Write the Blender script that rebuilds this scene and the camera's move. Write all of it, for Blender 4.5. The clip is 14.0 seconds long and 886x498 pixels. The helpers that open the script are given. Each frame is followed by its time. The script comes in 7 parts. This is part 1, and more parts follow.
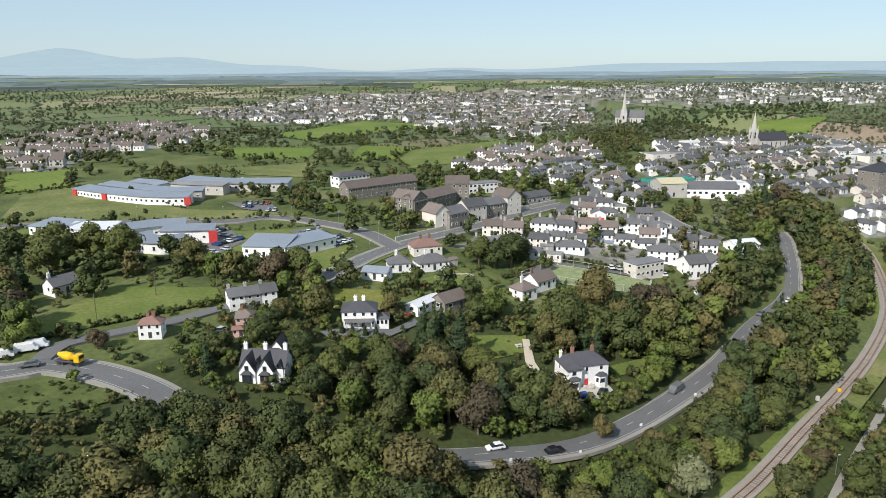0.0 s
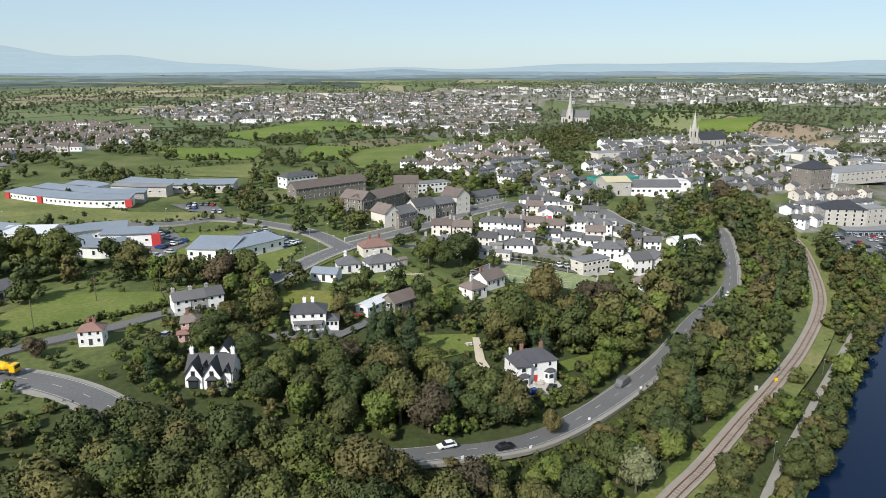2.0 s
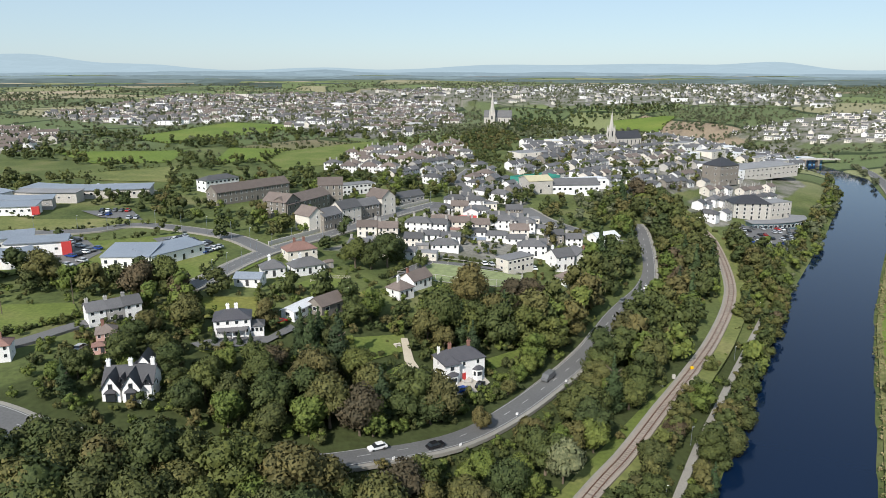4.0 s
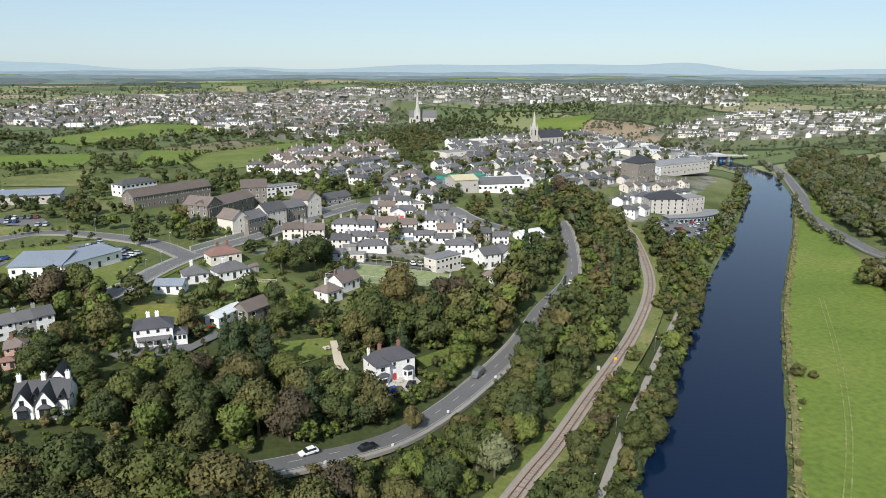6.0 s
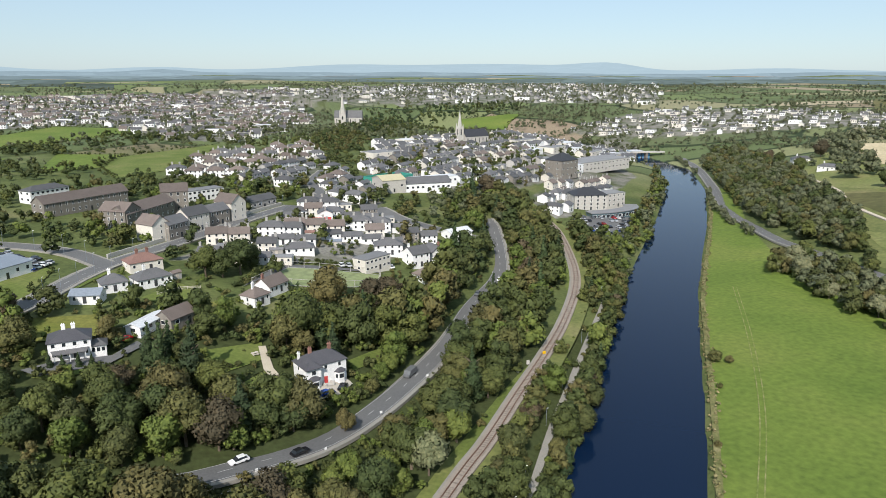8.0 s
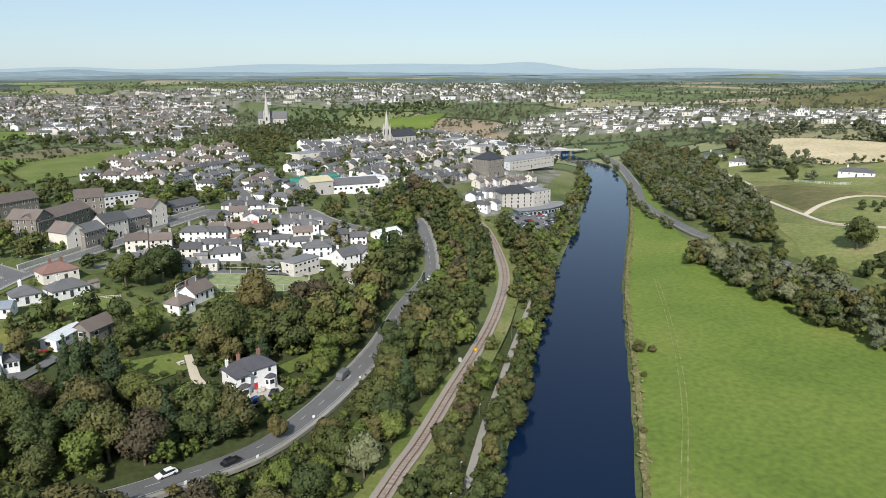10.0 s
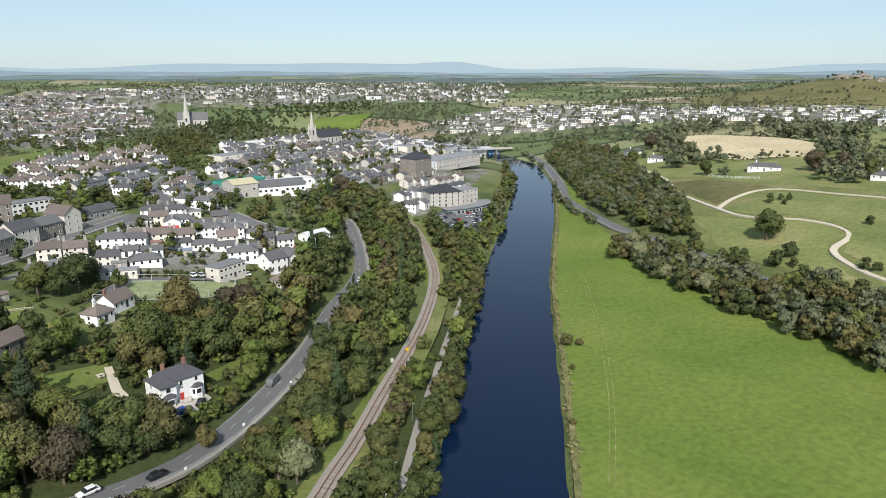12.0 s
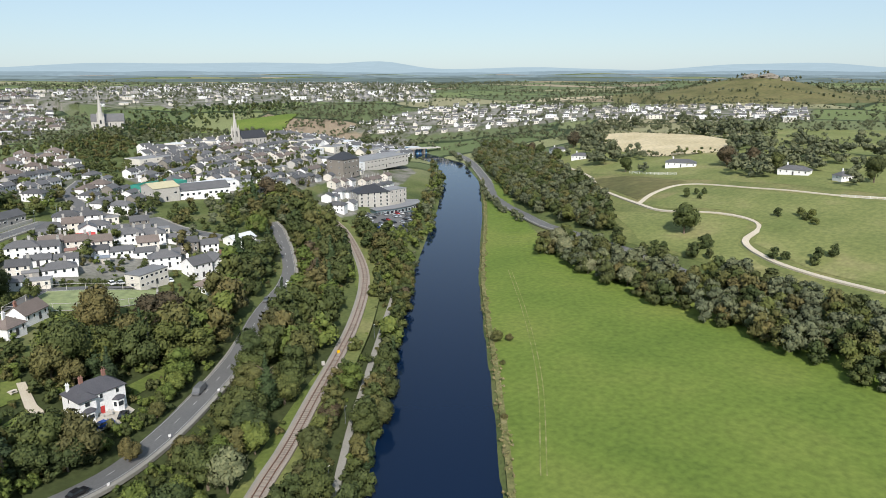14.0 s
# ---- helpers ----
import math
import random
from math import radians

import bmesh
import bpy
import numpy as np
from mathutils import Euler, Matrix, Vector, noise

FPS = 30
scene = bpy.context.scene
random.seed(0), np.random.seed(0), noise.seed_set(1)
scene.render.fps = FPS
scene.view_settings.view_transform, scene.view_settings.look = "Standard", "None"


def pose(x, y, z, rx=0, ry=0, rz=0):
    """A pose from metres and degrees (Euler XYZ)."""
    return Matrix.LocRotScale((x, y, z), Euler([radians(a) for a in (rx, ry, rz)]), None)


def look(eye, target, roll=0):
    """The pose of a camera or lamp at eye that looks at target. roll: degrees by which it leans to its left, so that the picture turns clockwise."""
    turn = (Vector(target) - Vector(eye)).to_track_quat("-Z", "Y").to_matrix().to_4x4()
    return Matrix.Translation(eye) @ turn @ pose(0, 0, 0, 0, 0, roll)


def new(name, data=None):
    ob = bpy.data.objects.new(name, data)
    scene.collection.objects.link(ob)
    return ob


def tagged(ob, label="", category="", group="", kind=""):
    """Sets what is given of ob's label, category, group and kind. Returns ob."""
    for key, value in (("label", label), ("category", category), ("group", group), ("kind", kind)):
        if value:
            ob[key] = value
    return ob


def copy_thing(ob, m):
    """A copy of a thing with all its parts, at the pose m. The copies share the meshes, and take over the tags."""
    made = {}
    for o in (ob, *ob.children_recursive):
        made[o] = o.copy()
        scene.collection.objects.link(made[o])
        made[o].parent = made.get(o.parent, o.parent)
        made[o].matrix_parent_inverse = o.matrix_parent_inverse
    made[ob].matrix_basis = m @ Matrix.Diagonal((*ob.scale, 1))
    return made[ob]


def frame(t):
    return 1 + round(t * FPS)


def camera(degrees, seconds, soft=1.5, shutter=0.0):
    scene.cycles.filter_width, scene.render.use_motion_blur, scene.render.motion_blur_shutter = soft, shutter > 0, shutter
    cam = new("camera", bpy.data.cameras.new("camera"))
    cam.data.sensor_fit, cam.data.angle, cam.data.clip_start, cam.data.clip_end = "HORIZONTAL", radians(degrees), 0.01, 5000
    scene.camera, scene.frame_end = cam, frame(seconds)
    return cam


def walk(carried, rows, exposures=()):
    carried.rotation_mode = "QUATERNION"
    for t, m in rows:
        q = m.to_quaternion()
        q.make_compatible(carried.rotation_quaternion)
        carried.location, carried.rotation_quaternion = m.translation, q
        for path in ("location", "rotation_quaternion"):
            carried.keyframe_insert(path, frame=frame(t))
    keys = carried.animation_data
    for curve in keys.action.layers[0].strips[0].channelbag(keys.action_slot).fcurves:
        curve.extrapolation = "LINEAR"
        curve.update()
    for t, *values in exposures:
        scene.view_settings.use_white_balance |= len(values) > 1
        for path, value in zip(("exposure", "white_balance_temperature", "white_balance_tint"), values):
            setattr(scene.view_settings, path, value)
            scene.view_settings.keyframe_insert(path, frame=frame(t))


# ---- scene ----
cam = camera(64.85, 14.0, .85)
# seconds, place, pitch, lean, heading
PATH = [
    (0.0, -0.00, -0.00, 92.00, -14.15, 0.27, 0.00),
    (0.5, 0.03, -0.12, 92.04, -14.16, 0.23, -0.47),
    (1.0, 0.12, -0.19, 92.08, -14.18, 0.15, -1.05),
    (1.5, 0.23, -0.27, 92.13, -14.20, 0.09, -2.58),
    (2.0, 0.27, -0.38, 92.17, -14.20, 0.02, -4.14),
    (2.5, 0.30, -0.51, 92.22, -14.20, -0.03, -5.71),
    (3.0, 0.36, -0.64, 92.28, -14.18, -0.07, -7.26),
    (5.5, 0.64, -1.36, 92.50, -14.15, -0.16, -14.77),
    (6.0, 0.67, -1.48, 92.56, -14.15, -0.19, -16.29),
    (6.5, 0.69, -1.64, 92.61, -14.14, -0.15, -17.78),
    (7.0, 0.72, -1.78, 92.64, -14.14, -0.14, -19.27),
    (7.5, 0.77, -1.92, 92.65, -14.14, -0.12, -20.76),
    (8.0, 0.77, -2.07, 92.65, -14.15, -0.08, -22.27),
    (10.5, 0.87, -2.80, 92.98, -14.18, -0.00, -29.65),
    (11.0, 0.84, -2.86, 93.04, -14.19, -0.02, -31.15),
    (11.5, 0.80, -2.94, 93.09, -14.20, 0.02, -32.65),
    (12.0, 0.80, -3.08, 93.13, -14.21, 0.02, -34.12),
    (12.5, 0.80, -3.27, 93.17, -14.21, 0.03, -35.59),
    (13.0, 0.80, -3.44, 93.21, -14.22, 0.02, -37.08),
    (13.5, 0.85, -3.62, 93.24, -14.23, 0.03, -38.54),
    (14.0, 0.91, -3.81, 93.27, -14.24, 0.03, -39.99),
]
walk(cam, [(t, pose(x, y, z, 90 + pitch, lean, yaw)) for t, x, y, z, pitch, lean, yaw in PATH])

# ---- sun and sky ----
SUN_TO = Vector((-.58, -.81, .80)).normalized()
world = bpy.data.worlds.new("world")
scene.world = world
world.use_nodes = True
wn = world.node_tree
sky = wn.nodes.new("ShaderNodeTexSky")
sky.sky_type = "NISHITA"
sky.sun_disc = False
sky.sun_elevation = math.asin(SUN_TO.z)
sky.sun_rotation = math.atan2(SUN_TO.x, SUN_TO.y)
sky.altitude = 60
sky.air_density = 1.0
sky.dust_density = .35
sky.ozone_density = 3.0
haze = wn.nodes.new("ShaderNodeMix")
haze.data_type = "RGBA"
haze.blend_type = "MULTIPLY"
haze.inputs[0].default_value = 1
haze.inputs[7].default_value = (.88, .97, 1.06, 1)
wn.links.new(sky.outputs[0], haze.inputs[6])
veil = wn.nodes.new("ShaderNodeMix")
veil.data_type = "RGBA"
veil.inputs[0].default_value = .65
veil.inputs[7].default_value = (3.75, 4.65, 5.35, 1)
wn.links.new(haze.outputs[2], veil.inputs[6])
wn.links.new(veil.outputs[2], wn.nodes["Background"].inputs[0])
wn.nodes["Background"].inputs[1].default_value = 0.1
sun = new("sun", bpy.data.lights.new("sun", "SUN"))
sun.data.energy = 4.2
sun.data.angle = radians(.6)
sun.data.color = (1, .955, .905)
sun.matrix_world = look((0, 0, 300), Vector((0, 0, 300)) - SUN_TO)
scene.view_settings.exposure = 0.5

# ---- materials ----
def material(name, rough=.8, metal=0.0):
    m = bpy.data.materials.new(name)
    m.use_nodes = True
    b = m.node_tree.nodes["Principled BSDF"]
    b.inputs["Roughness"].default_value = rough
    b.inputs["Metallic"].default_value = metal
    return m, m.node_tree.nodes, m.node_tree.links, b


def noise_node(n, l, scale, detail=4, coords=None):
    t = n.new("ShaderNodeTexNoise")
    t.inputs["Scale"].default_value = scale
    t.inputs["Detail"].default_value = detail
    if coords is None:
        coords = n.new("ShaderNodeNewGeometry").outputs["Position"]
    l.new(coords, t.inputs["Vector"])
    return t.outputs["Fac"]


def ramp(n, l, fac, stops):
    r = n.new("ShaderNodeValToRGB")
    e = r.color_ramp.elements
    while len(e) < len(stops):
        e.new(.5)
    for k, (p, c) in enumerate(stops):
        e[k].position = p
        e[k].color = (*c, 1)
    l.new(fac, r.inputs[0])
    return r.outputs[0]


def mixc(n, l, fac, a, b, how="MIX"):
    m = n.new("ShaderNodeMix")
    m.data_type = "RGBA"
    m.blend_type = how
    for sock, v in ((m.inputs[0], fac), (m.inputs[6], a), (m.inputs[7], b)):
        if isinstance(v, (int, float)):
            sock.default_value = v
        elif isinstance(v, tuple):
            sock.default_value = (*v, 1)
        else:
            l.new(v, sock)
    return m.outputs[2]


def bump(n, l, b, fac, strength, dist):
    k = n.new("ShaderNodeBump")
    k.inputs["Strength"].default_value = strength
    k.inputs["Distance"].default_value = dist
    l.new(fac, k.inputs["Height"])
    l.new(k.outputs[0], b.inputs["Normal"])


def math_node(n, l, op, a, c):
    m = n.new("ShaderNodeMath")
    m.operation = op
    for sock, v in zip(m.inputs, (a, c)):
        if isinstance(v, (int, float)):
            sock.default_value = v
        else:
            l.new(v, sock)
    return m.outputs[0]


def worn(name, c1, c2, rough=.8, scale=.35, fine=6.0, relief=.02, vary=.25, metal=0.0):
    """A surface of two close tones with large stains, fine grain, relief and a little change from piece to piece."""
    m, n, l, b = material(name, rough, metal)
    big = noise_node(n, l, scale, 5)
    small = noise_node(n, l, fine, 3)
    c = mixc(n, l, big, c1, c2)
    g = ramp(n, l, small, [(.3, (.78, .78, .78)), (.7, (1.12, 1.12, 1.12))])
    c = mixc(n, l, .7, c, g, "MULTIPLY")
    info = n.new("ShaderNodeObjectInfo").outputs["Random"]
    v = ramp(n, l, info, [(0, (1 - vary,) * 3), (1, (1 + vary * .4,) * 3)])
    c = mixc(n, l, 1.0, c, v, "MULTIPLY")
    l.new(c, b.inputs["Base Color"])
    if relief:
        bump(n, l, b, small, .5, relief)
    return m


def grassy(name, stops, patch=.03, fine=.9, relief=.15):
    m, n, l, b = material(name, .9)
    f1 = noise_node(n, l, patch, 6)
    f2 = noise_node(n, l, fine, 4)
    c = ramp(n, l, f1, stops)
    g = ramp(n, l, f2, [(.3, (.7, .72, .7)), (.7, (1.2, 1.18, 1.1))])
    l.new(mixc(n, l, .8, c, g, "MULTIPLY"), b.inputs["Base Color"])
    b.inputs["Specular IOR Level"].default_value = .15
    bump(n, l, b, f2, .6, relief)
    return m


M = {}
M["lawn"] = grassy("lawn", [(.3, (.092, .122, .030)), (.5, (.122, .152, .040)), (.72, (.165, .172, .062))], .06)
M["dry_lawn"] = grassy("dry_lawn", [(.3, (.12, .14, .03)), (.7, (.21, .19, .06))], .06)
M["meadow"] = grassy("meadow", [(.28, (.092, .138, .026)), (.5, (.120, .165, .033)), (.75, (.162, .188, .047))], .02, .5)
M["rough_grass"] = grassy("rough_grass", [(.3, (.095, .118, .038)), (.55, (.15, .162, .058)), (.75, (.22, .20, .095))], .05, .6)
M["pasture"] = grassy("pasture", [(.3, (.125, .150, .050)), (.55, (.175, .190, .070)), (.75, (.25, .225, .11))], .03, .5)
M["hill_grass"] = grassy("hill_grass", [(.3, (.105, .128, .045)), (.52, (.155, .165, .062)), (.72, (.215, .19, .092))], .045, .5)
M["bramble_bank"] = grassy("bramble_bank", [(.3, (.052, .072, .022)), (.55, (.080, .100, .032)), (.75, (.11, .12, .045))], .12, .9)
M["bank_grass"] = grassy("bank_grass", [(.3, (.09, .10, .035)), (.55, (.16, .155, .065)), (.8, (.25, .22, .12))], .35, 1.2)
M["turf"] = grassy("turf", [(.3, (.19, .225, .11)), (.7, (.24, .27, .145))], .05, .5, .02)
M["wheat"] = grassy("wheat", [(.3, (.42, .35, .22)), (.7, (.54, .455, .31))], .03, .4)
M["asphalt"] = worn("asphalt", (.092, .092, .093), (.140, .137, .132), .85, .08, 2.0, .01, 0)
M["parking"] = worn("parking", (.09, .09, .093), (.15, .147, .14), .85, .08, 2.0, .01, 0)
M["gravel"] = worn("gravel", (.34, .31, .26), (.46, .42, .36), .95, .3, 5.0, .03, 0)
M["dirt_path"] = worn("dirt_path", (.42, .36, .27), (.54, .48, .38), .95, .2, 4.0, .03, 0)
M["verge"] = worn("verge", (.20, .19, .165), (.30, .28, .245), .95, .15, 3.0, .03, 0)
M["ballast"] = worn("ballast", (.22, .185, .155), (.31, .265, .22), .95, .3, 7.0, .04, 0)
M["rail_steel"] = worn("rail_steel", (.13, .065, .04), (.19, .10, .065), .5, .6, 9.0, 0, 0, .4)
M["sleeper"] = worn("sleeper", (.18, .15, .125), (.26, .22, .185), .9, 1, 9, .01)
M["paint_line"] = worn("paint_line", (.30, .30, .29), (.42, .42, .40), .7, .5, 6, 0, 0)
M["white"] = worn("white_render", (.70, .69, .67), (.80, .79, .77), .75, .25, 4, .004, .10)
M["cream"] = worn("cream_render", (.56, .52, .45), (.66, .62, .55), .75, .25, 4, .004, .12)
M["grey_render"] = worn("grey_render", (.30, .29, .27), (.42, .40, .37), .85, .3, 4, .006, .25)
M["pink_render"] = worn("pink_render", (.50, .30, .25), (.60, .38, .32), .8, .3, 4, .005, .1)
M["stone"] = worn("rubble_stone", (.15, .135, .115), (.25, .225, .19), .9, .5, 2.2, .05, .1)
M["pale_stone"] = worn("pale_stone", (.38, .36, .32), (.50, .47, .43), .9, .4, 2.2, .04, .1)
M["brick"] = worn("red_brick", (.19, .095, .072), (.27, .14, .105), .9, .5, 6, .02, .1)
M["slate"] = worn("slate_roof", (.078, .077, .080), (.135, .131, .130), .6, .35, 3.0, .02, .35)
M["villa_slate"] = worn("villa_slate_roof", (.045, .044, .052), (.082, .079, .085), .6, .35, 3.0, .02, .1)
M["dark_slate"] = worn("dark_slate_roof", (.022, .023, .028), (.045, .045, .05), .55, .35, 3.0, .02, .1)
M["brown_tile"] = worn("brown_tile_roof", (.115, .09, .078), (.18, .145, .125), .85, .35, 3.0, .03, .3)
M["red_tile"] = worn("red_tile_roof", (.19, .105, .085), (.27, .155, .125), .85, .35, 3.0, .03, .2)
M["metal_roof"] = worn("zinc_roof", (.19, .22, .26), (.27, .30, .34), .5, .1, 2.0, 0, .15, .2)
M["pale_roof"] = worn("pale_sheet_roof", (.52, .53, .54), (.66, .67, .68), .5, .1, 2.0, 0, .15)
M["flat_roof"] = worn("flat_felt_roof", (.16, .16, .165), (.25, .25, .25), .8, .1, 2.0, 0, .25)
M["red_panel"] = worn("red_panel", (.42, .035, .035), (.50, .05, .045), .5, .3, 4, 0, .05)
M["green_panel"] = worn("green_net", (.03, .22, .17), (.05, .28, .22), .6, .3, 4, 0, .05)
M["teal_panel"] = worn("teal_panel", (.07, .11, .13), (.10, .15, .17), .4, .3, 4, 0, .05)
M["blue_panel"] = worn("blue_panel", (.10, .26, .45), (.14, .32, .52), .5, .3, 4, 0, .05)
M["tan_roof"] = worn("tan_sheet_roof", (.40, .36, .22), (.48, .43, .28), .7, .1, 2, 0, .05)
M["bark"] = worn("bark", (.10, .075, .05), (.18, .14, .10), .95, 1, 8, .03, .3)
M["wood_pole"] = worn("weathered_pole", (.33, .29, .24), (.42, .38, .32), .9, 1, 8, .02, .2)
M["timber"] = worn("timber_rail", (.45, .40, .33), (.55, .5, .43), .9, 1, 8, .02, .2)
M["dark_metal"] = worn("dark_metal", (.05, .05, .055), (.08, .08, .085), .5, 1, 8, 0, .1, .3)
M["tyre"] = worn("tyre_rubber", (.02, .02, .02), (.03, .03, .03), .9, 1, 8, 0, 0)
M["rock"] = worn("lichen_rock", (.16, .14, .11), (.25, .22, .18), .95, .05, .6, .3, 0)
M["heath"] = grassy("heath", [(.3, (.088, .090, .036)), (.55, (.145, .130, .058)), (.75, (.112, .132, .045))], .02, .2)
for key, col in (("white", (.75, .75, .75)), ("silver", (.45, .46, .48)), ("black", (.015, .015, .018)), ("blue", (.02, .06, .25)), ("red", (.38, .02, .02)), ("grey", (.14, .145, .15)), ("yellow", (.70, .42, .01))):
    M["car_" + key] = worn("car_paint_" + key, col, tuple(c * .9 for c in col), .25, .4, 5, 0, .05)
m, n, l, b = material("window_glass", .08)
b.inputs["Base Color"].default_value = (.025, .03, .035, 1)
b.inputs["Specular IOR Level"].default_value = .8
M["glass"] = m


def foliage(name, stops):
    m, n, l, b = material(name, .75)
    a = n.new("ShaderNodeAttribute")
    a.attribute_name = "tint"
    geo = n.new("ShaderNodeNewGeometry")
    info = n.new("ShaderNodeObjectInfo")
    f = math_node(n, l, "FRACT", math_node(n, l, "ADD", a.outputs["Fac"], math_node(n, l, "MULTIPLY", info.outputs["Random"], .97)), 0)
    c = ramp(n, l, f, stops)
    v = ramp(n, l, geo.outputs["Random Per Island"], [(0, (.66, .69, .62)), (.5, (.98, 1.0, .94)), (1, (1.34, 1.28, 1.15))])
    l.new(mixc(n, l, 1.0, c, v, "MULTIPLY"), b.inputs["Base Color"])
    b.inputs["Specular IOR Level"].default_value = .2
    return m


GREENS = [(0, (.042, .056, .020)), (.25, (.062, .074, .023)), (.45, (.044, .060, .021)), (.62, (.086, .096, .027)), (.8, (.064, .072, .026)), (1, (.049, .058, .020))]
M["leaf"] = foliage("leaves_green", GREENS)
M["leaf_autumn"] = foliage("leaves_autumn", [(0, (0.079, 0.081, 0.028)), (.4, (0.093, 0.089, 0.032)), (.7, (0.101, 0.086, 0.034)), (1, (0.071, 0.069, 0.028))])
M["leaf_copper"] = foliage("leaves_copper", [(0, (0.073, 0.055, 0.034)), (.5, (0.088, 0.068, 0.041)), (1, (0.062, 0.051, 0.032))])
M["leaf_bright"] = foliage("leaves_bright", [(0, (0.097, 0.123, 0.029)), (.5, (0.079, 0.106, 0.025)), (1, (0.108, 0.128, 0.032))])
M["leaf_grey"] = foliage("leaves_willow", [(0, (.150, .158, .090)), (.5, (.128, .138, .074)), (1, (.172, .172, .102))])
M["needles"] = foliage("needles", [(0, (0.031, 0.051, 0.022)), (.5, (0.042, 0.062, 0.025)), (1, (0.029, 0.044, 0.022))])
# paler, greyer leaves: the haze of distance is mixed into their colour
M["leaf_hazed"] = foliage("leaves_hazed", [(0, (.088, .100, .058)), (.5, (.108, .116, .066)), (1, (.080, .092, .056))])

# water: dark, almost smooth
m, n, l, b = material("river_water", .07)
b.inputs["Base Color"].default_value = (.003, .011, .032, 1)
b.inputs["IOR"].default_value = 1.33
b.inputs["Specular IOR Level"].default_value = .20
bump(n, l, b, noise_node(n, l, .9, 3), .25, .03)
M["water"] = m


def land_material():
    """Countryside: hedged fields of grass, stubble and plough, greener and plainer near the river."""
    m, n, l, b = material("land", .95)
    b.inputs["Specular IOR Level"].default_value = .1
    pos = n.new("ShaderNodeNewGeometry").outputs["Position"]
    warp = n.new("ShaderNodeTexNoise")
    warp.inputs["Scale"].default_value = .003
    l.new(pos, warp.inputs["Vector"])
    add = n.new("ShaderNodeVectorMath")
    add.operation = "MULTIPLY_ADD"
    l.new(warp.outputs["Color"], add.inputs[0])
    add.inputs[1].default_value = (220, 220, 0)
    l.new(pos, add.inputs[2])
    vor = n.new("ShaderNodeTexVoronoi")
    vor.voronoi_dimensions = "2D"
    vor.inputs["Scale"].default_value = .0062
    l.new(add.outputs[0], vor.inputs["Vector"])
    sep = n.new("ShaderNodeSeparateColor")
    l.new(vor.outputs["Color"], sep.inputs[0])
    fields = ramp(n, l, sep.outputs[0], [(0, (.105, .135, .062)), (.3, (.15, .185, .075)), (.5, (.095, .118, .06)), (.72, (.185, .205, .095)), (.85, (.27, .245, .155)), (.93, (.22, .165, .12)), (1, (.38, .33, .23))])
    edge = n.new("ShaderNodeTexVoronoi")
    edge.voronoi_dimensions = "2D"
    edge.feature = "DISTANCE_TO_EDGE"
    edge.inputs["Scale"].default_value = .0062
    l.new(add.outputs[0], edge.inputs["Vector"])
    hedge = ramp(n, l, edge.outputs["Distance"], [(.02, (1, 1, 1)), (.045, (0, 0, 0))])
    fields = mixc(n, l, hedge, fields, (.035, .05, .025))
    town = ramp(n, l, noise_node(n, l, .05, 5), [(.35, (.075, .092, .042)), (.5, (.16, .155, .13)), (.65, (.24, .23, .21))])
    grass = ramp(n, l, noise_node(n, l, .04, 5), [(.3, (.062, .082, .030)), (.55, (.105, .125, .045)), (.75, (.150, .148, .068))])
    z = n.new("ShaderNodeAttribute")
    z.attribute_name = "zone"
    zs = n.new("ShaderNodeSeparateColor")
    l.new(z.outputs["Color"], zs.inputs[0])
    c = mixc(n, l, zs.outputs[0], grass, town)
    c = mixc(n, l, zs.outputs[1], c, fields)
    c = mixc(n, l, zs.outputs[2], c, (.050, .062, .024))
    fine = noise_node(n, l, .7, 4)
    g = ramp(n, l, fine, [(.3, (.7, .7, .7)), (.7, (1.2, 1.2, 1.15))])
    c = mixc(n, l, .8, c, g, "MULTIPLY")
    l.new(c, b.inputs["Base Color"])
    bump(n, l, b, fine, .5, .2)
    return m


M["land"] = land_material()


# unlit backdrop: aerial haze is put into the emission colour over black
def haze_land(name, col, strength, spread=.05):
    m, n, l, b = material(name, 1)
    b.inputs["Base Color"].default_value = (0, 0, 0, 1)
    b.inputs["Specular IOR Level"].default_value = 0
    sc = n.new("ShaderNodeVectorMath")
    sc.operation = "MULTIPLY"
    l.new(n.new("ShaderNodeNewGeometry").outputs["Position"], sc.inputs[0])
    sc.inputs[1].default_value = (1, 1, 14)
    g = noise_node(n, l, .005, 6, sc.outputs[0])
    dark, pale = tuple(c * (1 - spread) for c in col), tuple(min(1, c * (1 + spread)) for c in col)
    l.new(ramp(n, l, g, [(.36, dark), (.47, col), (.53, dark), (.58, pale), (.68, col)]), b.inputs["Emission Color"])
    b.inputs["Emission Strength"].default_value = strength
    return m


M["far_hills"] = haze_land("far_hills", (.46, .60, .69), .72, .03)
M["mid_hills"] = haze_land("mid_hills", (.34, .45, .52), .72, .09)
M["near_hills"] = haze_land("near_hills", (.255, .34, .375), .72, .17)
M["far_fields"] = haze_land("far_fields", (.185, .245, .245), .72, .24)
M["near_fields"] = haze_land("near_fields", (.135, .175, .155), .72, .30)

# ---- the lie of the land ----
RIVER = np.array([(-420, -470), (-160, -160), (-40, -32), (20, 30), (88, 103), (126, 146), (161, 187), (204, 236), (316, 353), (405, 452), (478, 555), (505, 650), (490, 760), (430, 900), (330, 1120)], float)
EAST = np.array([(120, -500), (195, -80), (219, 56), (240, 113), (247, 161), (258, 225), (318, 312), (420, 425), (505, 535), (540, 640), (530, 780), (470, 930), (370, 1160)], float)


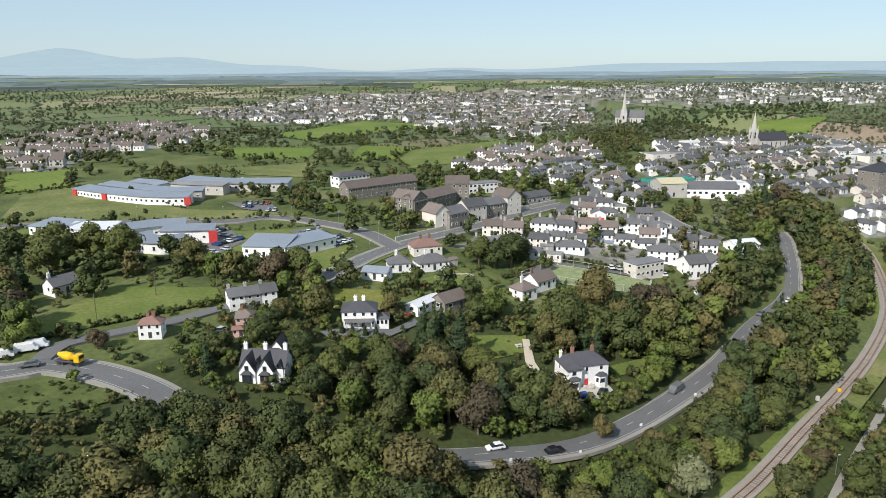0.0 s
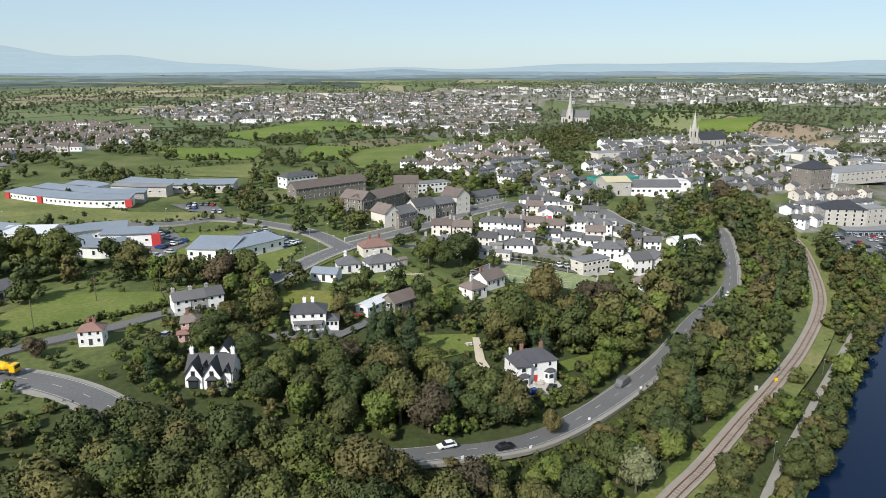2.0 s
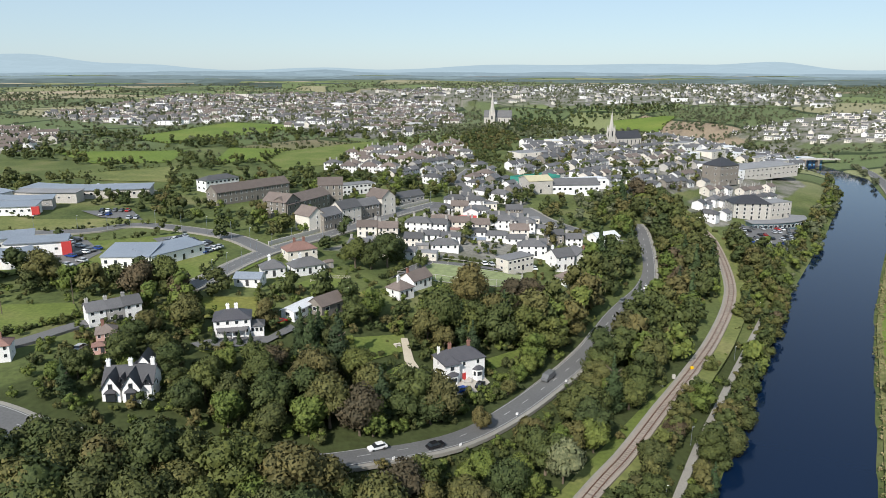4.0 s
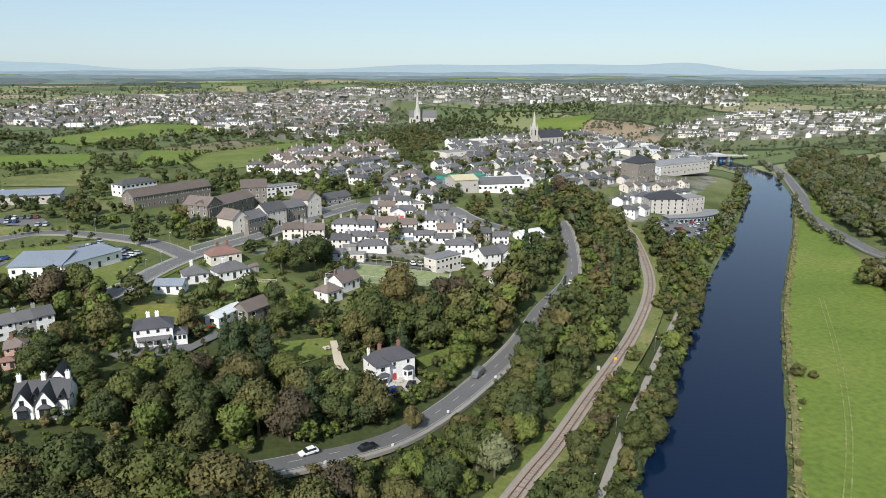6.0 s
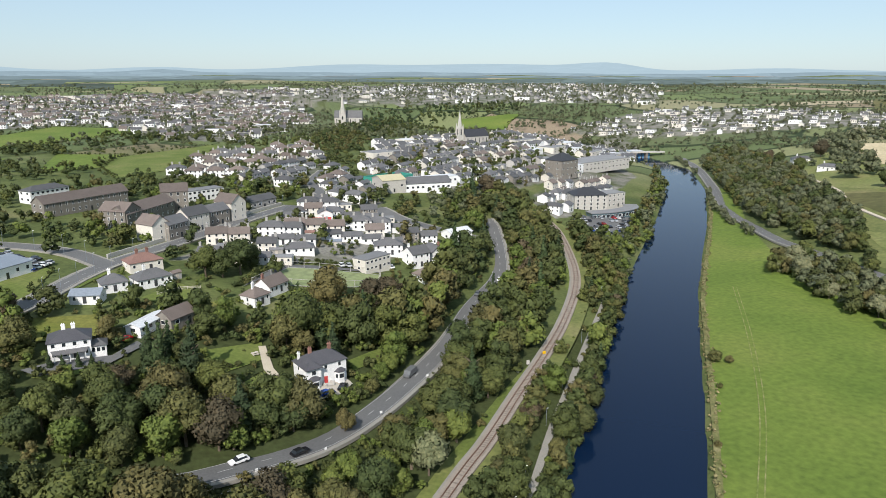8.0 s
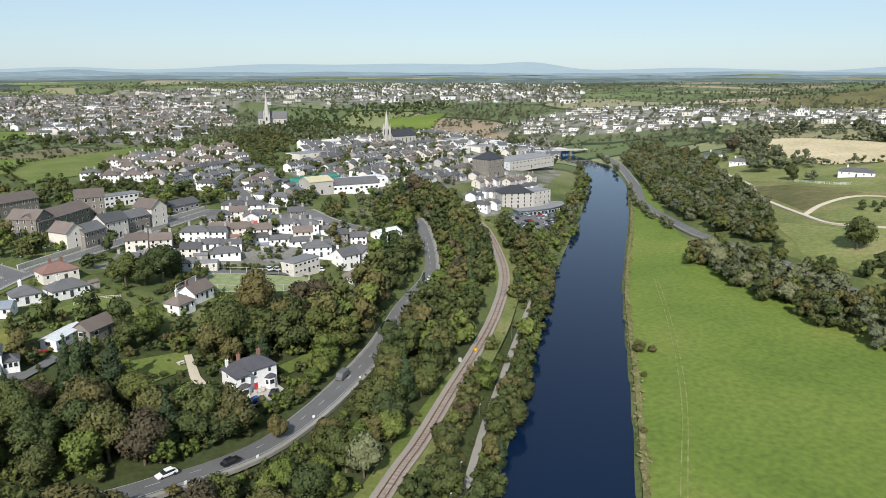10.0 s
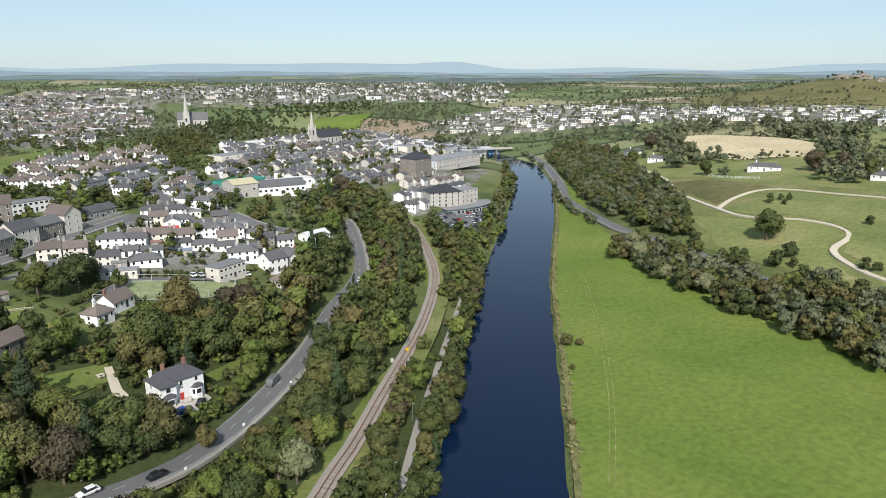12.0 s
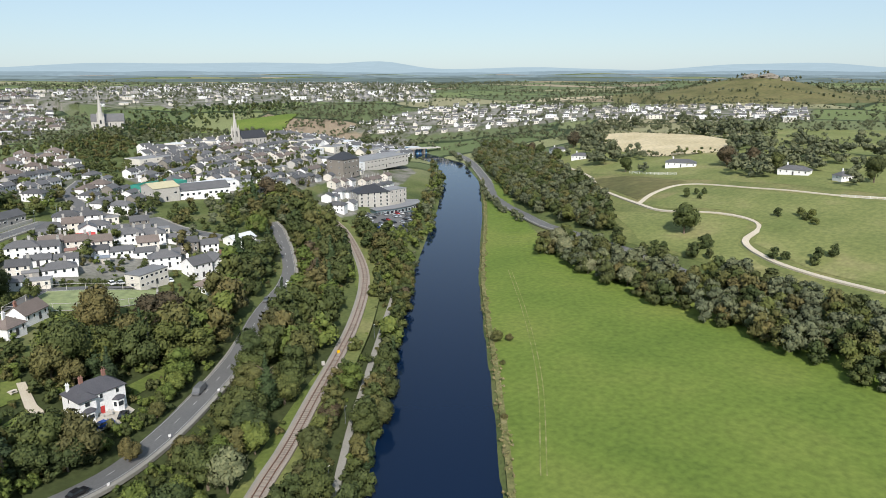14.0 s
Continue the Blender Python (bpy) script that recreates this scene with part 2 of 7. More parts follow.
def side_of(line, x, y):
    """Signed distance to a polyline; positive on its left."""
    x, y = np.asarray(x, float), np.asarray(y, float)
    best = np.full(x.shape, 1e18)
    sign = np.ones(x.shape)
    for (ax, ay), (bx, by) in zip(line[:-1], line[1:]):
        dx, dy = bx - ax, by - ay
        s = np.clip(((x - ax) * dx + (y - ay) * dy) / (dx * dx + dy * dy), 0, 1)
        ex, ey = x - ax - s * dx, y - ay - s * dy
        d = ex * ex + ey * ey
        near = d < best
        best = np.where(near, d, best)
        sign = np.where(near, np.where(dx * ey - dy * ex >= 0, 1.0, -1.0), sign)
    return sign * np.sqrt(best)


LEFT_U = [0, 12, 15, 17.5, 24, 34, 48, 60, 68, 78, 90, 102, 120, 140, 170, 250, 400, 700, 9000]
LEFT_Z = [-2.5, -2.2, -1, 1.2, 3, 5.3, 6.0, 8.0, 9.0, 12.0, 14.6, 18, 22, 25, 27, 29, 31, 33, 33]
EAST_E = [-400, -2, 10, 22, 45, 90, 150, 250, 500, 9000]
EAST_Z = [2.0, 2.4, 5, 7, 13, 22, 29, 36, 40, 40]


def wave(x, y, k):
    return np.sin(x * .0021 * k + 1.3) * np.cos(y * .0027 * k + .4) + .6 * np.sin((x + y) * .0043 * k + 2.1) + .4 * np.cos((x - 1.7 * y) * .0061 * k)


def height(x, y):
    x, y = np.asarray(x, float), np.asarray(y, float)
    u = side_of(RIVER, x, y)
    e = -side_of(EAST, x, y)
    left = sum(np.interp(u + o, LEFT_U, LEFT_Z) for o in (-1.5, 0, 1.5)) / 3
    bank = np.interp(-u, [0, 12, 14.5, 16.5, 30, 60, 9000], [-2.5, -2.2, -.8, 1.1, 1.7, 2.0, 2.0])
    right = np.maximum(np.minimum(bank, 2.0), 0) + np.interp(e, EAST_E, EAST_Z) - 2.0
    right = np.where(bank < 0, bank, right)
    h = np.where(u > 0, left, right)
    r = np.hypot(x, y)
    far = np.clip((r - 800) / 4000, 0, 1)
    h = h + far * (90 - h) * .93 + np.clip((r - 700) / 1500, 0, 1) * wave(x, y, 1) * np.interp(r, [700, 2200, 4900], [0, 5, 9])
    hx, hy = (x - 1180) * .44 - (y - 580) * .90, (x - 1180) * .90 + (y - 580) * .44
    h = h + 12 * np.exp(-(hx / 330) ** 2 - (hy / 220) ** 2) + 27 * np.exp(-(hx / 105) ** 2 - (hy / 150) ** 2)
    return h


# ---- the plan: lines of roads, outlines of open ground and quarters, in metres ----
RAIL = [(-60.0, 6.0), (8.0, 74.0), (53.0, 120.0), (68.8, 135.1), (88.1, 155.3), (108.3, 176.2), (130.0, 199.9), (155.3, 231.4), (173.5, 260.2), (193.8, 302.0), (204.9, 334.5), (206.8, 370.7)]
ROAD = [(-58.0, 137.0), (-40.0, 131.5), (-12.4, 130.5), (-3.0, 131.0), (11.5, 135.2), (27.3, 141.3), (41.0, 150.5), (57.9, 165.7), (80.1, 189.1), (103.5, 220.6), (129.1, 250.3), (145.3, 281.4), (159.6, 317.4), (162.0, 330.0)]
ROAD_WEST = [(-160.0, 140.0), (-125.0, 146.0), (-99.9, 145.6), (-92.3, 150.2), (-79.5, 147.9), (-66.9, 142.3), (-60.6, 138.7), (-50.0, 133.5), (-40.0, 131.5)]
LANE = [(-94.8, 152.4), (-94.3, 161.5), (-84.2, 170.0), (-72.7, 178.6), (-63.6, 188.7), (-52.4, 195.8)]
STREET = [(-41.0, 216.5), (-33.8, 230.9), (-25.7, 247.9), (-14.1, 264.9), (11.2, 292.1), (39.2, 324.9), (61.9, 348.1)]
HOSPITAL_ROAD = [(-18.1, 257.9), (-33.7, 282.3), (-55.3, 298.8), (-77.3, 308.1), (-94.7, 298.3), (-131.3, 297.4), (-186.6, 287.4)]
TOWN_ROAD = [(90.0, 345.0), (83.8, 362.8), (87.2, 417.8), (104.5, 464.2)]
ESTATE_ROAD = [(149.1, 295.2), (112.7, 312.1), (102.7, 335.7)]
EAST_ROAD = [(530.0, 601.6), (489.0, 532.4), (420.7, 438.7), (351.7, 347.9), (308.7, 273.7), (297.0, 240.0), (287.0, 214.0), (280.0, 180.0), (270.0, 148.0)]
TOWPATH = [(64.0, 108.7), (71.7, 118.0), (89.9, 139.9), (106.1, 158.1), (130.8, 185.9), (166.0, 225.1)]
HILL_PATH = [(459.5, 381.9), (414.6, 319.4), (380.2, 285.0), (347.5, 231.1), (335.9, 204.9), (340.1, 177.7), (336.8, 157.9), (327.7, 148.9), (309.1, 146.5), (295.7, 128.8), (289.1, 109.3), (282.4, 78.8)]
HILL_LANE = [(347.5, 231.1), (371.7, 236.0), (398.7, 229.7), (398.2, 182.9), (398.2, 140.3), (404.4, 121.5)]
FIELD_WEST = [(-103.4, 162.2), (-110.4, 177.2), (-101.4, 207.9), (-70.3, 207.0), (-64.9, 195.0), (-93.2, 173.1)]
GARDEN_WEST = [(-102.8, 150.3), (-102.3, 163.4), (-93.2, 173.7), (-63.6, 188.7), (-56.0, 170.9), (-63.9, 162.2), (-74.9, 153.6), (-78.9, 149.4), (-92.3, 152.6)]
LAWN_UPPER = [(7.2, 183.0), (23.5, 188.2), (22.6, 178.9), (8.0, 169.2)]
LAWN_LOWER = [(12.8, 164.4), (21.9, 173.3), (24.0, 164.0), (15.1, 158.2)]
LAWN_EAST = [(45.6, 179.1), (58.4, 187.3), (55.7, 180.7), (45.5, 173.3)]
FORECOURT = [(29.1, 162.3), (42.8, 170.0), (44.0, 167.2), (38.9, 161.6), (30.9, 158.5)]
DRIVE_H = [(22.1, 185.4), (24.1, 185.8), (24.4, 174.5), (27.0, 165.8), (30.1, 162.4), (28.3, 160.4), (24.0, 166.0), (21.7, 173.8)]
LAWN_G = [(-35.6, 209.5), (-19.4, 209.0), (-16.5, 192.1), (-32.2, 192.1)]
DRIVE_G = [(-33.4, 175.3), (-27.4, 178.7), (-14.3, 181.0), (-8.5, 188.8), (-6.8, 186.1), (-14.8, 176.4), (-29.4, 171.8)]
LAWN_G_LOW = [(-30.8, 171.6), (-24.1, 175.2), (-16.8, 174.2), (-26.4, 170.0)]
LAWN_COTTAGE = [(8.6, 212.6), (17.2, 217.8), (16.4, 208.6), (9.1, 204.0)]
LAWN_COTTAGE_EAST = [(32.6, 214.4), (47.0, 230.2), (49.3, 221.9), (37.2, 208.4)]
LAWN_STREET = [(-7.6, 221.0), (3.7, 233.2), (9.2, 224.7), (5.1, 216.6), (-2.1, 214.7)]
LAWN_ROADSIDE = [(-30.4, 239.0), (-21.0, 257.3), (-17.4, 249.3), (-26.8, 232.0)]
PITCH = [(26.5, 229.4), (41.6, 246.4), (75.4, 242.7), (71.3, 232.3), (52.7, 228.2)]
PITCH_APRON = [(22.8, 227.2), (38.9, 250.0), (70.0, 247.0), (78.1, 244.6), (41.6, 246.4)]
BANK_WEST = [(-95.7, 138.5), (-85.7, 142.5), (-66.2, 138.9), (-77.7, 129.5), (-89.6, 128.4)]
CAMPUS = [(-196.1, 302.9), (-220.9, 362.7), (-205.1, 390.3), (-121.4, 324.9), (-80.6, 321.9), (-67.4, 309.6), (-120.0, 300.0), (-193.3, 298.3)]
CAMPUS_LOW = [(-180.3, 277.2), (-170.7, 284.5), (-82.7, 281.5), (-54.0, 291.3), (-35.2, 257.0), (-39.1, 227.3), (-71.2, 232.6), (-96.8, 238.4), (-105.6, 231.0), (-152.4, 252.2)]
CLINIC_PARKING = [(-40.5, 256.7), (-53.8, 264.5), (-64.2, 282.5), (-53.5, 288.2), (-36.3, 265.4)]
LEISURE_PARKING = [(-107.6, 285.9), (-92.1, 289.5), (-77.6, 263.2), (-82.2, 242.8), (-95.9, 262.2)]
SCHOOL_PARKING = [(-107.9, 342.2), (-84.8, 339.9), (-75.8, 318.2), (-94.8, 325.6)]
SCHOOL_PARKING_BACK = [(-157.1, 416.0), (-96.6, 418.1), (-84.8, 393.8), (-123.0, 392.6)]
SPORTS_A = [(-201.4, 590.6), (-101.5, 590.8), (-101.2, 514.1), (-151.0, 513.9)]
SPORTS_B = [(-70.9, 505.1), (-70.2, 608.9), (-22.9, 591.0), (-34.8, 516.0)]
SPORTS_C = [(-177.2, 705.5), (-103.1, 903.4), (-2.0, 844.6), (-81.0, 705.7), (-126.7, 648.4)]
SPORTS_D = [(-273.4, 429.0), (-243.6, 459.4), (-211.4, 390.3), (-232.7, 362.7)]
PADDOCK = [(-154.3, 459.7), (-89.6, 495.2), (-84.3, 425.1), (-125.1, 435.2)]
PARKLAND = [(-42.0, 557.7), (50.6, 649.2), (55.9, 593.9), (6.7, 492.8), (-23.9, 463.8)]
GREEN_HILL = [(291.9, 774.4), (466.3, 1055.9), (554.2, 1008.1), (515.3, 972.3), (330.4, 746.4)]
FAR_WOOD = [(206.6, 775.0), (215.7, 706.2), (405.0, 1050.4), (473.3, 1071.9), (565.6, 1029.2), (602.6, 1097.5), (478.3, 1212.6), (335.6, 1239.2)]
WOOD_CATHEDRAL = [(119.1, 635.4), (201.0, 791.7), (199.8, 673.5), (174.7, 588.8), (137.6, 542.6), (107.4, 550.0)]
FAR_WOOD_EAST = [(315.3, 712.3), (539.5, 980.9), (631.1, 964.1), (615.7, 838.8), (523.9, 884.3), (472.2, 924.8)]
SLOPE = [(489.2, 532.8), (429.1, 455.1), (376.2, 379.0), (331.4, 309.4), (308.6, 265.1), (287.4, 240.1), (258.0, 230.0), (250.0, 200.0), (238.0, 151.6), (231.0, 128.6), (232.2, 109.5), (220.5, 77.2), (216.7, 55.2), (207.0, 25.0), (250.0, 25.0), (264.0, 72.0), (268.0, 96.0), (272.0, 118.0), (275.0, 138.0), (279.0, 160.0), (278.0, 184.0), (286.0, 204.0), (318.2, 225.9), (353.9, 258.9), (404.1, 316.6), (444.6, 372.1), (492.2, 436.3), (536.2, 499.1), (564.1, 559.9), (538.1, 577.6)]
EAST_FIELDS = [(448.9, 379.0), (428.2, 333.0), (413.2, 238.5), (413.7, 124.6), (763.9, 242.1), (713.6, 349.8), (575.4, 285.5), (491.2, 295.5), (534.7, 389.3), (588.7, 454.4), (536.5, 458.5)]
MEADOW_END = [(293.4, 305.5), (310.4, 306.0), (303.5, 271.3), (284.3, 271.1)]
WHEAT_FIELD = [(621.8, 471.5), (644.3, 442.7), (636.0, 360.0), (598.4, 302.7), (532.0, 280.7), (496.2, 317.6), (530.0, 390.0)]
HILL_PASTURE = [(331.5, 239.0), (331.0, 201.7), (336.3, 175.6), (334.2, 157.9), (304.8, 147.7), (288.9, 129.0), (281.2, 107.9), (275.5, 76.3), (265.5, 72.7), (284.0, 113.7), (285.6, 160.1), (293.7, 193.2)]
HILL_PASTURE_UP = [(345.0, 221.8), (392.0, 221.8), (391.2, 179.4), (394.3, 118.0), (287.3, 80.5), (292.5, 108.6), (309.5, 142.2), (335.0, 151.3), (345.8, 177.8), (340.9, 208.2)]
HILL_BASE = [(268.0, 80.0), (276.0, 118.0), (284.0, 160.0), (290.0, 202.0), (318.0, 228.0), (354.0, 262.0), (404.0, 320.0), (452.0, 382.0), (466.0, 384.0), (432.0, 318.0), (424.0, 280.0), (422.0, 200.0), (424.0, 105.0), (285.0, 66.0)]
HILL_ROUGH = [(408.8, 312.3), (417.1, 284.5), (406.1, 236.2), (367.8, 237.3), (355.3, 237.4), (384.8, 286.2)]
HOTEL_PARKING = [(212.2, 327.8), (237.7, 354.4), (274.8, 350.4), (237.1, 309.5), (218.9, 314.7)]
QUARTER_SOUTH = [(2.2, 260.6), (38.4, 306.4), (81.5, 359.6), (90.0, 335.0), (104.0, 305.0), (113.0, 288.0), (104.0, 268.0), (72.8, 257.6), (35.8, 250.5)]
QUARTER_NORTH = [(40.1, 417.7), (61.8, 464.4), (113.8, 506.2), (121.6, 389.2), (106.2, 338.3), (92.8, 349.5), (83.2, 397.8)]
QUARTER_TERRACE = [(5.1, 466.8), (33.0, 553.5), (124.0, 623.1), (115.9, 515.9), (62.5, 469.7), (32.2, 426.5)]
QUARTER_MILL = [(128.4, 464.5), (202.1, 559.5), (355.5, 673.2), (268.5, 440.1), (202.4, 389.8), (161.0, 376.0), (131.4, 398.8)]
QUARTER_STATION = [(204.7, 369.7), (259.3, 424.3), (270.6, 412.9), (231.7, 353.2), (206.5, 344.9)]
QUARTER_RIVER = [(241.4, 387.1), (306.0, 418.8), (387.2, 494.3), (416.1, 561.3), (314.1, 486.3), (246.9, 410.7)]
CENTRE = [(185.0, 605.6), (582.5, 791.9), (518.0, 638.6), (300.0, 459.2), (203.2, 410.3), (164.7, 457.7), (159.1, 520.5)]
ESTATE_WEST = [(-372.1, 589.9), (-392.3, 738.3), (-347.1, 846.6), (-220.6, 718.1), (-222.0, 608.6), (-266.5, 538.1), (-251.4, 446.3), (-288.7, 454.0)]
ESTATE_NORTH = [(-357.1, 989.7), (-276.6, 1568.5), (301.7, 1756.5), (206.1, 931.3), (72.7, 660.6), (9.6, 706.2), (-61.8, 933.9), (-189.6, 838.1)]
TOWN_EAST = [(530.5, 852.8), (758.2, 872.2), (988.1, 404.6), (813.7, 330.3), (722.9, 563.0), (639.9, 626.7), (576.6, 705.5)]
TOWN_FAR = [(-82.0, 1681.9), (599.3, 1968.9), (1712.2, 2115.3), (781.0, 957.1), (607.4, 1162.9), (295.8, 1330.6), (64.9, 1080.2)]

# ---- helpers for meshes ----
def mesh_of(name, verts, faces, mats, idx=None, smooth=False):
    me = bpy.data.meshes.new(name)
    me.from_pydata([tuple(map(float, v)) for v in verts], [], [tuple(f) for f in faces])
    for k in mats:
        me.materials.append(M[k])
    if idx is not None:
        me.polygons.foreach_set("material_index", list(idx))
    if smooth:
        me.polygons.foreach_set("use_smooth", [True] * len(me.polygons))
    me.update()
    return me


def thing(name, label, category, group="", kind="", at=None):
    ob = tagged(new(name), label, category, group, kind)
    if at is not None:
        ob.matrix_world = at
    return ob


def part(name, data, parent, label=""):
    ob = new(name, data)
    ob.parent = parent
    if label:
        ob["label"] = label
    return ob


def bm_mesh(name, bm, mat, smooth=False):
    me = bpy.data.meshes.new(name)
    bm.normal_update()
    bm.to_mesh(me)
    bm.free()
    me.materials.append(M[mat])
    if smooth:
        me.polygons.foreach_set("use_smooth", [True] * len(me.polygons))
    return me


def add_box(bm, x0, x1, y0, y1, z0, z1, bevel=0.0):
    r = bmesh.ops.create_cube(bm, size=1, matrix=Matrix.Translation(((x0 + x1) / 2, (y0 + y1) / 2, (z0 + z1) / 2)) @ Matrix.Diagonal((x1 - x0, y1 - y0, z1 - z0, 1)))
    if bevel:
        edges = {e for v in r["verts"] for e in v.link_edges}
        bmesh.ops.bevel(bm, geom=list(edges), offset=bevel, segments=1, affect="EDGES")


def box_mesh(name, size, mat, bevel=0.0, base=True):
    bm = bmesh.new()
    x, y, z = size
    add_box(bm, -x / 2, x / 2, -y / 2, y / 2, 0 if base else -z / 2, z if base else z / 2, bevel)
    return bm_mesh(name, bm, mat)


def tube(bm, a, b, r0, r1, n=8):
    a, b = Vector(a), Vector(b)
    d = b - a
    m = Matrix.Translation((a + b) / 2) @ d.to_track_quat("Z", "Y").to_matrix().to_4x4()
    bmesh.ops.create_cone(bm, cap_ends=True, segments=n, radius1=r0, radius2=max(r1, .005), depth=d.length, matrix=m)


def inside(poly, x, y):
    x, y = np.asarray(x, float), np.asarray(y, float)
    hit = np.zeros(x.shape, bool)
    for (ax, ay), (bx, by) in zip(poly, poly[1:] + poly[:1]):
        with np.errstate(divide="ignore", invalid="ignore"):
            c = ((ay > y) != (by > y)) & (x < (bx - ax) * (y - ay) / (by - ay) + ax)
        hit ^= c
    return hit


def spline(pts, step=4.0):
    """A smooth line through a few points, cut into even steps."""
    p = np.array(pts, float)
    p = np.vstack([2 * p[0] - p[1], p, 2 * p[-1] - p[-2]])
    out = []
    for k in range(1, len(p) - 2):
        n = max(2, int(np.hypot(*(p[k + 1] - p[k])) / step))
        for i in range(n):
            t = i / n
            out.append(.5 * (2 * p[k] + (p[k + 1] - p[k - 1]) * t + (2 * p[k - 1] - 5 * p[k] + 4 * p[k + 1] - p[k + 2]) * t * t + (3 * p[k] - p[k - 1] - 3 * p[k + 1] + p[k + 2]) * t ** 3))
    out.append(p[-2])
    return np.array(out)


def normals2(line):
    d = np.gradient(line, axis=0)
    d /= np.hypot(d[:, 0], d[:, 1])[:, None]
    return np.stack([-d[:, 1], d[:, 0]], 1)


def level(line):
    """Smoothed height along a line, as a road is graded."""
    z = height(line[:, 0], line[:, 1])
    for _ in range(6):
        z[1:-1] = (z[:-2] + 2 * z[1:-1] + z[2:]) / 4
    return z


def ribbon(name, line, a, b, mat, lift, thick=.3, z=None):
    """A slab along a line between the offsets a and b."""
    n = normals2(line)
    if z is None:
        z = level(line)
    L, R = line + n * a, line + n * b
    v = []
    for k in range(len(line)):
        v += [(*L[k], z[k] + lift), (*R[k], z[k] + lift), (*R[k], z[k] + lift - thick), (*L[k], z[k] + lift - thick)]
    f = []
    for k in range(len(line) - 1):
        o = 4 * k
        f += [(o, o + 4, o + 5, o + 1), (o + 1, o + 5, o + 6, o + 2), (o + 3, o + 7, o + 4, o)]
    e = 4 * (len(line) - 1)
    f += [(0, 1, 2, 3), (e, e + 3, e + 2, e + 1)]
    me = mesh_of(name, v, f, [mat])
    bm = bmesh.new()
    bm.from_mesh(me)
    bmesh.ops.recalc_face_normals(bm, faces=bm.faces)
    if max(fc.normal.z for fc in bm.faces) < .5:
        bmesh.ops.reverse_faces(bm, faces=bm.faces)
    bm.to_mesh(me)
    bm.free()
    return me


def drape(name, poly, mat, lift=.15, step=5.0):
    """A patch of ground cover laid over the land within an outline."""
    bm = bmesh.new()
    vs = [bm.verts.new((x, y, 0)) for x, y in poly]
    bm.faces.new(vs)
    xs, ys = [p[0] for p in poly], [p[1] for p in poly]
    for axis, lo, hi in ((0, min(xs), max(xs)), (1, min(ys), max(ys))):
        s = max(step, (hi - lo) / 60)
        for c in np.arange(lo + s, hi, s):
            no = (1, 0, 0) if axis == 0 else (0, 1, 0)
            bmesh.ops.bisect_plane(bm, geom=bm.verts[:] + bm.edges[:] + bm.faces[:], plane_co=(c, 0, 0) if axis == 0 else (0, c, 0), plane_no=no)
    bmesh.ops.triangulate(bm, faces=bm.faces[:])
    h = height(np.array([v.co.x for v in bm.verts]), np.array([v.co.y for v in bm.verts]))
    for v, z in zip(bm.verts, h):
        v.co.z = z + lift
    bmesh.ops.recalc_face_normals(bm, faces=bm.faces)
    if sum(f.normal.z for f in bm.faces) < 0:
        bmesh.ops.reverse_faces(bm, faces=bm.faces)
    return bm_mesh(name, bm, mat)


# ---- ground, water, roads ----
def axis_steps(lo, hi, step, far, growth):
    a = list(np.arange(lo, hi + .1, step))
    s, up, dn = step, a[-1], a[0]
    while up < far or dn > -far:
        s *= growth
        up, dn = min(up + s, far + 1e-6 * s), max(dn - s, -far - 1e-6 * s)
        if a[-1] < far:
            a.append(up)
        if a[0] > -far:
            a.insert(0, dn)
    return np.array(a)


GX, GY = axis_steps(-260, 480, 3.0, 4700, 1.07), axis_steps(40, 620, 3.0, 4700, 1.07)
gx, gy = np.meshgrid(GX, GY)
gz = height(gx, gy)
verts = np.stack([gx.ravel(), gy.ravel(), gz.ravel()], 1)
W = len(GX)
idx = np.arange(len(verts)).reshape(gx.shape)
faces = np.stack([idx[:-1, :-1].ravel(), idx[:-1, 1:].ravel(), idx[1:, 1:].ravel(), idx[1:, :-1].ravel()], 1)
me = bpy.data.meshes.new("ground")
me.from_pydata(verts.tolist(), [], faces.tolist())
me.materials.append(M["land"])
me.polygons.foreach_set("use_smooth", [True] * len(me.polygons))
fx, fy = verts[:, 0], verts[:, 1]
fr = np.hypot(fx, fy)
u_g = side_of(RIVER, fx, fy)
town_zone = np.zeros(len(verts))
for q in (QUARTER_SOUTH, QUARTER_NORTH, QUARTER_TERRACE, QUARTER_MILL, QUARTER_STATION, QUARTER_RIVER, CENTRE, ESTATE_WEST, ESTATE_NORTH, TOWN_EAST, TOWN_FAR):
    town_zone[inside(q, fx, fy)] = 1
field_zone = np.clip((fr - 560) / 150, 0, 1) * (1 - town_zone)
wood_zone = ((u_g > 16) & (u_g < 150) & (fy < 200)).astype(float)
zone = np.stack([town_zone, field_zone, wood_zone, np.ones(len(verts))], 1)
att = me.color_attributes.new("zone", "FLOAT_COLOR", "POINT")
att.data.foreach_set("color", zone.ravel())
ground = tagged(new("ground", me), "rolling green countryside with hedged fields round a river valley", "ground", kind="structure")

river_line = spline(RIVER[2:], 8)
river = tagged(new("water", ribbon("water", river_line, 19, -19, "water", 0, .4, np.zeros(len(river_line)))), "wide dark blue slow river between grassy banks", "river", kind="structure")

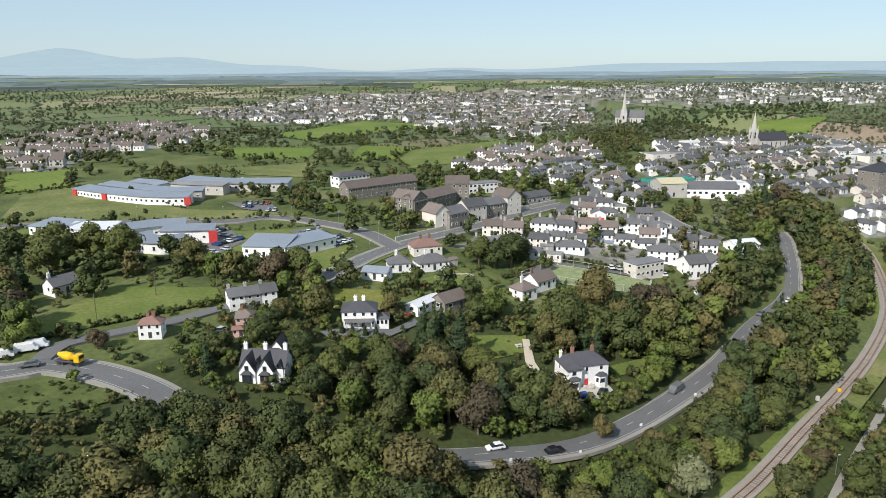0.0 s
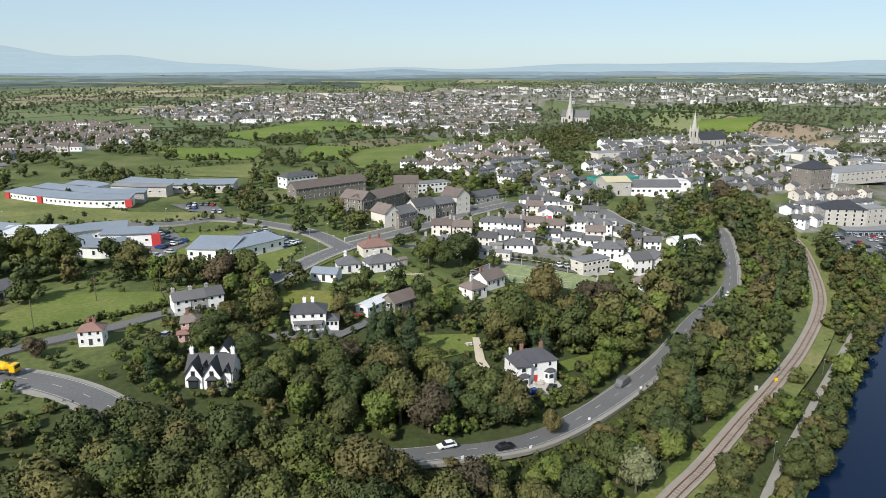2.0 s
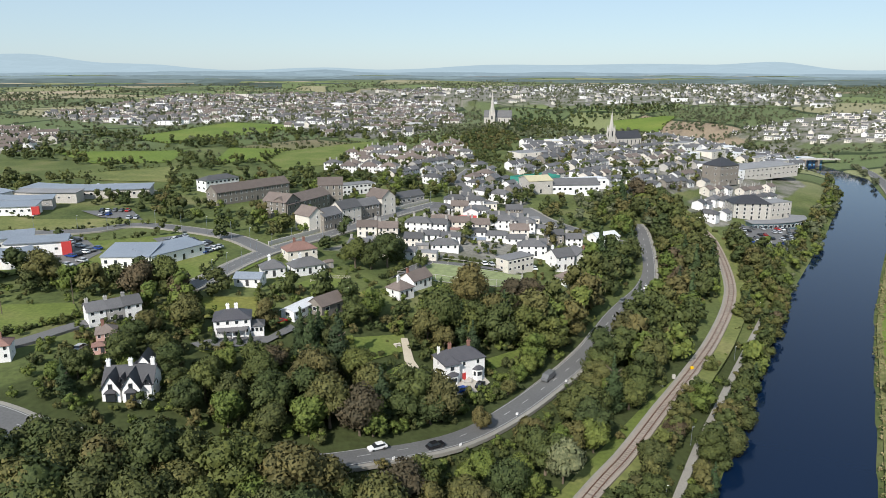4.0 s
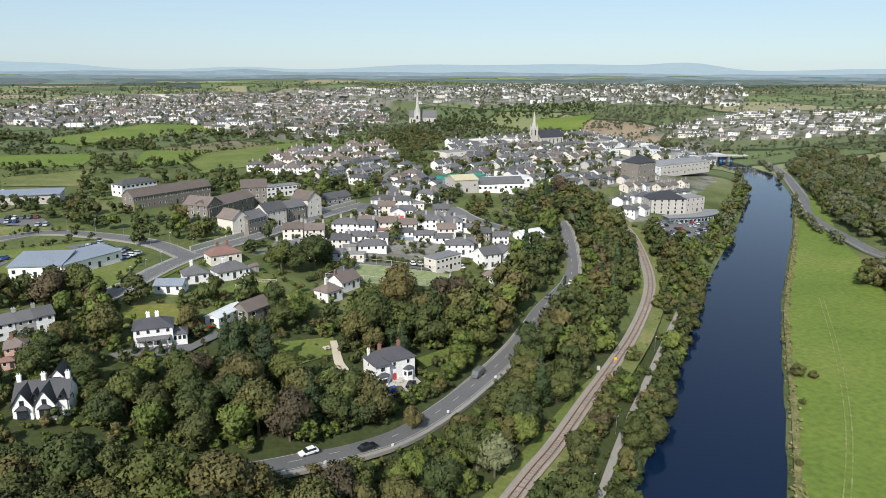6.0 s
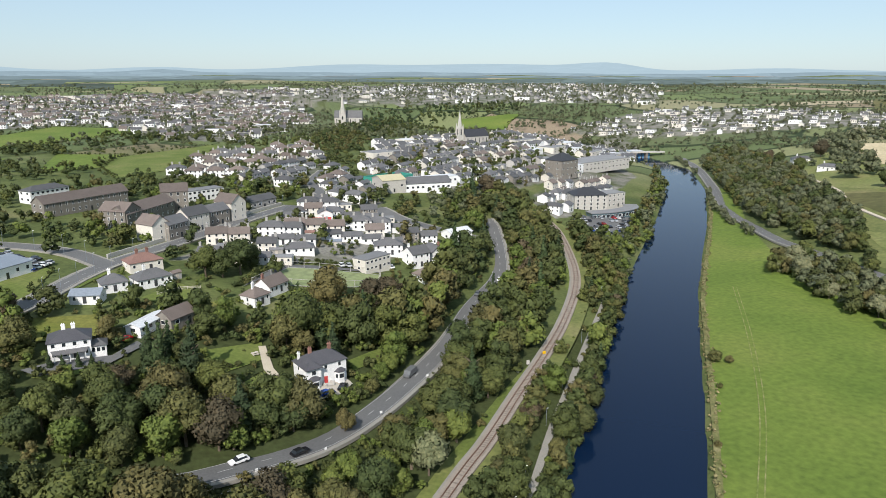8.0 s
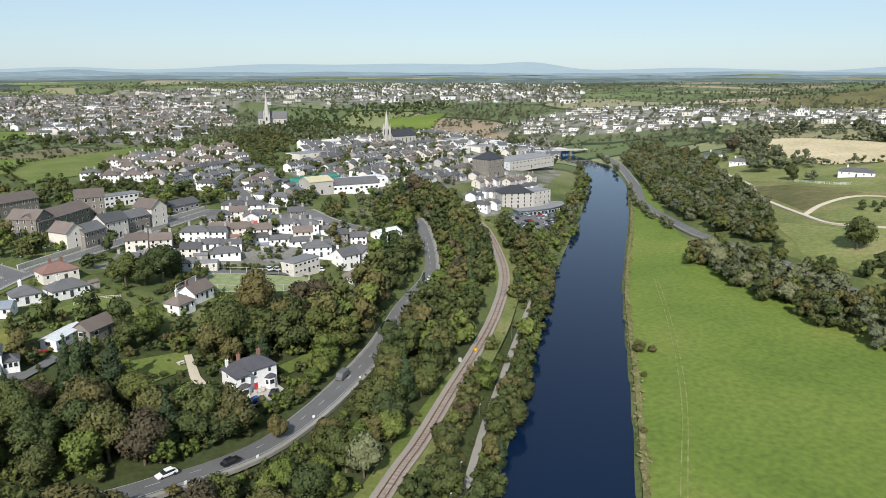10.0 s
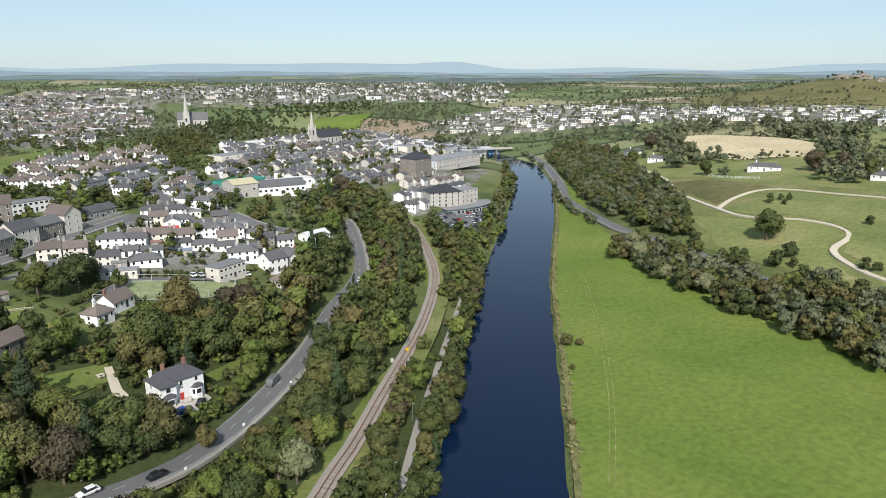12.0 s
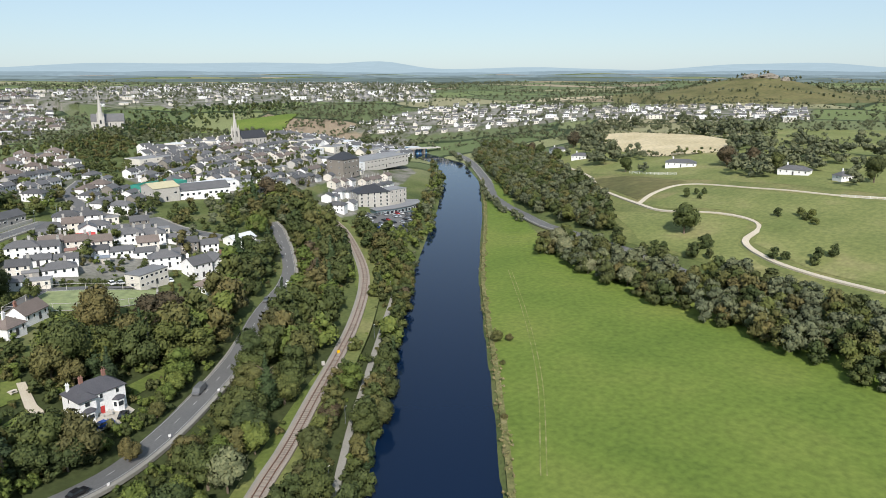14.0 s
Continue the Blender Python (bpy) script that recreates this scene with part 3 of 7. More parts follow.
PATCHES = [
    ("field", FIELD_WEST, "lawn", "mown green hillside field behind a hedge"), ("lawn", LAWN_UPPER, "lawn", "mown garden lawn among trees"),
    ("lawn", LAWN_LOWER, "lawn", "mown garden lawn among trees"), ("lawn", LAWN_EAST, "lawn", "small lawn beside the white house"),
    ("forecourt", FORECOURT, "gravel", "pale gravel forecourt before the white house"), ("driveway", DRIVE_H, "dirt_path", "worn gravel drive beside the lawn"),
    ("lawn", LAWN_G, "dry_lawn", "dry yellow-green lawn behind the villa"), ("driveway", DRIVE_G, "parking", "grey tarmac drive round the villa"),
    ("lawn", LAWN_G_LOW, "lawn", "narrow lawn below the drive"), ("lawn", LAWN_COTTAGE, "dry_lawn", "small back lawn by the shed"),
    ("lawn", LAWN_COTTAGE_EAST, "lawn", "lawn beside the cottages"), ("lawn", LAWN_STREET, "lawn", "garden lawn behind the bungalows"),
    ("lawn", LAWN_ROADSIDE, "lawn", "roadside lawn"), ("sports_pitch", PITCH, "turf", "pale green artificial sports pitch"),
    ("pavement", PITCH_APRON, "parking", "tarmac apron along the pitch"), ("grass_bank", BANK_WEST, "bramble_bank", "rough brambly bank below the bend"),
    ("field", CAMPUS, "rough_grass", "large mown field below the low modern school"), ("field", CAMPUS_LOW, "lawn", "green hospital grounds"),
    ("car_park", CLINIC_PARKING, "parking", "tarmac car park by the clinic"), ("car_park", LEISURE_PARKING, "parking", "tarmac car park by the round-roofed centre"),
    ("car_park", SCHOOL_PARKING, "parking", "tarmac car park before the school"), ("car_park", SCHOOL_PARKING_BACK, "parking", "crowded car park behind the school"),
    ("sports_field", SPORTS_A, "meadow", "green playing field"), ("sports_field", SPORTS_B, "meadow", "green playing field"),
    ("sports_field", SPORTS_C, "meadow", "green racecourse field"), ("sports_field", SPORTS_D, "meadow", "green playing field"),
    ("field", PADDOCK, "rough_grass", "rough paddock"), ("parkland", PARKLAND, "lawn", "green park with scattered trees"),
    ("field", GREEN_HILL, "meadow", "bright green field beyond the town"), ("field", WHEAT_FIELD, "wheat", "harvested pale stubble field"),
    ("field", HILL_BASE, "hill_grass", "rough yellow-green grass on the hillside"), ("field", HILL_PASTURE, "pasture", "sloping pasture beside the winding path"), ("field", HILL_PASTURE_UP, "pasture", "upper pasture beside the winding path"),
    ("field", HILL_ROUGH, "heath", "brown rough ground inside the path's fork"), ("car_park", HOTEL_PARKING, "parking", "riverside car park beside the hotel"),
]
for name, poly, mat, label in PATCHES:
    tagged(new(name, drape(name, poly, mat, .5 if name in ("car_park", "driveway", "forecourt") else .2 if poly is HILL_BASE else .35, 4)), label, name.replace("_", " "), kind="structure")

# the flat meadow on the far bank

side_r = [RIVER[k] + normals2(RIVER)[k] * -17 for k in range(2, 10)]
meadow = [tuple(p) for p in side_r] + [tuple(p) for p in (EAST - normals2(EAST) * 8)[7:0:-1]]
tagged(new("meadow", drape("meadow", meadow, "meadow", .12, 6)), "flat bright green riverside meadow with faint tracks", "meadow", kind="structure")
edge_line = spline([tuple(p) for p in side_r], 5)
tagged(new("bank", ribbon("bank", edge_line, .6, -1.1, "bank_grass", .25, .8, height(edge_line[:, 0] + 1, edge_line[:, 1] - 1))), "reedy straw-coloured river bank", "river bank", kind="structure")


def road(name, pts, half, label, lines=True, verge=0.0, mat="asphalt", cat="road"):
    line = spline(pts, 4)
    z = level(line)
    ob = tagged(new(name, ribbon(name, line, half, -half, mat, .55, .9, z)), label, cat, kind="structure")
    if verge:
        for s in (1, -1):
            tagged(new("verge", ribbon("verge", line, s * half, s * (half + verge), "verge", .50, .9, z)), "dusty hard verge along the road", "verge", kind="structure")
    if lines:
        for s in (1, -1):
            tagged(new("edge_line", ribbon("edge_line", line, s * (half - .35) + .06, s * (half - .35) - .06, "paint_line", .57, .03, z)), "thin worn road edge line", "road marking", kind="structure")
        me = [k for k in range(0, len(line) - 2, 2)]
        vs, fs = [], []
        n2 = normals2(line)
        for k in me:
            a, b = line[k], line[k] + (line[k + 1] - line[k]) * .6
            o = len(vs)
            for p, q in ((a, z[k]), (b, z[k] + (z[k + 1] - z[k]) * .6)):
                vs += [(*(p + n2[k] * .09), q + .575), (*(p - n2[k] * .09), q + .575)]
            fs.append((o + 1, o + 3, o + 2, o))
        tagged(new("centre_line", mesh_of("centre_line", vs, fs, ["paint_line"])), "dashed white centre line", "road marking", kind="structure")
    return line, z


road_line, road_z = road("road", ROAD, 3.2, "two-lane grey asphalt road curving below the wood", True, 1.2)
road("road", ROAD_WEST, 3.6, "two-lane asphalt road on a bend", True, 1.2)
road("lane", LANE, 2.4, "narrow tarmac lane up to the houses", False)
street_line, street_z = road("street", STREET, 3.3, "straight town street past the stone buildings", True, 1.4)
road("road", HOSPITAL_ROAD, 3.2, "access road through the hospital grounds", False, 1.0)
road("street", TOWN_ROAD, 3.0, "town side street", False, 1.0)
road("street", ESTATE_ROAD, 4.0, "side street with parking bays", False, 1.5, "parking")
road("road", EAST_ROAD, 3.6, "riverside road under wooded slope", True, .8)
road("footpath", TOWPATH, .95, "worn gravel towpath along the river", False, 0, "verge", "footpath")
road("footpath", HILL_PATH, 1.5, "winding pale gravel hill path", False, 0, "dirt_path", "footpath")
road("footpath", HILL_LANE, 1.4, "pale gravel path across the pasture", False, 0, "dirt_path", "footpath")

# faint wheel tracks on the meadow
track = spline([(112, 92), (150, 128), (190, 172), (230, 220)], 3)
M["worn_grass"] = grassy("worn_grass", [(.35, (.125, .165, .038)), (.5, (.17, .188, .062)), (.65, (.24, .225, .11))], .25, .8, .03)
for off in (-.75, .75):
    tagged(new("wheel_track", ribbon("wheel_track", track, off + .16, off - .16, "worn_grass", .17, .1)), "faint worn wheel track across the meadow", "track", kind="structure")

# single-track railway
rail_line = spline(RAIL, 3)
rail_z = level(rail_line)
railway = thing("railway", "single-track railway with rusty rails on brown ballast", "railway", kind="structure")
part("ballast", ribbon("ballast", rail_line, 2.0, -2.0, "ballast", .75, 1.4, rail_z), railway)
part("ballast_shoulder", ribbon("ballast_shoulder", rail_line, 2.8, 2.0, "verge", .45, 1.0, rail_z), railway, "grey cess path beside the ballast")
for s in (.8, -.8):
    part("rail", ribbon("rail", rail_line, s + .09, s - .09, "rail_steel", 1.05, .2, rail_z), railway, "rusty steel rail")
vs, fs = [], []
rn = normals2(rail_line)
sleeper_me = box_mesh("sleeper", (2.5, .3, .2), "sleeper")
dense = spline(RAIL, 1.0)
dn, dz = normals2(dense), level(dense)
near = [k for k in range(len(dense)) if 100 < dense[k, 1] < 320]
for k in near[:300]:
    s = part("sleeper", sleeper_me, railway)
    a = math.atan2(dn[k, 1], dn[k, 0])
    s.matrix_local = Matrix.Translation((dense[k, 0], dense[k, 1], dz[k] + .68)) @ Matrix.Rotation(a, 4, "Z")

for a, b in ((8.5, 2.8), (-2.0, -6.5)):
    tagged(new("grass_strip", ribbon("grass_strip", rail_line, a, b, "lawn" if a > 0 else "rough_grass", .3, .6, rail_z)), "rough green grass strip beside the railway", "grass", kind="structure")

# backdrop strips of hills and farmland on the horizon, glowing with painted haze
def ridge(name, label, r, mat, a0, a1, base, peaks, seed):
    vs, fs = [], []
    n = 160
    for k in range(n + 1):
        a = radians(a0 + (a1 - a0) * k / n)
        x, y = r * math.sin(a), r * math.cos(a)
        deg = math.degrees(a)
        top = base + sum(h * math.exp(-((deg - c) / w) ** 2) for c, w, h in peaks) + 3.0 * noise.noise((deg * .35, seed, 0)) + 1.5 * noise.noise((deg * 1.3, seed, 3))
        vs += [(x, y, -60), (x, y, top), (x * 1.02, y * 1.02, top - 25)]
    for k in range(n):
        o = 3 * k
        fs += [(o, o + 3, o + 4, o + 1), (o + 1, o + 4, o + 5, o + 2)]
    return tagged(new(name, mesh_of(name, vs, fs, [mat], smooth=True)), label, "hills", kind="structure")


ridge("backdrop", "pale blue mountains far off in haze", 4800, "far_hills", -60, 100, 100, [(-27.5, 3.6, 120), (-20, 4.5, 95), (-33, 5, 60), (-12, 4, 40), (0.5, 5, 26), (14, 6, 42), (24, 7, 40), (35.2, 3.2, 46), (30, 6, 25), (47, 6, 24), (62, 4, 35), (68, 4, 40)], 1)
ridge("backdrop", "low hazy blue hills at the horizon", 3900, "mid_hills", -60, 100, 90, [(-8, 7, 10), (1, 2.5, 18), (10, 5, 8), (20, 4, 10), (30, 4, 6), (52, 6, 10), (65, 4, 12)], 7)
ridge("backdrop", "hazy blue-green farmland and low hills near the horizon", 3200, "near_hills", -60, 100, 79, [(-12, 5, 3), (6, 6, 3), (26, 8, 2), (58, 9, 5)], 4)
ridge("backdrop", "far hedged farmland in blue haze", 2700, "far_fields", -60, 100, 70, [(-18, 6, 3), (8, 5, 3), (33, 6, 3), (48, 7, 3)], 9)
ridge("backdrop", "glowing backdrop of hedged farmland beyond the suburbs, haze painted in", 2250, "near_fields", -60, 100, 60, [(-25, 7, 3), (-4, 5, 3), (18, 6, 3), (40, 7, 3)], 12)

# ---- trees ----
rng = np.random.default_rng(4)
ICO_V, ICO_F = [], []
_b = bmesh.new()
bmesh.ops.create_icosphere(_b, subdivisions=1, radius=1)
ICO_V = np.array([v.co[:] for v in _b.verts])
ICO_F = np.array([[v.index for v in f.verts] for f in _b.faces])
_b.free()


def crown_arrays(r, h, z0, leaves, lumps, size, shape="round", seed=0):
    """Leaf tufts over a lumpy crown: returns vertices, quads, triangles and normals."""
    g = np.random.default_rng(seed)
    cs, rs = [], []
    for k in range(lumps):
        if shape == "cone":
            f = (k + .5) / lumps
            rad = r * (1 - f) ** .85
            a = g.uniform(0, 6.28)
            cs.append((math.cos(a) * rad * .3, math.sin(a) * rad * .3, z0 + h * f))
            rs.append((max(.45, rad * .85), max(.45, rad * .85), h / lumps * .9))
        else:
            f = g.uniform(0, 1) ** .8
            a = k * 2.4 + g.uniform(-.4, .4)
            rad = r * math.sqrt(max(.03, 1 - (1.7 * f - .75) ** 2)) * g.uniform(.35, .72)
            cs.append((math.cos(a) * rad, math.sin(a) * rad, z0 + h * (.12 + .72 * f)))
            s = r * g.uniform(.34, .52)
            rs.append((s, s, s * g.uniform(.75, 1.0)))
    cs, rs = np.array(cs), np.array(rs)
    V, Q, T, N = [], [], [], []
    mid = np.array((0, 0, z0 + h * .35))
    for c, s in zip(cs, rs):
        T.append(ICO_F + sum(len(v) for v in V))
        V.append(c + ICO_V * s * .80 * g.uniform(.85, 1.1, (len(ICO_V), 1)))
        N.append(ICO_V)
    pick = g.choice(len(cs), leaves, p=(rs[:, 0] ** 2) / (rs[:, 0] ** 2).sum())
    d = g.normal(size=(leaves, 3))
    d[:, 2] += .25
    d /= np.linalg.norm(d, axis=1)[:, None]
    p = cs[pick] + d * rs[pick] * g.uniform(.82, 1.12, (leaves, 1))
    nrm = d + g.normal(size=(leaves, 3)) * .55
    nrm /= np.linalg.norm(nrm, axis=1)[:, None]
    t = np.cross(nrm, g.normal(size=(leaves, 3)))
    t /= np.linalg.norm(t, axis=1)[:, None]
    b = np.cross(nrm, t)
    s = size * g.uniform(.6, 1.4, (leaves, 1))
    base = sum(len(v) for v in V)
    tuft = np.stack([p - t * s - b * s * .7, p + t * s * 1.15 - b * s * .35, p - t * s * .1 + b * s * 1.1], 1).reshape(-1, 3)
    Q = np.zeros((0, 4), int)
    T.append(base + np.arange(leaves * 3).reshape(-1, 3))
    out = p - mid
    out /= np.linalg.norm(out, axis=1)[:, None]
    soft = d * .5 + out * .4 + nrm * .75
    soft /= np.linalg.norm(soft, axis=1)[:, None]
    return np.vstack(V + [tuft]), Q, np.vstack(T), np.vstack(N + [np.repeat(soft, 3, axis=0)])


def crown_mesh(name, arrays, mat, tint):
    v, q, t, nr = arrays
    me = bpy.data.meshes.new(name)
    me.from_pydata(v.tolist(), [], q.tolist() + t.tolist())
    me.materials.append(M[mat])
    a = me.attributes.new("tint", "FLOAT", "POINT")
    a.data.foreach_set("value", np.full(len(v), tint, dtype=np.float32))
    me.normals_split_custom_set_from_vertices(nr.tolist())
    return me


def trunk_mesh(name, h, r, limbs, reach, seed, mat="bark"):
    g = random.Random(seed)
    bm = bmesh.new()
    tube(bm, (0, 0, -.6), (g.uniform(-.2, .2), g.uniform(-.2, .2), h), r, r * .45, 7)
    for k in range(limbs):
        a = g.uniform(0, 6.28)
        z = h * g.uniform(.45, .95)
        tube(bm, (0, 0, z), (math.cos(a) * reach, math.sin(a) * reach, z + reach * g.uniform(.5, 1.1)), r * .4, r * .12, 5)
    return bm_mesh(name, bm, mat)


def tree_kind(name, label, category, mat, r, h, seed, shape="round", leaves=2700, lumps=18, size=.29, clear=.18):
    root = thing(name, label, category)
    part("trunk", trunk_mesh("trunk", h * (.55 if shape == "round" else .8), .035 * h, 5, r * .55, seed), root)
    part("crown", crown_mesh("crown", crown_arrays(r, h * (1 - clear), h * clear, leaves, lumps, size, shape, seed), mat, (seed * .37) % 1), root)
    return root


LABELS = {"leaf": "broadleaf tree with a dense dark green crown", "leaf_autumn": "broadleaf tree turning olive and gold", "leaf_copper": "copper-leaved tree with reddish-brown crown", "leaf_bright": "young broadleaf tree with fresh green crown", "leaf_grey": "pale grey-green willow by the water meadow", "needles": "dark green conifer with layered branches"}
KINDS = []
for mat, n_kinds, r, h in (("leaf", 5, 5.1, 11.4), ("leaf_autumn", 3, 5.0, 11.0), ("leaf_copper", 2, 5.2, 10.6), ("leaf_bright", 2, 4.0, 9.0), ("leaf_grey", 2, 4.6, 8.6)):
    for k in range(n_kinds):
        s = len(KINDS) + 3
        KINDS.append((mat, tree_kind("tree", LABELS[mat], "tree", mat, r * (.9 + .12 * (k % 3)), h * (.9 + .1 * (k % 3)), s)))
for k in range(2):
    KINDS.append(("needles", tree_kind("conifer", LABELS["needles"], "tree", "needles", 3.7, 15.0, 40 + k, "cone", 2600, 15, .26, .08)))
BY_MAT = {}
for mat, ob in KINDS:
    BY_MAT.setdefault(mat, []).append(ob)
    ob.location = (0, 0, -500)
TEMPLATES = [ob for _, ob in KINDS]
used_template = set()


def plant(mat, x, y, scale, tall=1.0, group="trees of the wood"):
    ob = random.choice(BY_MAT[mat])
    m = Matrix.Translation((x, y, float(height(x, y)) - .15)) @ Matrix.Rotation(random.uniform(0, 6.28), 4, "Z")
    if ob.name in used_template:
        ob = copy_thing(ob, m)
    else:
        used_template.add(ob.name)
    ob.matrix_basis = m @ Matrix.Diagonal((scale, scale, scale * tall, 1))
    ob["group"] = group
    return ob


CLEAR = [p[1] for p in PATCHES]
ROADS = [(ROAD, 6.2), (ROAD_WEST, 7.5), (LANE, 4), (STREET, 9), (HOSPITAL_ROAD, 6), (TOWN_ROAD, 5), (ESTATE_ROAD, 7), (EAST_ROAD, 6), (TOWPATH, 2.6), (HILL_PATH, 4), (HILL_LANE, 4), (RAIL, 6.0)]
ROADS = [(spline(p, 6), w) for p, w in ROADS]



def free(x, y, margin=0.0):
    ok = np.ones(np.shape(x), bool)
    for line, w in ROADS:
        ok &= np.abs(side_of(line, x, y)) > w - 1 + margin
    for p in CLEAR:
        ok &= ~inside(p, x, y)
    for kx, ky, kr in KEEP:
        ok &= np.hypot(x - kx, y - ky) > kr + margin
    return ok & (side_of(RIVER, x, y) > 15.5) | (ok & (side_of(RIVER, x, y) < -15.5))


def scatter(poly, spacing, jitter=.45):
    xs, ys = [p[0] for p in poly], [p[1] for p in poly]
    X, Y = np.meshgrid(np.arange(min(xs), max(xs), spacing), np.arange(min(ys), max(ys), spacing * .87))
    X = X + (np.arange(X.shape[0]) % 2)[:, None] * spacing / 2
    X = (X + rng.uniform(-jitter, jitter, X.shape) * spacing).ravel()
    Y = (Y + rng.uniform(-jitter, jitter, Y.shape) * spacing).ravel()
    k = inside(poly, X, Y)
    return X[k], Y[k]


STUFF_SRC = {}
def stuff_src(level_, shape, k):
    key = (level_, shape, k)
    if key not in STUFF_SRC:
        leaves, lumps, size = {-1: (1900, 16, .25), 0: (560, 10, .42), 1: (190, 6, .52), 2: (40, 2, .9), 3: (8, 1, 1.5)}[level_]
        if shape == "cone":
            STUFF_SRC[key] = crown_arrays(2.8, 11, 1.0, leaves, max(4, lumps), size, "cone", 70 + k)
        else:
            STUFF_SRC[key] = crown_arrays(4.0, 8.0, 1.2 if level_ < 2 else .2, leaves, lumps, size, "round", 90 + k)
    return STUFF_SRC[key]


def stuff_trees(name, label, mat, xs, ys, scales, level_, shape="round"):
    """One object of many joined crowns, for woods whose trees nobody could count."""
    if not len(xs):
        return
    V, Q, T, A, NR, o = [], [], [], [], [], 0
    zs = height(np.array(xs), np.array(ys))
    for x, y, z, s in zip(xs, ys, zs, scales):
        v, q, t, nr = stuff_src(level_, shape, int(rng.integers(5)))
        a = rng.uniform(0, 6.28)
        c, sn = math.cos(a), math.sin(a)
        w = np.stack([(v[:, 0] * c - v[:, 1] * sn) * s + x, (v[:, 0] * sn + v[:, 1] * c) * s + y, v[:, 2] * s * rng.uniform(.85, 1.15) + z - .3], 1)
        V.append(w)
        NR.append(np.stack([nr[:, 0] * c - nr[:, 1] * sn, nr[:, 0] * sn + nr[:, 1] * c, nr[:, 2]], 1))
        Q.append(q + o)
        T.append(t + o)
        A.append(np.full(len(w), rng.uniform(), dtype=np.float32))
        o += len(w)
    V, Q, T, A = np.vstack(V), np.vstack(Q), np.vstack(T), np.concatenate(A)
    me = bpy.data.meshes.new(name)
    me.vertices.add(len(V))
    me.vertices.foreach_set("co", V.astype(np.float32).ravel())
    me.loops.add(Q.size + T.size)
    me.loops.foreach_set("vertex_index", np.concatenate([Q.ravel(), T.ravel()]).astype(np.int32))
    me.polygons.add(len(Q) + len(T))
    me.polygons.foreach_set("loop_start", np.concatenate([np.arange(len(Q)) * 4, Q.size + np.arange(len(T)) * 3]).astype(np.int32))
    me.update(calc_edges=True)
    me.materials.append(M[mat])
    att = me.attributes.new("tint", "FLOAT", "POINT")
    att.data.foreach_set("value", A)
    me.normals_split_custom_set_from_vertices(np.vstack(NR).tolist())
    tagged(new(name, me), label, "trees", kind="stuff")


# ---- houses ----
KEEP = []  # discs kept free of trees: x, y, radius
WINDOWS = {}


def window_mesh(w, h, frame_mat="white"):
    """A pane with a proud frame and a glazing bar; it faces -y."""
    key = (round(w, 2), round(h, 2), frame_mat)
    if key not in WINDOWS:
        f, v, fc, ix = .09, [], [], []
        for k, (d, e) in enumerate(((.03, 0), (-.07, 0), (-.07, f), (-.01, f))):
            v += [(-w / 2 + e, d, -h / 2 + e), (w / 2 - e, d, -h / 2 + e), (w / 2 - e, d, h / 2 - e), (-w / 2 + e, d, h / 2 - e)]
        for k in range(3):
            for q in range(4):
                fc.append((4 * k + q, 4 * k + (q + 1) % 4, 4 * k + 4 + (q + 1) % 4, 4 * k + 4 + q))
                ix.append(0)
        fc.append((12, 13, 14, 15))
        ix.append(1)
        WINDOWS[key] = mesh_of("window", v, fc, [frame_mat, "glass"], ix)
    return WINDOWS[key]


def wall_mesh(L, W, h, rh, roof, mat, base=1.5):
    """The shell of a house, with gables where the roof asks for them and a footing below ground."""
    x, y = L / 2, W / 2
    v = [(-x, -y, -base), (x, -y, -base), (x, y, -base), (-x, y, -base), (-x, -y, h), (x, -y, h), (x, y, h), (-x, y, h)]
    f = [(0, 1, 5, 4), (2, 3, 7, 6)]
    if roof == "gable":
        v += [(-x, 0, h + rh), (x, 0, h + rh)]
        f += [(1, 2, 6, 9, 5), (3, 0, 4, 8, 7)]
    else:
        f += [(1, 2, 6, 5), (3, 0, 4, 7), (4, 5, 6, 7)]
    return mesh_of("wall", v, f, [mat])


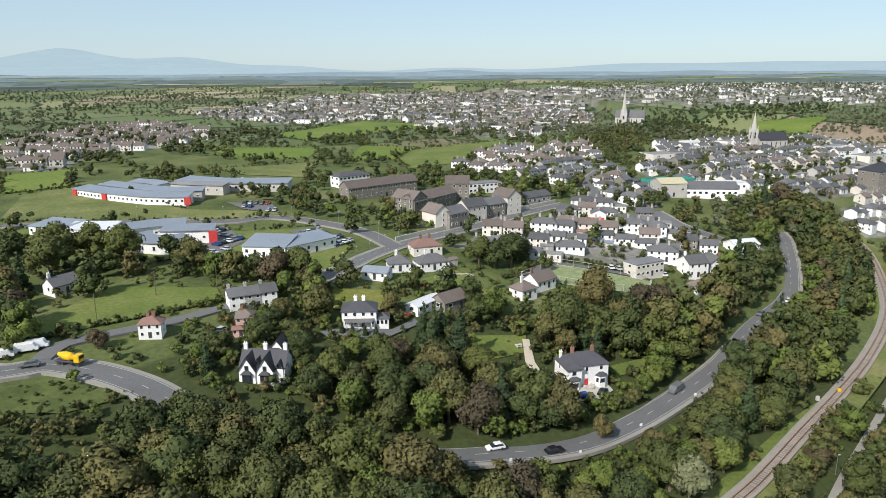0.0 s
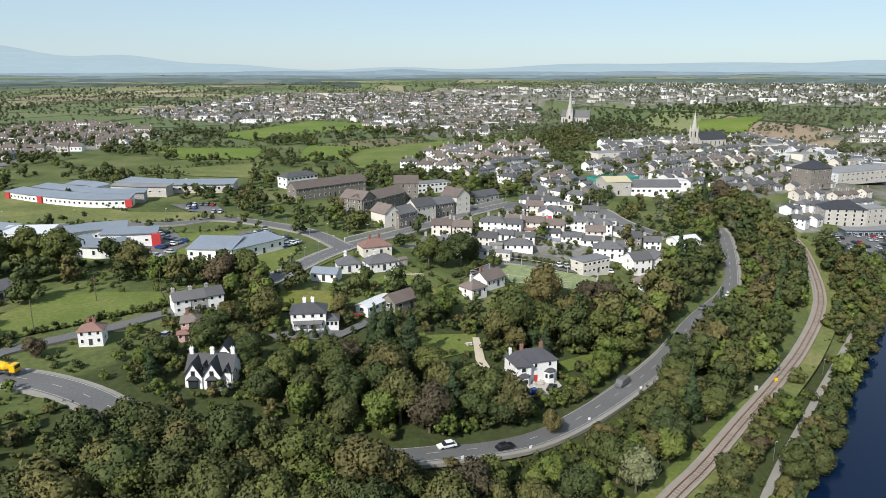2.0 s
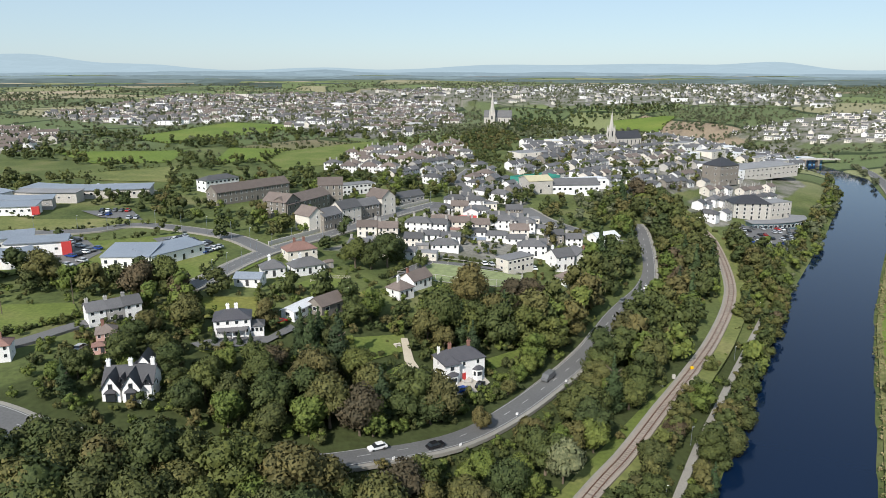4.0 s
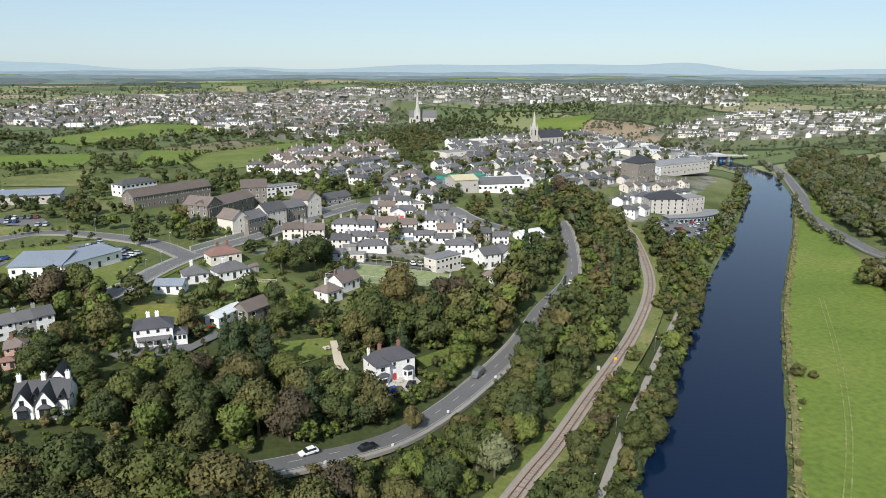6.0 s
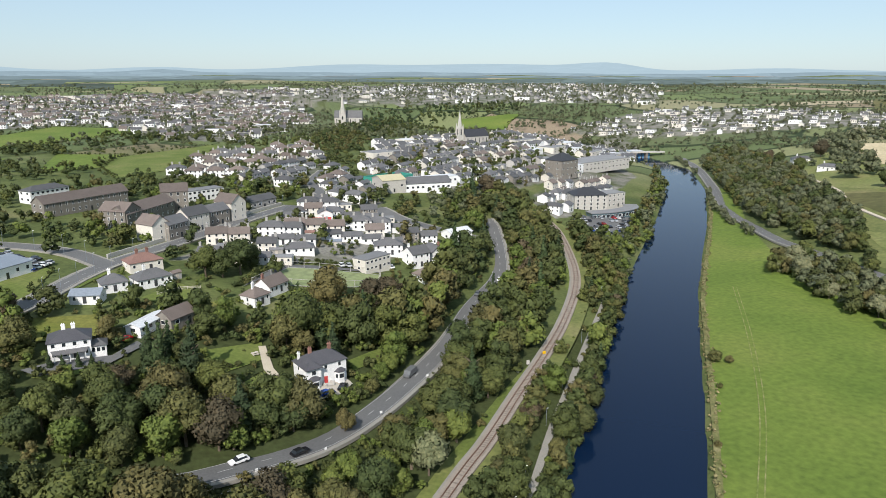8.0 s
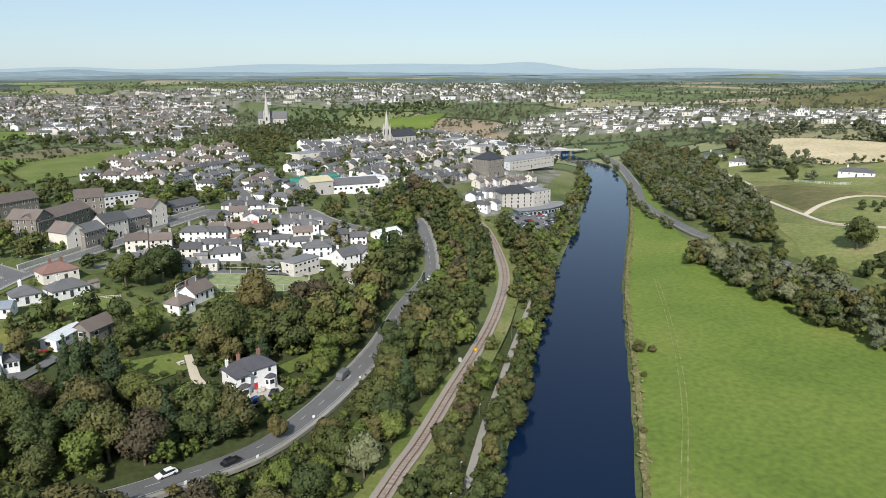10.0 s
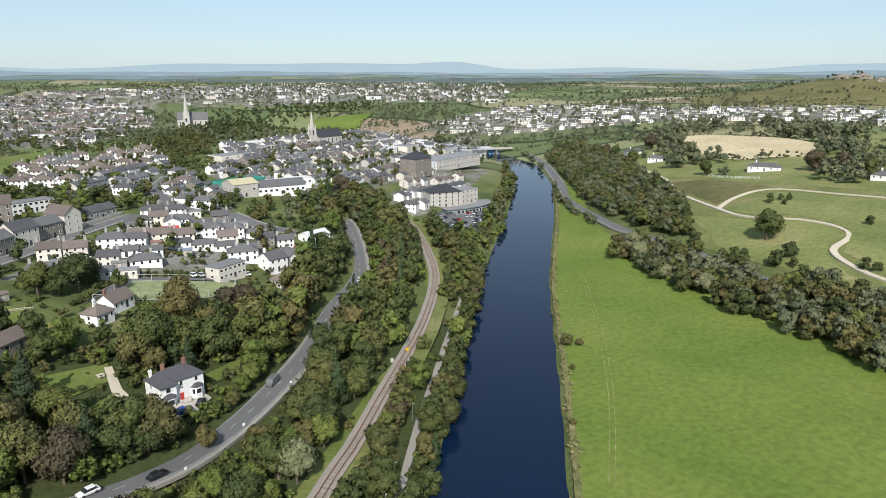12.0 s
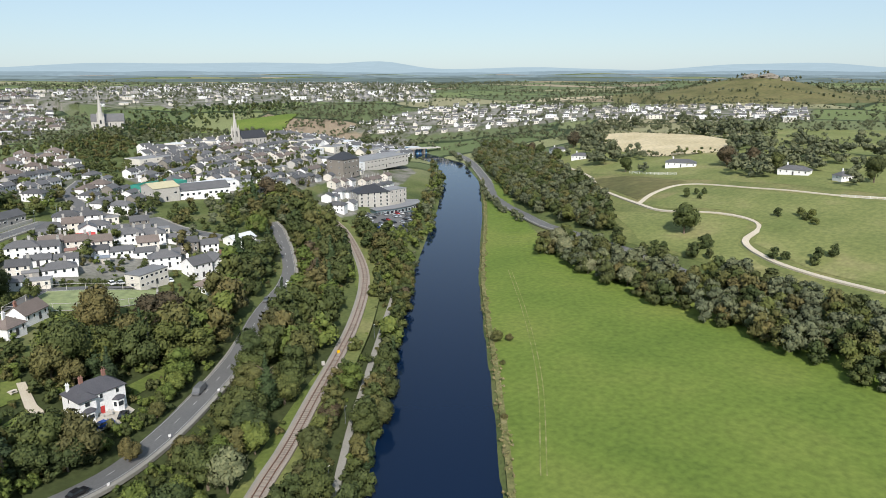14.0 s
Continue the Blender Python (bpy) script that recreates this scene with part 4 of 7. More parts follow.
def roof_mesh(L, W, h, rh, roof, mat, over=.35, t=.16):
    x, y = L / 2 + over, W / 2 + over
    k = rh / (W / 2)
    e = h - over * k
    bm = bmesh.new()
    if roof == "gable":
        prof = [(-y, e), (0, h + rh), (y, e), (y, e + t * 1.3), (0, h + rh + t * 1.3), (-y, e + t * 1.3)]
        a = [bm.verts.new((-x, p, q)) for p, q in prof]
        b = [bm.verts.new((x, p, q)) for p, q in prof]
        for s in range(6):
            bm.faces.new((a[s], a[(s + 1) % 6], b[(s + 1) % 6], b[s]))
        bm.faces.new((a[0], a[5], a[4], a[1]))
        bm.faces.new((a[1], a[4], a[3], a[2]))
        bm.faces.new((b[1], b[4], b[5], b[0]))
        bm.faces.new((b[2], b[3], b[4], b[1]))
    elif roof == "hip":
        r = max(x - y, .05)
        low = [bm.verts.new(p) for p in ((-x, -y, e), (x, -y, e), (x, y, e), (-x, y, e))]
        up = [bm.verts.new(p) for p in ((-x, -y, e + t), (x, -y, e + t), (x, y, e + t), (-x, y, e + t))]
        top = [bm.verts.new((-r, 0, h + rh + t)), bm.verts.new((r, 0, h + rh + t))]
        for s in range(4):
            bm.faces.new((low[s], low[(s + 1) % 4], up[(s + 1) % 4], up[s]))
        bm.faces.new((low[3], low[2], low[1], low[0]))
        bm.faces.new((up[0], up[1], top[1], top[0]))
        bm.faces.new((up[2], up[3], top[0], top[1]))
        bm.faces.new((up[1], up[2], top[1]))
        bm.faces.new((up[3], up[0], top[0]))
    elif roof == "mono":
        v = [bm.verts.new(p) for p in ((-x, -y, h), (x, -y, h), (x, y, h + rh), (-x, y, h + rh), (-x, -y, h + .3), (x, -y, h + .3), (x, y, h + rh + .3), (-x, y, h + rh + .3))]
        for q in ((3, 2, 1, 0), (4, 5, 6, 7), (0, 1, 5, 4), (1, 2, 6, 5), (2, 3, 7, 6), (3, 0, 4, 7)):
            bm.faces.new([v[i] for i in q])
    else:
        add_box(bm, -x + over * .6, x - over * .6, -y + over * .6, y - over * .6, h, h + .35, .05)
    bmesh.ops.recalc_face_normals(bm, faces=bm.faces)
    return bm_mesh("roof", bm, mat)


def chimney_mesh(mat, h=1.5, w=.9, d=.55):
    bm = bmesh.new()
    add_box(bm, -w / 2, w / 2, -d / 2, d / 2, -1.2, h, .03)
    add_box(bm, -w / 2 - .08, w / 2 + .08, -d / 2 - .08, d / 2 + .08, h - .25, h - .08)
    for s in (-.22, .22):
        tube(bm, (s, 0, h), (s, 0, h + .4), .13, .1, 6)
    return bm_mesh("chimney", bm, mat)


def place(ob, x, y, z=0, rz=0):
    ob.matrix_local = Matrix.Translation((x, y, z)) @ Matrix.Rotation(radians(rz), 4, "Z")
    return ob


def house(name, label, cat, L, W, h, rh, roof, wall, tile, x, y, ang, storeys=2, cols=4, chimneys=2, chim="brick", group="", door="dark_metal", back=True, sides=1, win=(.95, 1.25), z=None):
    """A house of its own: shell, roof, stacks, windows and door. Its front faces its own -y."""
    zz = float(np.min(height(np.array([x, x + 3, x - 3]), np.array([y, y + 3, y - 3])))) + .25 if z is None else z
    root = thing(name, label, cat, group, at=pose(x, y, zz, 0, 0, ang))
    part("wall", wall_mesh(L, W, h, rh, roof, wall), root)
    part("roof", roof_mesh(L, W, h, rh, roof, tile), root)
    top = h + rh
    reach = (L / 2 - .5) if roof == "gable" else max(L / 2 - W / 2, .8)
    for k in range(chimneys):
        cx = -reach if k == 0 else reach if k == 1 else 0
        place(part("chimney", chimney_mesh(chim), root), cx, 0, top)
    wm = window_mesh(*win)
    for s in range(storeys):
        zc = .35 + (h / storeys) * (s + .5)
        for side in ((-1, 1) if back else (-1,)):
            for c in range(cols):
                cx = -L / 2 + L * (c + .5) / cols
                if s == 0 and side == -1 and c == cols // 2:
                    d = part("door", box_mesh("door", (1.0, .12, 2.1), door, .02), root)
                    place(d, cx, -W / 2 - .02, .05)
                    continue
                place(part("window", wm, root), cx, side * (W / 2 + .005), zc, 0 if side == -1 else 180)
        for k in range(sides):
            cy = -W / 4 + k * W / 2 if sides > 1 else 0
            for sx in (-1, 1):
                place(part("window", wm, root), sx * (L / 2 + .005), cy, zc, 90 if sx == 1 else -90)
    KEEP.append((x, y, max(L, W) * .62))
    return root



def block(name, label, cat, L, W, h, wall, tile, x, y, ang, roof="flat", rh=0.0, cols=8, storeys=1, win=(1.6, 1.2), band=None, group="", z=None):
    """A larger plain building with rows of windows and, where it has one, a coloured end."""
    b = house(name, label, cat, L, W, h, rh, roof, wall, tile, x, y, ang, storeys, cols, 0, "brick", group, "glass", False, 2 if W > 8 else 1, win, z)
    if band:
        e = part("end_panel", box_mesh("end_panel", (1.2, W + .3, h + .2), band, .05), b, "coloured end panel")
        place(e, L / 2 + .3, 0, -.1)
    return b


# -- the white house with two bay windows --
HZ = float(height(37, 167)) + .3
hw = house("villa", "white two-storey villa with slate hipped roof and bay windows", "house", 12.2, 6.6, 5.9, 2.4, "hip", "white", "villa_slate", 36.05, 170.5, 14, 2, 3, 2, "brick", door="red_panel", z=HZ)


def bay(root, cx, y, w, d, h, roof_h, wall="white", tile="slate"):
    bm = bmesh.new()
    pr = [(-w / 2, 0), (-w / 2 + d * .7, -d), (w / 2 - d * .7, -d), (w / 2, 0)]
    lo = [bm.verts.new((p, q, -.8)) for p, q in pr]
    hi = [bm.verts.new((p, q, h)) for p, q in pr]
    for k in range(3):
        bm.faces.new((lo[k], lo[k + 1], hi[k + 1], hi[k]))
    bm.faces.new(hi)
    place(part("bay_window", bm_mesh("bay_window", bm, wall), root), cx, y)
    bm = bmesh.new()
    o = .25
    pr = [(-w / 2 - o, 0), (-w / 2 + d * .7 - o * .4, -d - o), (w / 2 - d * .7 + o * .4, -d - o), (w / 2 + o, 0)]
    lo = [bm.verts.new((p, q, h)) for p, q in pr]
    hi = [bm.verts.new((p, q, h + .12)) for p, q in pr]
    t0, t1 = bm.verts.new((-w * .18, 0, h + roof_h)), bm.verts.new((w * .18, 0, h + roof_h))
    for k in range(3):
        bm.faces.new((lo[k], lo[k + 1], hi[k + 1], hi[k]))
    bm.faces.new((hi[0], hi[1], t0))
    bm.faces.new((hi[1], hi[2], t1, t0))
    bm.faces.new((hi[2], hi[3], t1))
    bm.faces.new(lo[::-1])
    place(part("bay_roof", bm_mesh("bay_roof", bm, tile), root), cx, y)
    place(part("window", window_mesh(w - 1.5 * d, 1.4), root), cx, y - d - .005, h * .58)
    for s in (-1, 1):
        a = math.degrees(math.atan2(d, d * .7))
        place(part("window", window_mesh(d * .9, 1.4), root), cx + s * (w / 2 - d * .35), y - d / 2, h * .58, s * a)


bay(hw, -4.0, -4.5, 3.4, 1.0, 2.7, .9, tile="villa_slate")
bay(hw, 4.1, -3.3, 3.0, 1.0, 2.7, .9, tile="villa_slate")
place(part("wing", wall_mesh(4.2, 1.4, 5.9, 0, "flat", "white"), hw), -4.0, -3.8)
place(part("wing_roof", roof_mesh(4.2, 3.2, 5.9, 1.2, "hip", "villa_slate"), hw), -4.0, -3.2)
place(part("window", window_mesh(1.3, 1.3), hw), -4.0, -4.52, 4.5)
place(part("chimney", chimney_mesh("white", 1.3, .7, .5), hw, "white rendered chimney"), -5.2, 1.8, 7.0)
place(part("plinth", box_mesh("plinth", (12.3, 6.7, .5), "grey_render"), hw, "grey painted plinth"), 0, 0, -.15)
place(part("step", box_mesh("step", (2.6, 1.6, .3), "pale_stone", .04), hw), .2, -4.2, -.05)
for s in (-.9, 1.3):
    place(part("step_wall", box_mesh("step_wall", (.5, 1.8, .9), "pale_stone", .1), hw), s, -4.3, -.1)

# -- the cream villa with a veranda --
gz_ = float(height(-22, 182)) + .3
gv = house("villa", "white rendered villa with slate hipped roof and veranda", "house", 9.4, 7.2, 5.6, 2.2, "hip", "white", "villa_slate", -23.4, 183.6, 3, 2, 4, 2, "white", z=gz_)
bm = bmesh.new()
vsx = [bm.verts.new(p) for p in ((-4.2, 0, 3.1), (4.2, 0, 3.1), (3.6, -1.8, 2.5), (-3.6, -1.8, 2.5), (-4.2, 0, 2.95), (4.2, 0, 2.95), (3.6, -1.8, 2.35), (-3.6, -1.8, 2.35))]
for q in ((0, 3, 2, 1), (4, 5, 6, 7), (3, 7, 6, 2), (0, 4, 7, 3), (1, 2, 6, 5)):
    bm.faces.new([vsx[i] for i in q])
place(part("veranda_roof", bm_mesh("veranda_roof", bm, "slate"), gv), 0, -3.6)
for k in range(5):
    place(part("post", box_mesh("post", (.18, .18, 2.4), "white", .02), gv), -3.4 + 1.7 * k, -5.2, 0)
place(part("sunroom", wall_mesh(3.6, 4.6, 2.7, 0, "flat", "white"), gv), 6.2, -.6)
place(part("sunroom_roof", roof_mesh(3.6, 4.6, 2.7, 1.2, "hip", "slate"), gv), 6.2, -.6)
for k in range(3):
    place(part("window", window_mesh(.9, 1.4), gv), 5.1 + 1.1 * k, -2.91, 1.5)

# -- the black and white gabled house --
gt = house("gabled_house", "white steep-gabled house with near-black slate roofs", "house", 10.4, 6.4, 3.0, 3.0, "gable", "white", "dark_slate", -41.8, 152.6, -4, 1, 4, 3, "white", door="glass")


def front_gable(cx, y, w, depth, h, rh, glazed):
    """A wing that comes forward under a steep gable with black bargeboards."""
    place(part("gable_wing", wall_mesh(depth, w, h, rh, "gable", "white"), gt), cx, y + depth / 2, 0, 90)
    place(part("gable_roof", roof_mesh(depth + .3, w, h, rh, "gable", "dark_slate", .3), gt), cx, y + depth / 2, 0, 90)
    place(part("window", window_mesh(.9, 1.2, "dark_metal"), gt), cx, y - .01, h + .3)
    if glazed:
        bm = bmesh.new()
        add_box(bm, -1.0, 1.0, -.5, .3, -.4, 1.7, .05)
        place(part("glazed_bay", bm_mesh("glazed_bay", bm, "glass"), gt, "dark glazed bay"), cx, y - .1, .3)
        place(part("bay_roof", roof_mesh(2.2, 1.2, 2.0, .5, "hip", "dark_slate", .15), gt), cx, y - .2)
    bm = bmesh.new()
    for s in (-1, 1):
        tube(bm, (s * (w / 2 + .25), 0, h - .45), (0, 0, h + rh + .1), .1, .1, 4)
    place(part("bargeboard", bm_mesh("bargeboard", bm, "dark_metal"), gt, "black bargeboard"), cx, y - .33)


front_gable(-3.1, -4.9, 3.8, 4.9, 2.9, 2.9, True)
front_gable(1.1, -4.9, 3.8, 4.9, 2.9, 2.9, True)
front_gable(-1.0, -3.5, 1.6, 3.0, 3.4, 1.5, False)
front_gable(4.1, -3.5, 1.7, 3.0, 3.0, 1.4, False)
place(part("garage", wall_mesh(4.6, 3.8, 2.6, 2.4, "gable", "white"), gt), 0.6, 8.2, .8, 90)
place(part("garage_roof", roof_mesh(4.6, 3.8, 2.6, 2.4, "gable", "dark_slate"), gt), 0.6, 8.2, .8, 90)
place(part("garage_window", window_mesh(1.6, 1.3, "dark_metal"), gt), .6, 5.88, 3.3)
place(part("link_roof", roof_mesh(5, 4.6, 2.6, 1.4, "gable", "dark_slate"), gt), -.8, 4.6, 0, 90)
place(part("link_wall", wall_mesh(5, 4.6, 2.6, 1.4, "gable", "white"), gt), -.8, 4.6, 0, 90)

# -- other houses up the slope --
house("house", "small white house with a red-brown hipped roof", "house", 6.6, 6, 4.8, 1.8, "hip", "white", "red_tile", -75.2, 169.2, 9, 2, 3, 2, "brick")
for k, (x, y) in enumerate(((-60.0, 191.0), (-55.9, 193.1), (-51.9, 195.2))):
    house("terraced_house", "grey-roofed white end of a terrace by the lane", "house", 4.4, 6.5, 5.2 + .3 * (k == 2), 2.2, "gable", "white" if k != 1 else "grey_render", "slate", x, y, 27, 2, 2, 1, "grey_render", "terrace by the lane")
house("pink_villa", "small pink-rendered house with a red-brown roof", "house", 5.6, 6, 4.6, 2.0, "hip", "pink_render", "brown_tile", -53.2, 176.4, 13, 2, 3, 1, "brick")
house("conservatory", "pink lean-to sunroom below the pink house", "house", 3.4, 3, 2.4, .9, "hip", "pink_render", "red_tile", -53.8, 171.5, 13, 1, 2, 0)
house("bungalow", "white gabled bungalow under the wood edge", "house", 8, 6, 3.0, 2.2, "gable", "white", "slate", -115.5, 201.5, 60, 1, 3, 1, "white")
house("cottage", "white cottage with brown tiled roof beside the pitch", "house", 9.4, 6.4, 2.9, 2.4, "gable", "white", "brown_tile", 32.0, 224.0, 42, 1, 4, 1, "brick")
house("cottage", "white cottage with dark brown hipped roof among trees", "house", 6.6, 6.2, 3.0, 2.2, "hip", "white", "brown_tile", 25.5, 214.5, 38, 1, 3, 1, "white")
block("shed", "long low white shed with pale sheet roof", "shed", 11.5, 4.6, 2.4, "white", "pale_roof", -6.0, 197.0, 54, "gable", .8, 4)
block("barn", "old barn with brown tiled roof", "barn", 9, 6, 3.0, "stone", "brown_tile", 1.5, 199.6, 43, "gable", 2.2, 2)
house("bungalow", "white bungalow with slate hipped roof and sunroom", "house", 11, 7, 2.9, 2.2, "hip", "white", "slate", -4.5, 234.0, 23, 1, 5, 1, "white")
house("bungalow", "white bungalow with slate roof behind the lawn", "house", 7.5, 6.4, 2.9, 2.2, "hip", "white", "slate", -15.6, 231.0, 14, 1, 3, 1, "white")
house("bungalow", "low bungalow with a grey ribbed roof", "house", 8.5, 6, 2.5, 1.3, "gable", "white", "metal_roof", -22.0, 221.5, -14, 1, 3, 0)
house("house", "house with red-brown hipped roof by the street", "house", 11, 7.5, 3.4, 2.2, "hip", "cream", "red_tile", -7.0, 251.5, 20, 1, 4, 2, "brick")
house("house", "white two-storey house with slate roof and gable front", "house", 8.4, 8, 5.4, 2.4, "gable", "white", "slate", 95.4, 257.8, 15, 2, 3, 1, "white")
house("house", "white two-storey house with slate gable", "house", 7.4, 8, 5.4, 2.6, "gable", "white", "slate", 104.8, 261.8, 104, 2, 3, 1, "brick")
house("bungalow", "small house with brown hipped roof by the road", "house", 8, 7, 2.8, 2.4, "hip", "white", "brown_tile", 94.0, 243.0, 22, 1, 3, 0)
block("pavilion", "cream flat-roofed two-storey clubhouse by the pitch", "clubhouse", 13.5, 7, 5.0, "cream", "flat_roof", 74.0, 249.2, 28, "flat", 0, 6, 2, (1.4, 1.0))
block("sports_hall", "white hall with a bright white pitched roof", "hall", 12.5, 8, 3.6, "white", "pale_roof", 129.5, 294.8, 17, "gable", 1.8, 3)

for ob in scene.objects:
    if ob.parent is None and ob.name.split(".")[0] in ("terraced_house", "pink_villa", "conservatory", "house") and ob.location.y < 215:
        ob.scale = (1, 1, .76) if ob.name.startswith("terraced") else (.85, .85, .78)
gv.scale = (1, 1, .86)

# -- the old stone hospital along the street --
SH = "dark rubble-stone hospital range with brown-grey slate roof"
block("hospital_range", SH, "hospital", 44, 9, 6.4, "stone", "brown_tile", -34.0, 366.5, 40, "gable", 3.2, 14, 2, (1.0, 1.5), z=29.2)
block("hospital_block", SH, "hospital", 13, 10, 7.6, "stone", "brown_tile", -16.0, 321.5, -37, "gable", 3.2, 4, 3, (1.0, 1.6))
block("hospital_range", SH, "hospital", 34, 9.5, 6.4, "stone", "brown_tile", -7.2, 330.6, 55, "gable", 3.2, 9, 2, (1.0, 1.6))
block("hospital_block", SH, "hospital", 12, 11, 9.4, "stone", "brown_tile", 7.0, 354.5, -1, "gable", 3.2, 4, 3, (1.0, 1.6))
block("gabled_block", "tall cream gabled block with small windows facing the street", "hospital", 10, 8, 7.0, "cream", "brown_tile", -3.2, 293.4, 127, "gable", 3.2, 4, 3, (.8, 1.3))
block("hospital_range", SH, "hospital", 11, 8, 6.2, "stone", "slate", 3.6, 296.0, 46, "gable", 2.6, 4, 2, (1.0, 1.4))
block("hospital_range", "cream hospital range with three gabled dormers", "hospital", 11.5, 8, 7.0, "cream", "slate", 12.4, 307.6, 39, "gable", 3.0, 4, 2, (.9, 1.4))
block("hospital_range", SH, "hospital", 11, 8, 6.2, "stone", "slate", 21.8, 317.4, 36, "gable", 2.6, 4, 2, (1.0, 1.4))
block("gabled_block", "tall cream gabled block with small windows facing the street", "hospital", 11, 8.6, 8.2, "cream", "brown_tile", 29.8, 325.6, 127, "gable", 3.4, 4, 3, (.8, 1.3))
block("office", "low slate-roofed offices along the street", "office", 19, 8, 4.0, "grey_render", "slate", 44.5, 348.5, 36, "gable", 2.2, 6)
block("office", "white two-storey office with grey hipped roof", "office", 21, 9, 6.0, "white", "slate", -53.5, 398.0, 42, "hip", 2.0, 8, 2)
block("clinic", "white curved-front flat-roofed clinic", "clinic", 20, 9, 5.0, "white", "flat_roof", 21.0, 380.0, 24, "flat", 0, 8, 2)
tagged(new("wall", ribbon("wall", street_line[street_line[:, 1] > 262] + normals2(street_line[street_line[:, 1] > 262]) * 6.6, .25, -.25, "pale_stone", 1.6, 2.2)), "long pale stone boundary wall along the street", "wall", kind="structure")

# -- school, leisure centre and clinics on the green slope --
def curved_wing(name, label, cat, pts, depth, h, rise, wall, tile, win=(1.5, 1.4), gap=3.2, ends=None, over=.6, band=None):
    """A building whose front follows a bend: shell, lean-to roof, a row of windows and, where it has them, coloured ends."""
    line = spline(pts, 2.5)
    nr, tg = normals2(line), np.gradient(line, axis=0)
    z = float(np.mean(height(line[:, 0], line[:, 1]))) + .2
    root = thing(name, label, cat, at=pose(line[0, 0], line[0, 1], z))
    org = line[0]
    n_ = len(line)
    f_, b_ = line - org, line + nr * depth - org
    v, fc = [], []
    for k in range(n_):
        v += [(*f_[k], -1.5), (*f_[k], h), (*b_[k], h + rise), (*b_[k], -1.5)]
    for k in range(n_ - 1):
        o = 4 * k
        fc += [(o, o + 4, o + 5, o + 1), (o + 2, o + 6, o + 7, o + 3)]
    e = 4 * (n_ - 1)
    fc += [(3, 0, 1, 2), (e, e + 3, e + 2, e + 1)]
    part("wall", mesh_of("wall", v, fc, [wall]), root)
    f_, b_ = line - nr * over - org, line + nr * (depth + over) - org
    f_[0], b_[0] = f_[0] - tg[0] * .2, b_[0] - tg[0] * .2
    f_[-1], b_[-1] = f_[-1] + tg[-1] * .2, b_[-1] + tg[-1] * .2
    v, fc = [], []
    for k in range(n_):
        v += [(*f_[k], h + .02), (*f_[k], h + .34), (*b_[k], h + rise + .34), (*b_[k], h + rise + .02)]
    for k in range(n_ - 1):
        o = 4 * k
        for q in range(4):
            r = (q + 1) % 4
            fc.append((o + q, o + 4 + q, o + 4 + r, o + r))
    fc += [(3, 0, 1, 2), (e, e + 3, e + 2, e + 1)]
    part("roof", mesh_of("roof", v, fc, [tile]), root)
    d = np.concatenate([[0], np.cumsum(np.hypot(*np.diff(line, axis=0).T))])
    for s in np.arange(gap * .7, d[-1] - gap * .4, gap):
        k = min(int(np.searchsorted(d, s)), n_ - 1)
        p = line[k - 1] + (line[k] - line[k - 1]) * (s - d[k - 1]) / (d[k] - d[k - 1]) - org
        t_ = line[k] - line[k - 1]
        place(part("window", window_mesh(*win), root), p[0] + nr[k][0] * -.03, p[1] + nr[k][1] * -.03, h * .52, math.degrees(math.atan2(t_[1], t_[0])))
    for s in (ends or ()):
        k = min(int(np.searchsorted(d, s * d[-1])), n_ - 1)
        p, t_ = line[k] - org - nr[k] * .25, tg[k]
        place(part("coloured_panel", box_mesh("coloured_panel", (3.2, 1.2, h + .1), band, .05), root, "flat coloured wall panel"), p[0], p[1], -.1, math.degrees(math.atan2(t_[1], t_[0])))
    for k in range(0, n_, 2):
        KEEP.append((*(line[k] + nr[k] * depth * .5), depth * .62))
    return root


SC = "low modern school wing with white walls and curving zinc roofs"
curved_wing("school_wing", SC, "school", [(-194.4, 362.1), (-177.2, 351.0), (-152.5, 338.5), (-138.4, 334.5), (-124.5, 335.0)], 9, 3.6, 1.0, "white", "metal_roof", (1.3, 1.2), 3.0, (.03, .36, .97), .6, "red_panel")
curved_wing("school_wing", SC, "school", [(-185.0, 371.0), (-170.0, 362.0), (-150.0, 351.0), (-136.0, 347.0), (-122.0, 348.5)], 8, 4.4, .8, "grey_render", "metal_roof", (1.2, .7), 4.0)
curved_wing("school_wing", "tall pale stone school hall between the wings", "school", [(-147.0, 371.0), (-132.0, 366.0), (-116.0, 363.5)], 8, 4.8, .5, "pale_stone", "flat_roof", (1.2, 1.0), 5.0)
curved_wing("school_wing", SC, "school", [(-150.0, 388.0), (-134.0, 380.0), (-117.4, 376.0), (-84.8, 376.0)], 11, 4.0, 1.2, "pale_stone", "metal_roof", (1.5, 1.4), 3.4, (.3,), .7, "red_panel")
curved_wing("school_wing", SC, "school", [(-172.0, 379.0), (-160.0, 374.0), (-152.0, 366.0)], 7, 4.2, .8, "white", "metal_roof", (1.2, 1.0), 4.0)
LC = "white round-fronted centre with sweeping zinc roof"
curved_wing("leisure_centre", LC, "leisure centre", [(-119.5, 257.5), (-115.0, 249.0), (-108.4, 244.6), (-99.1, 244.0), (-92.4, 249.8)], 8, 4.0, .9, "white", "metal_roof", (1.1, 1.7), 4.6)
curved_wing("leisure_centre", "upper hall with solar panels and red end wall", "leisure centre", [(-108.0, 259.0), (-98.0, 259.5), (-88.5, 261.0)], 7, 5.0, 1.0, "white", "metal_roof", (1.2, 1.0), 6.0, (.9,), .6, "red_panel")
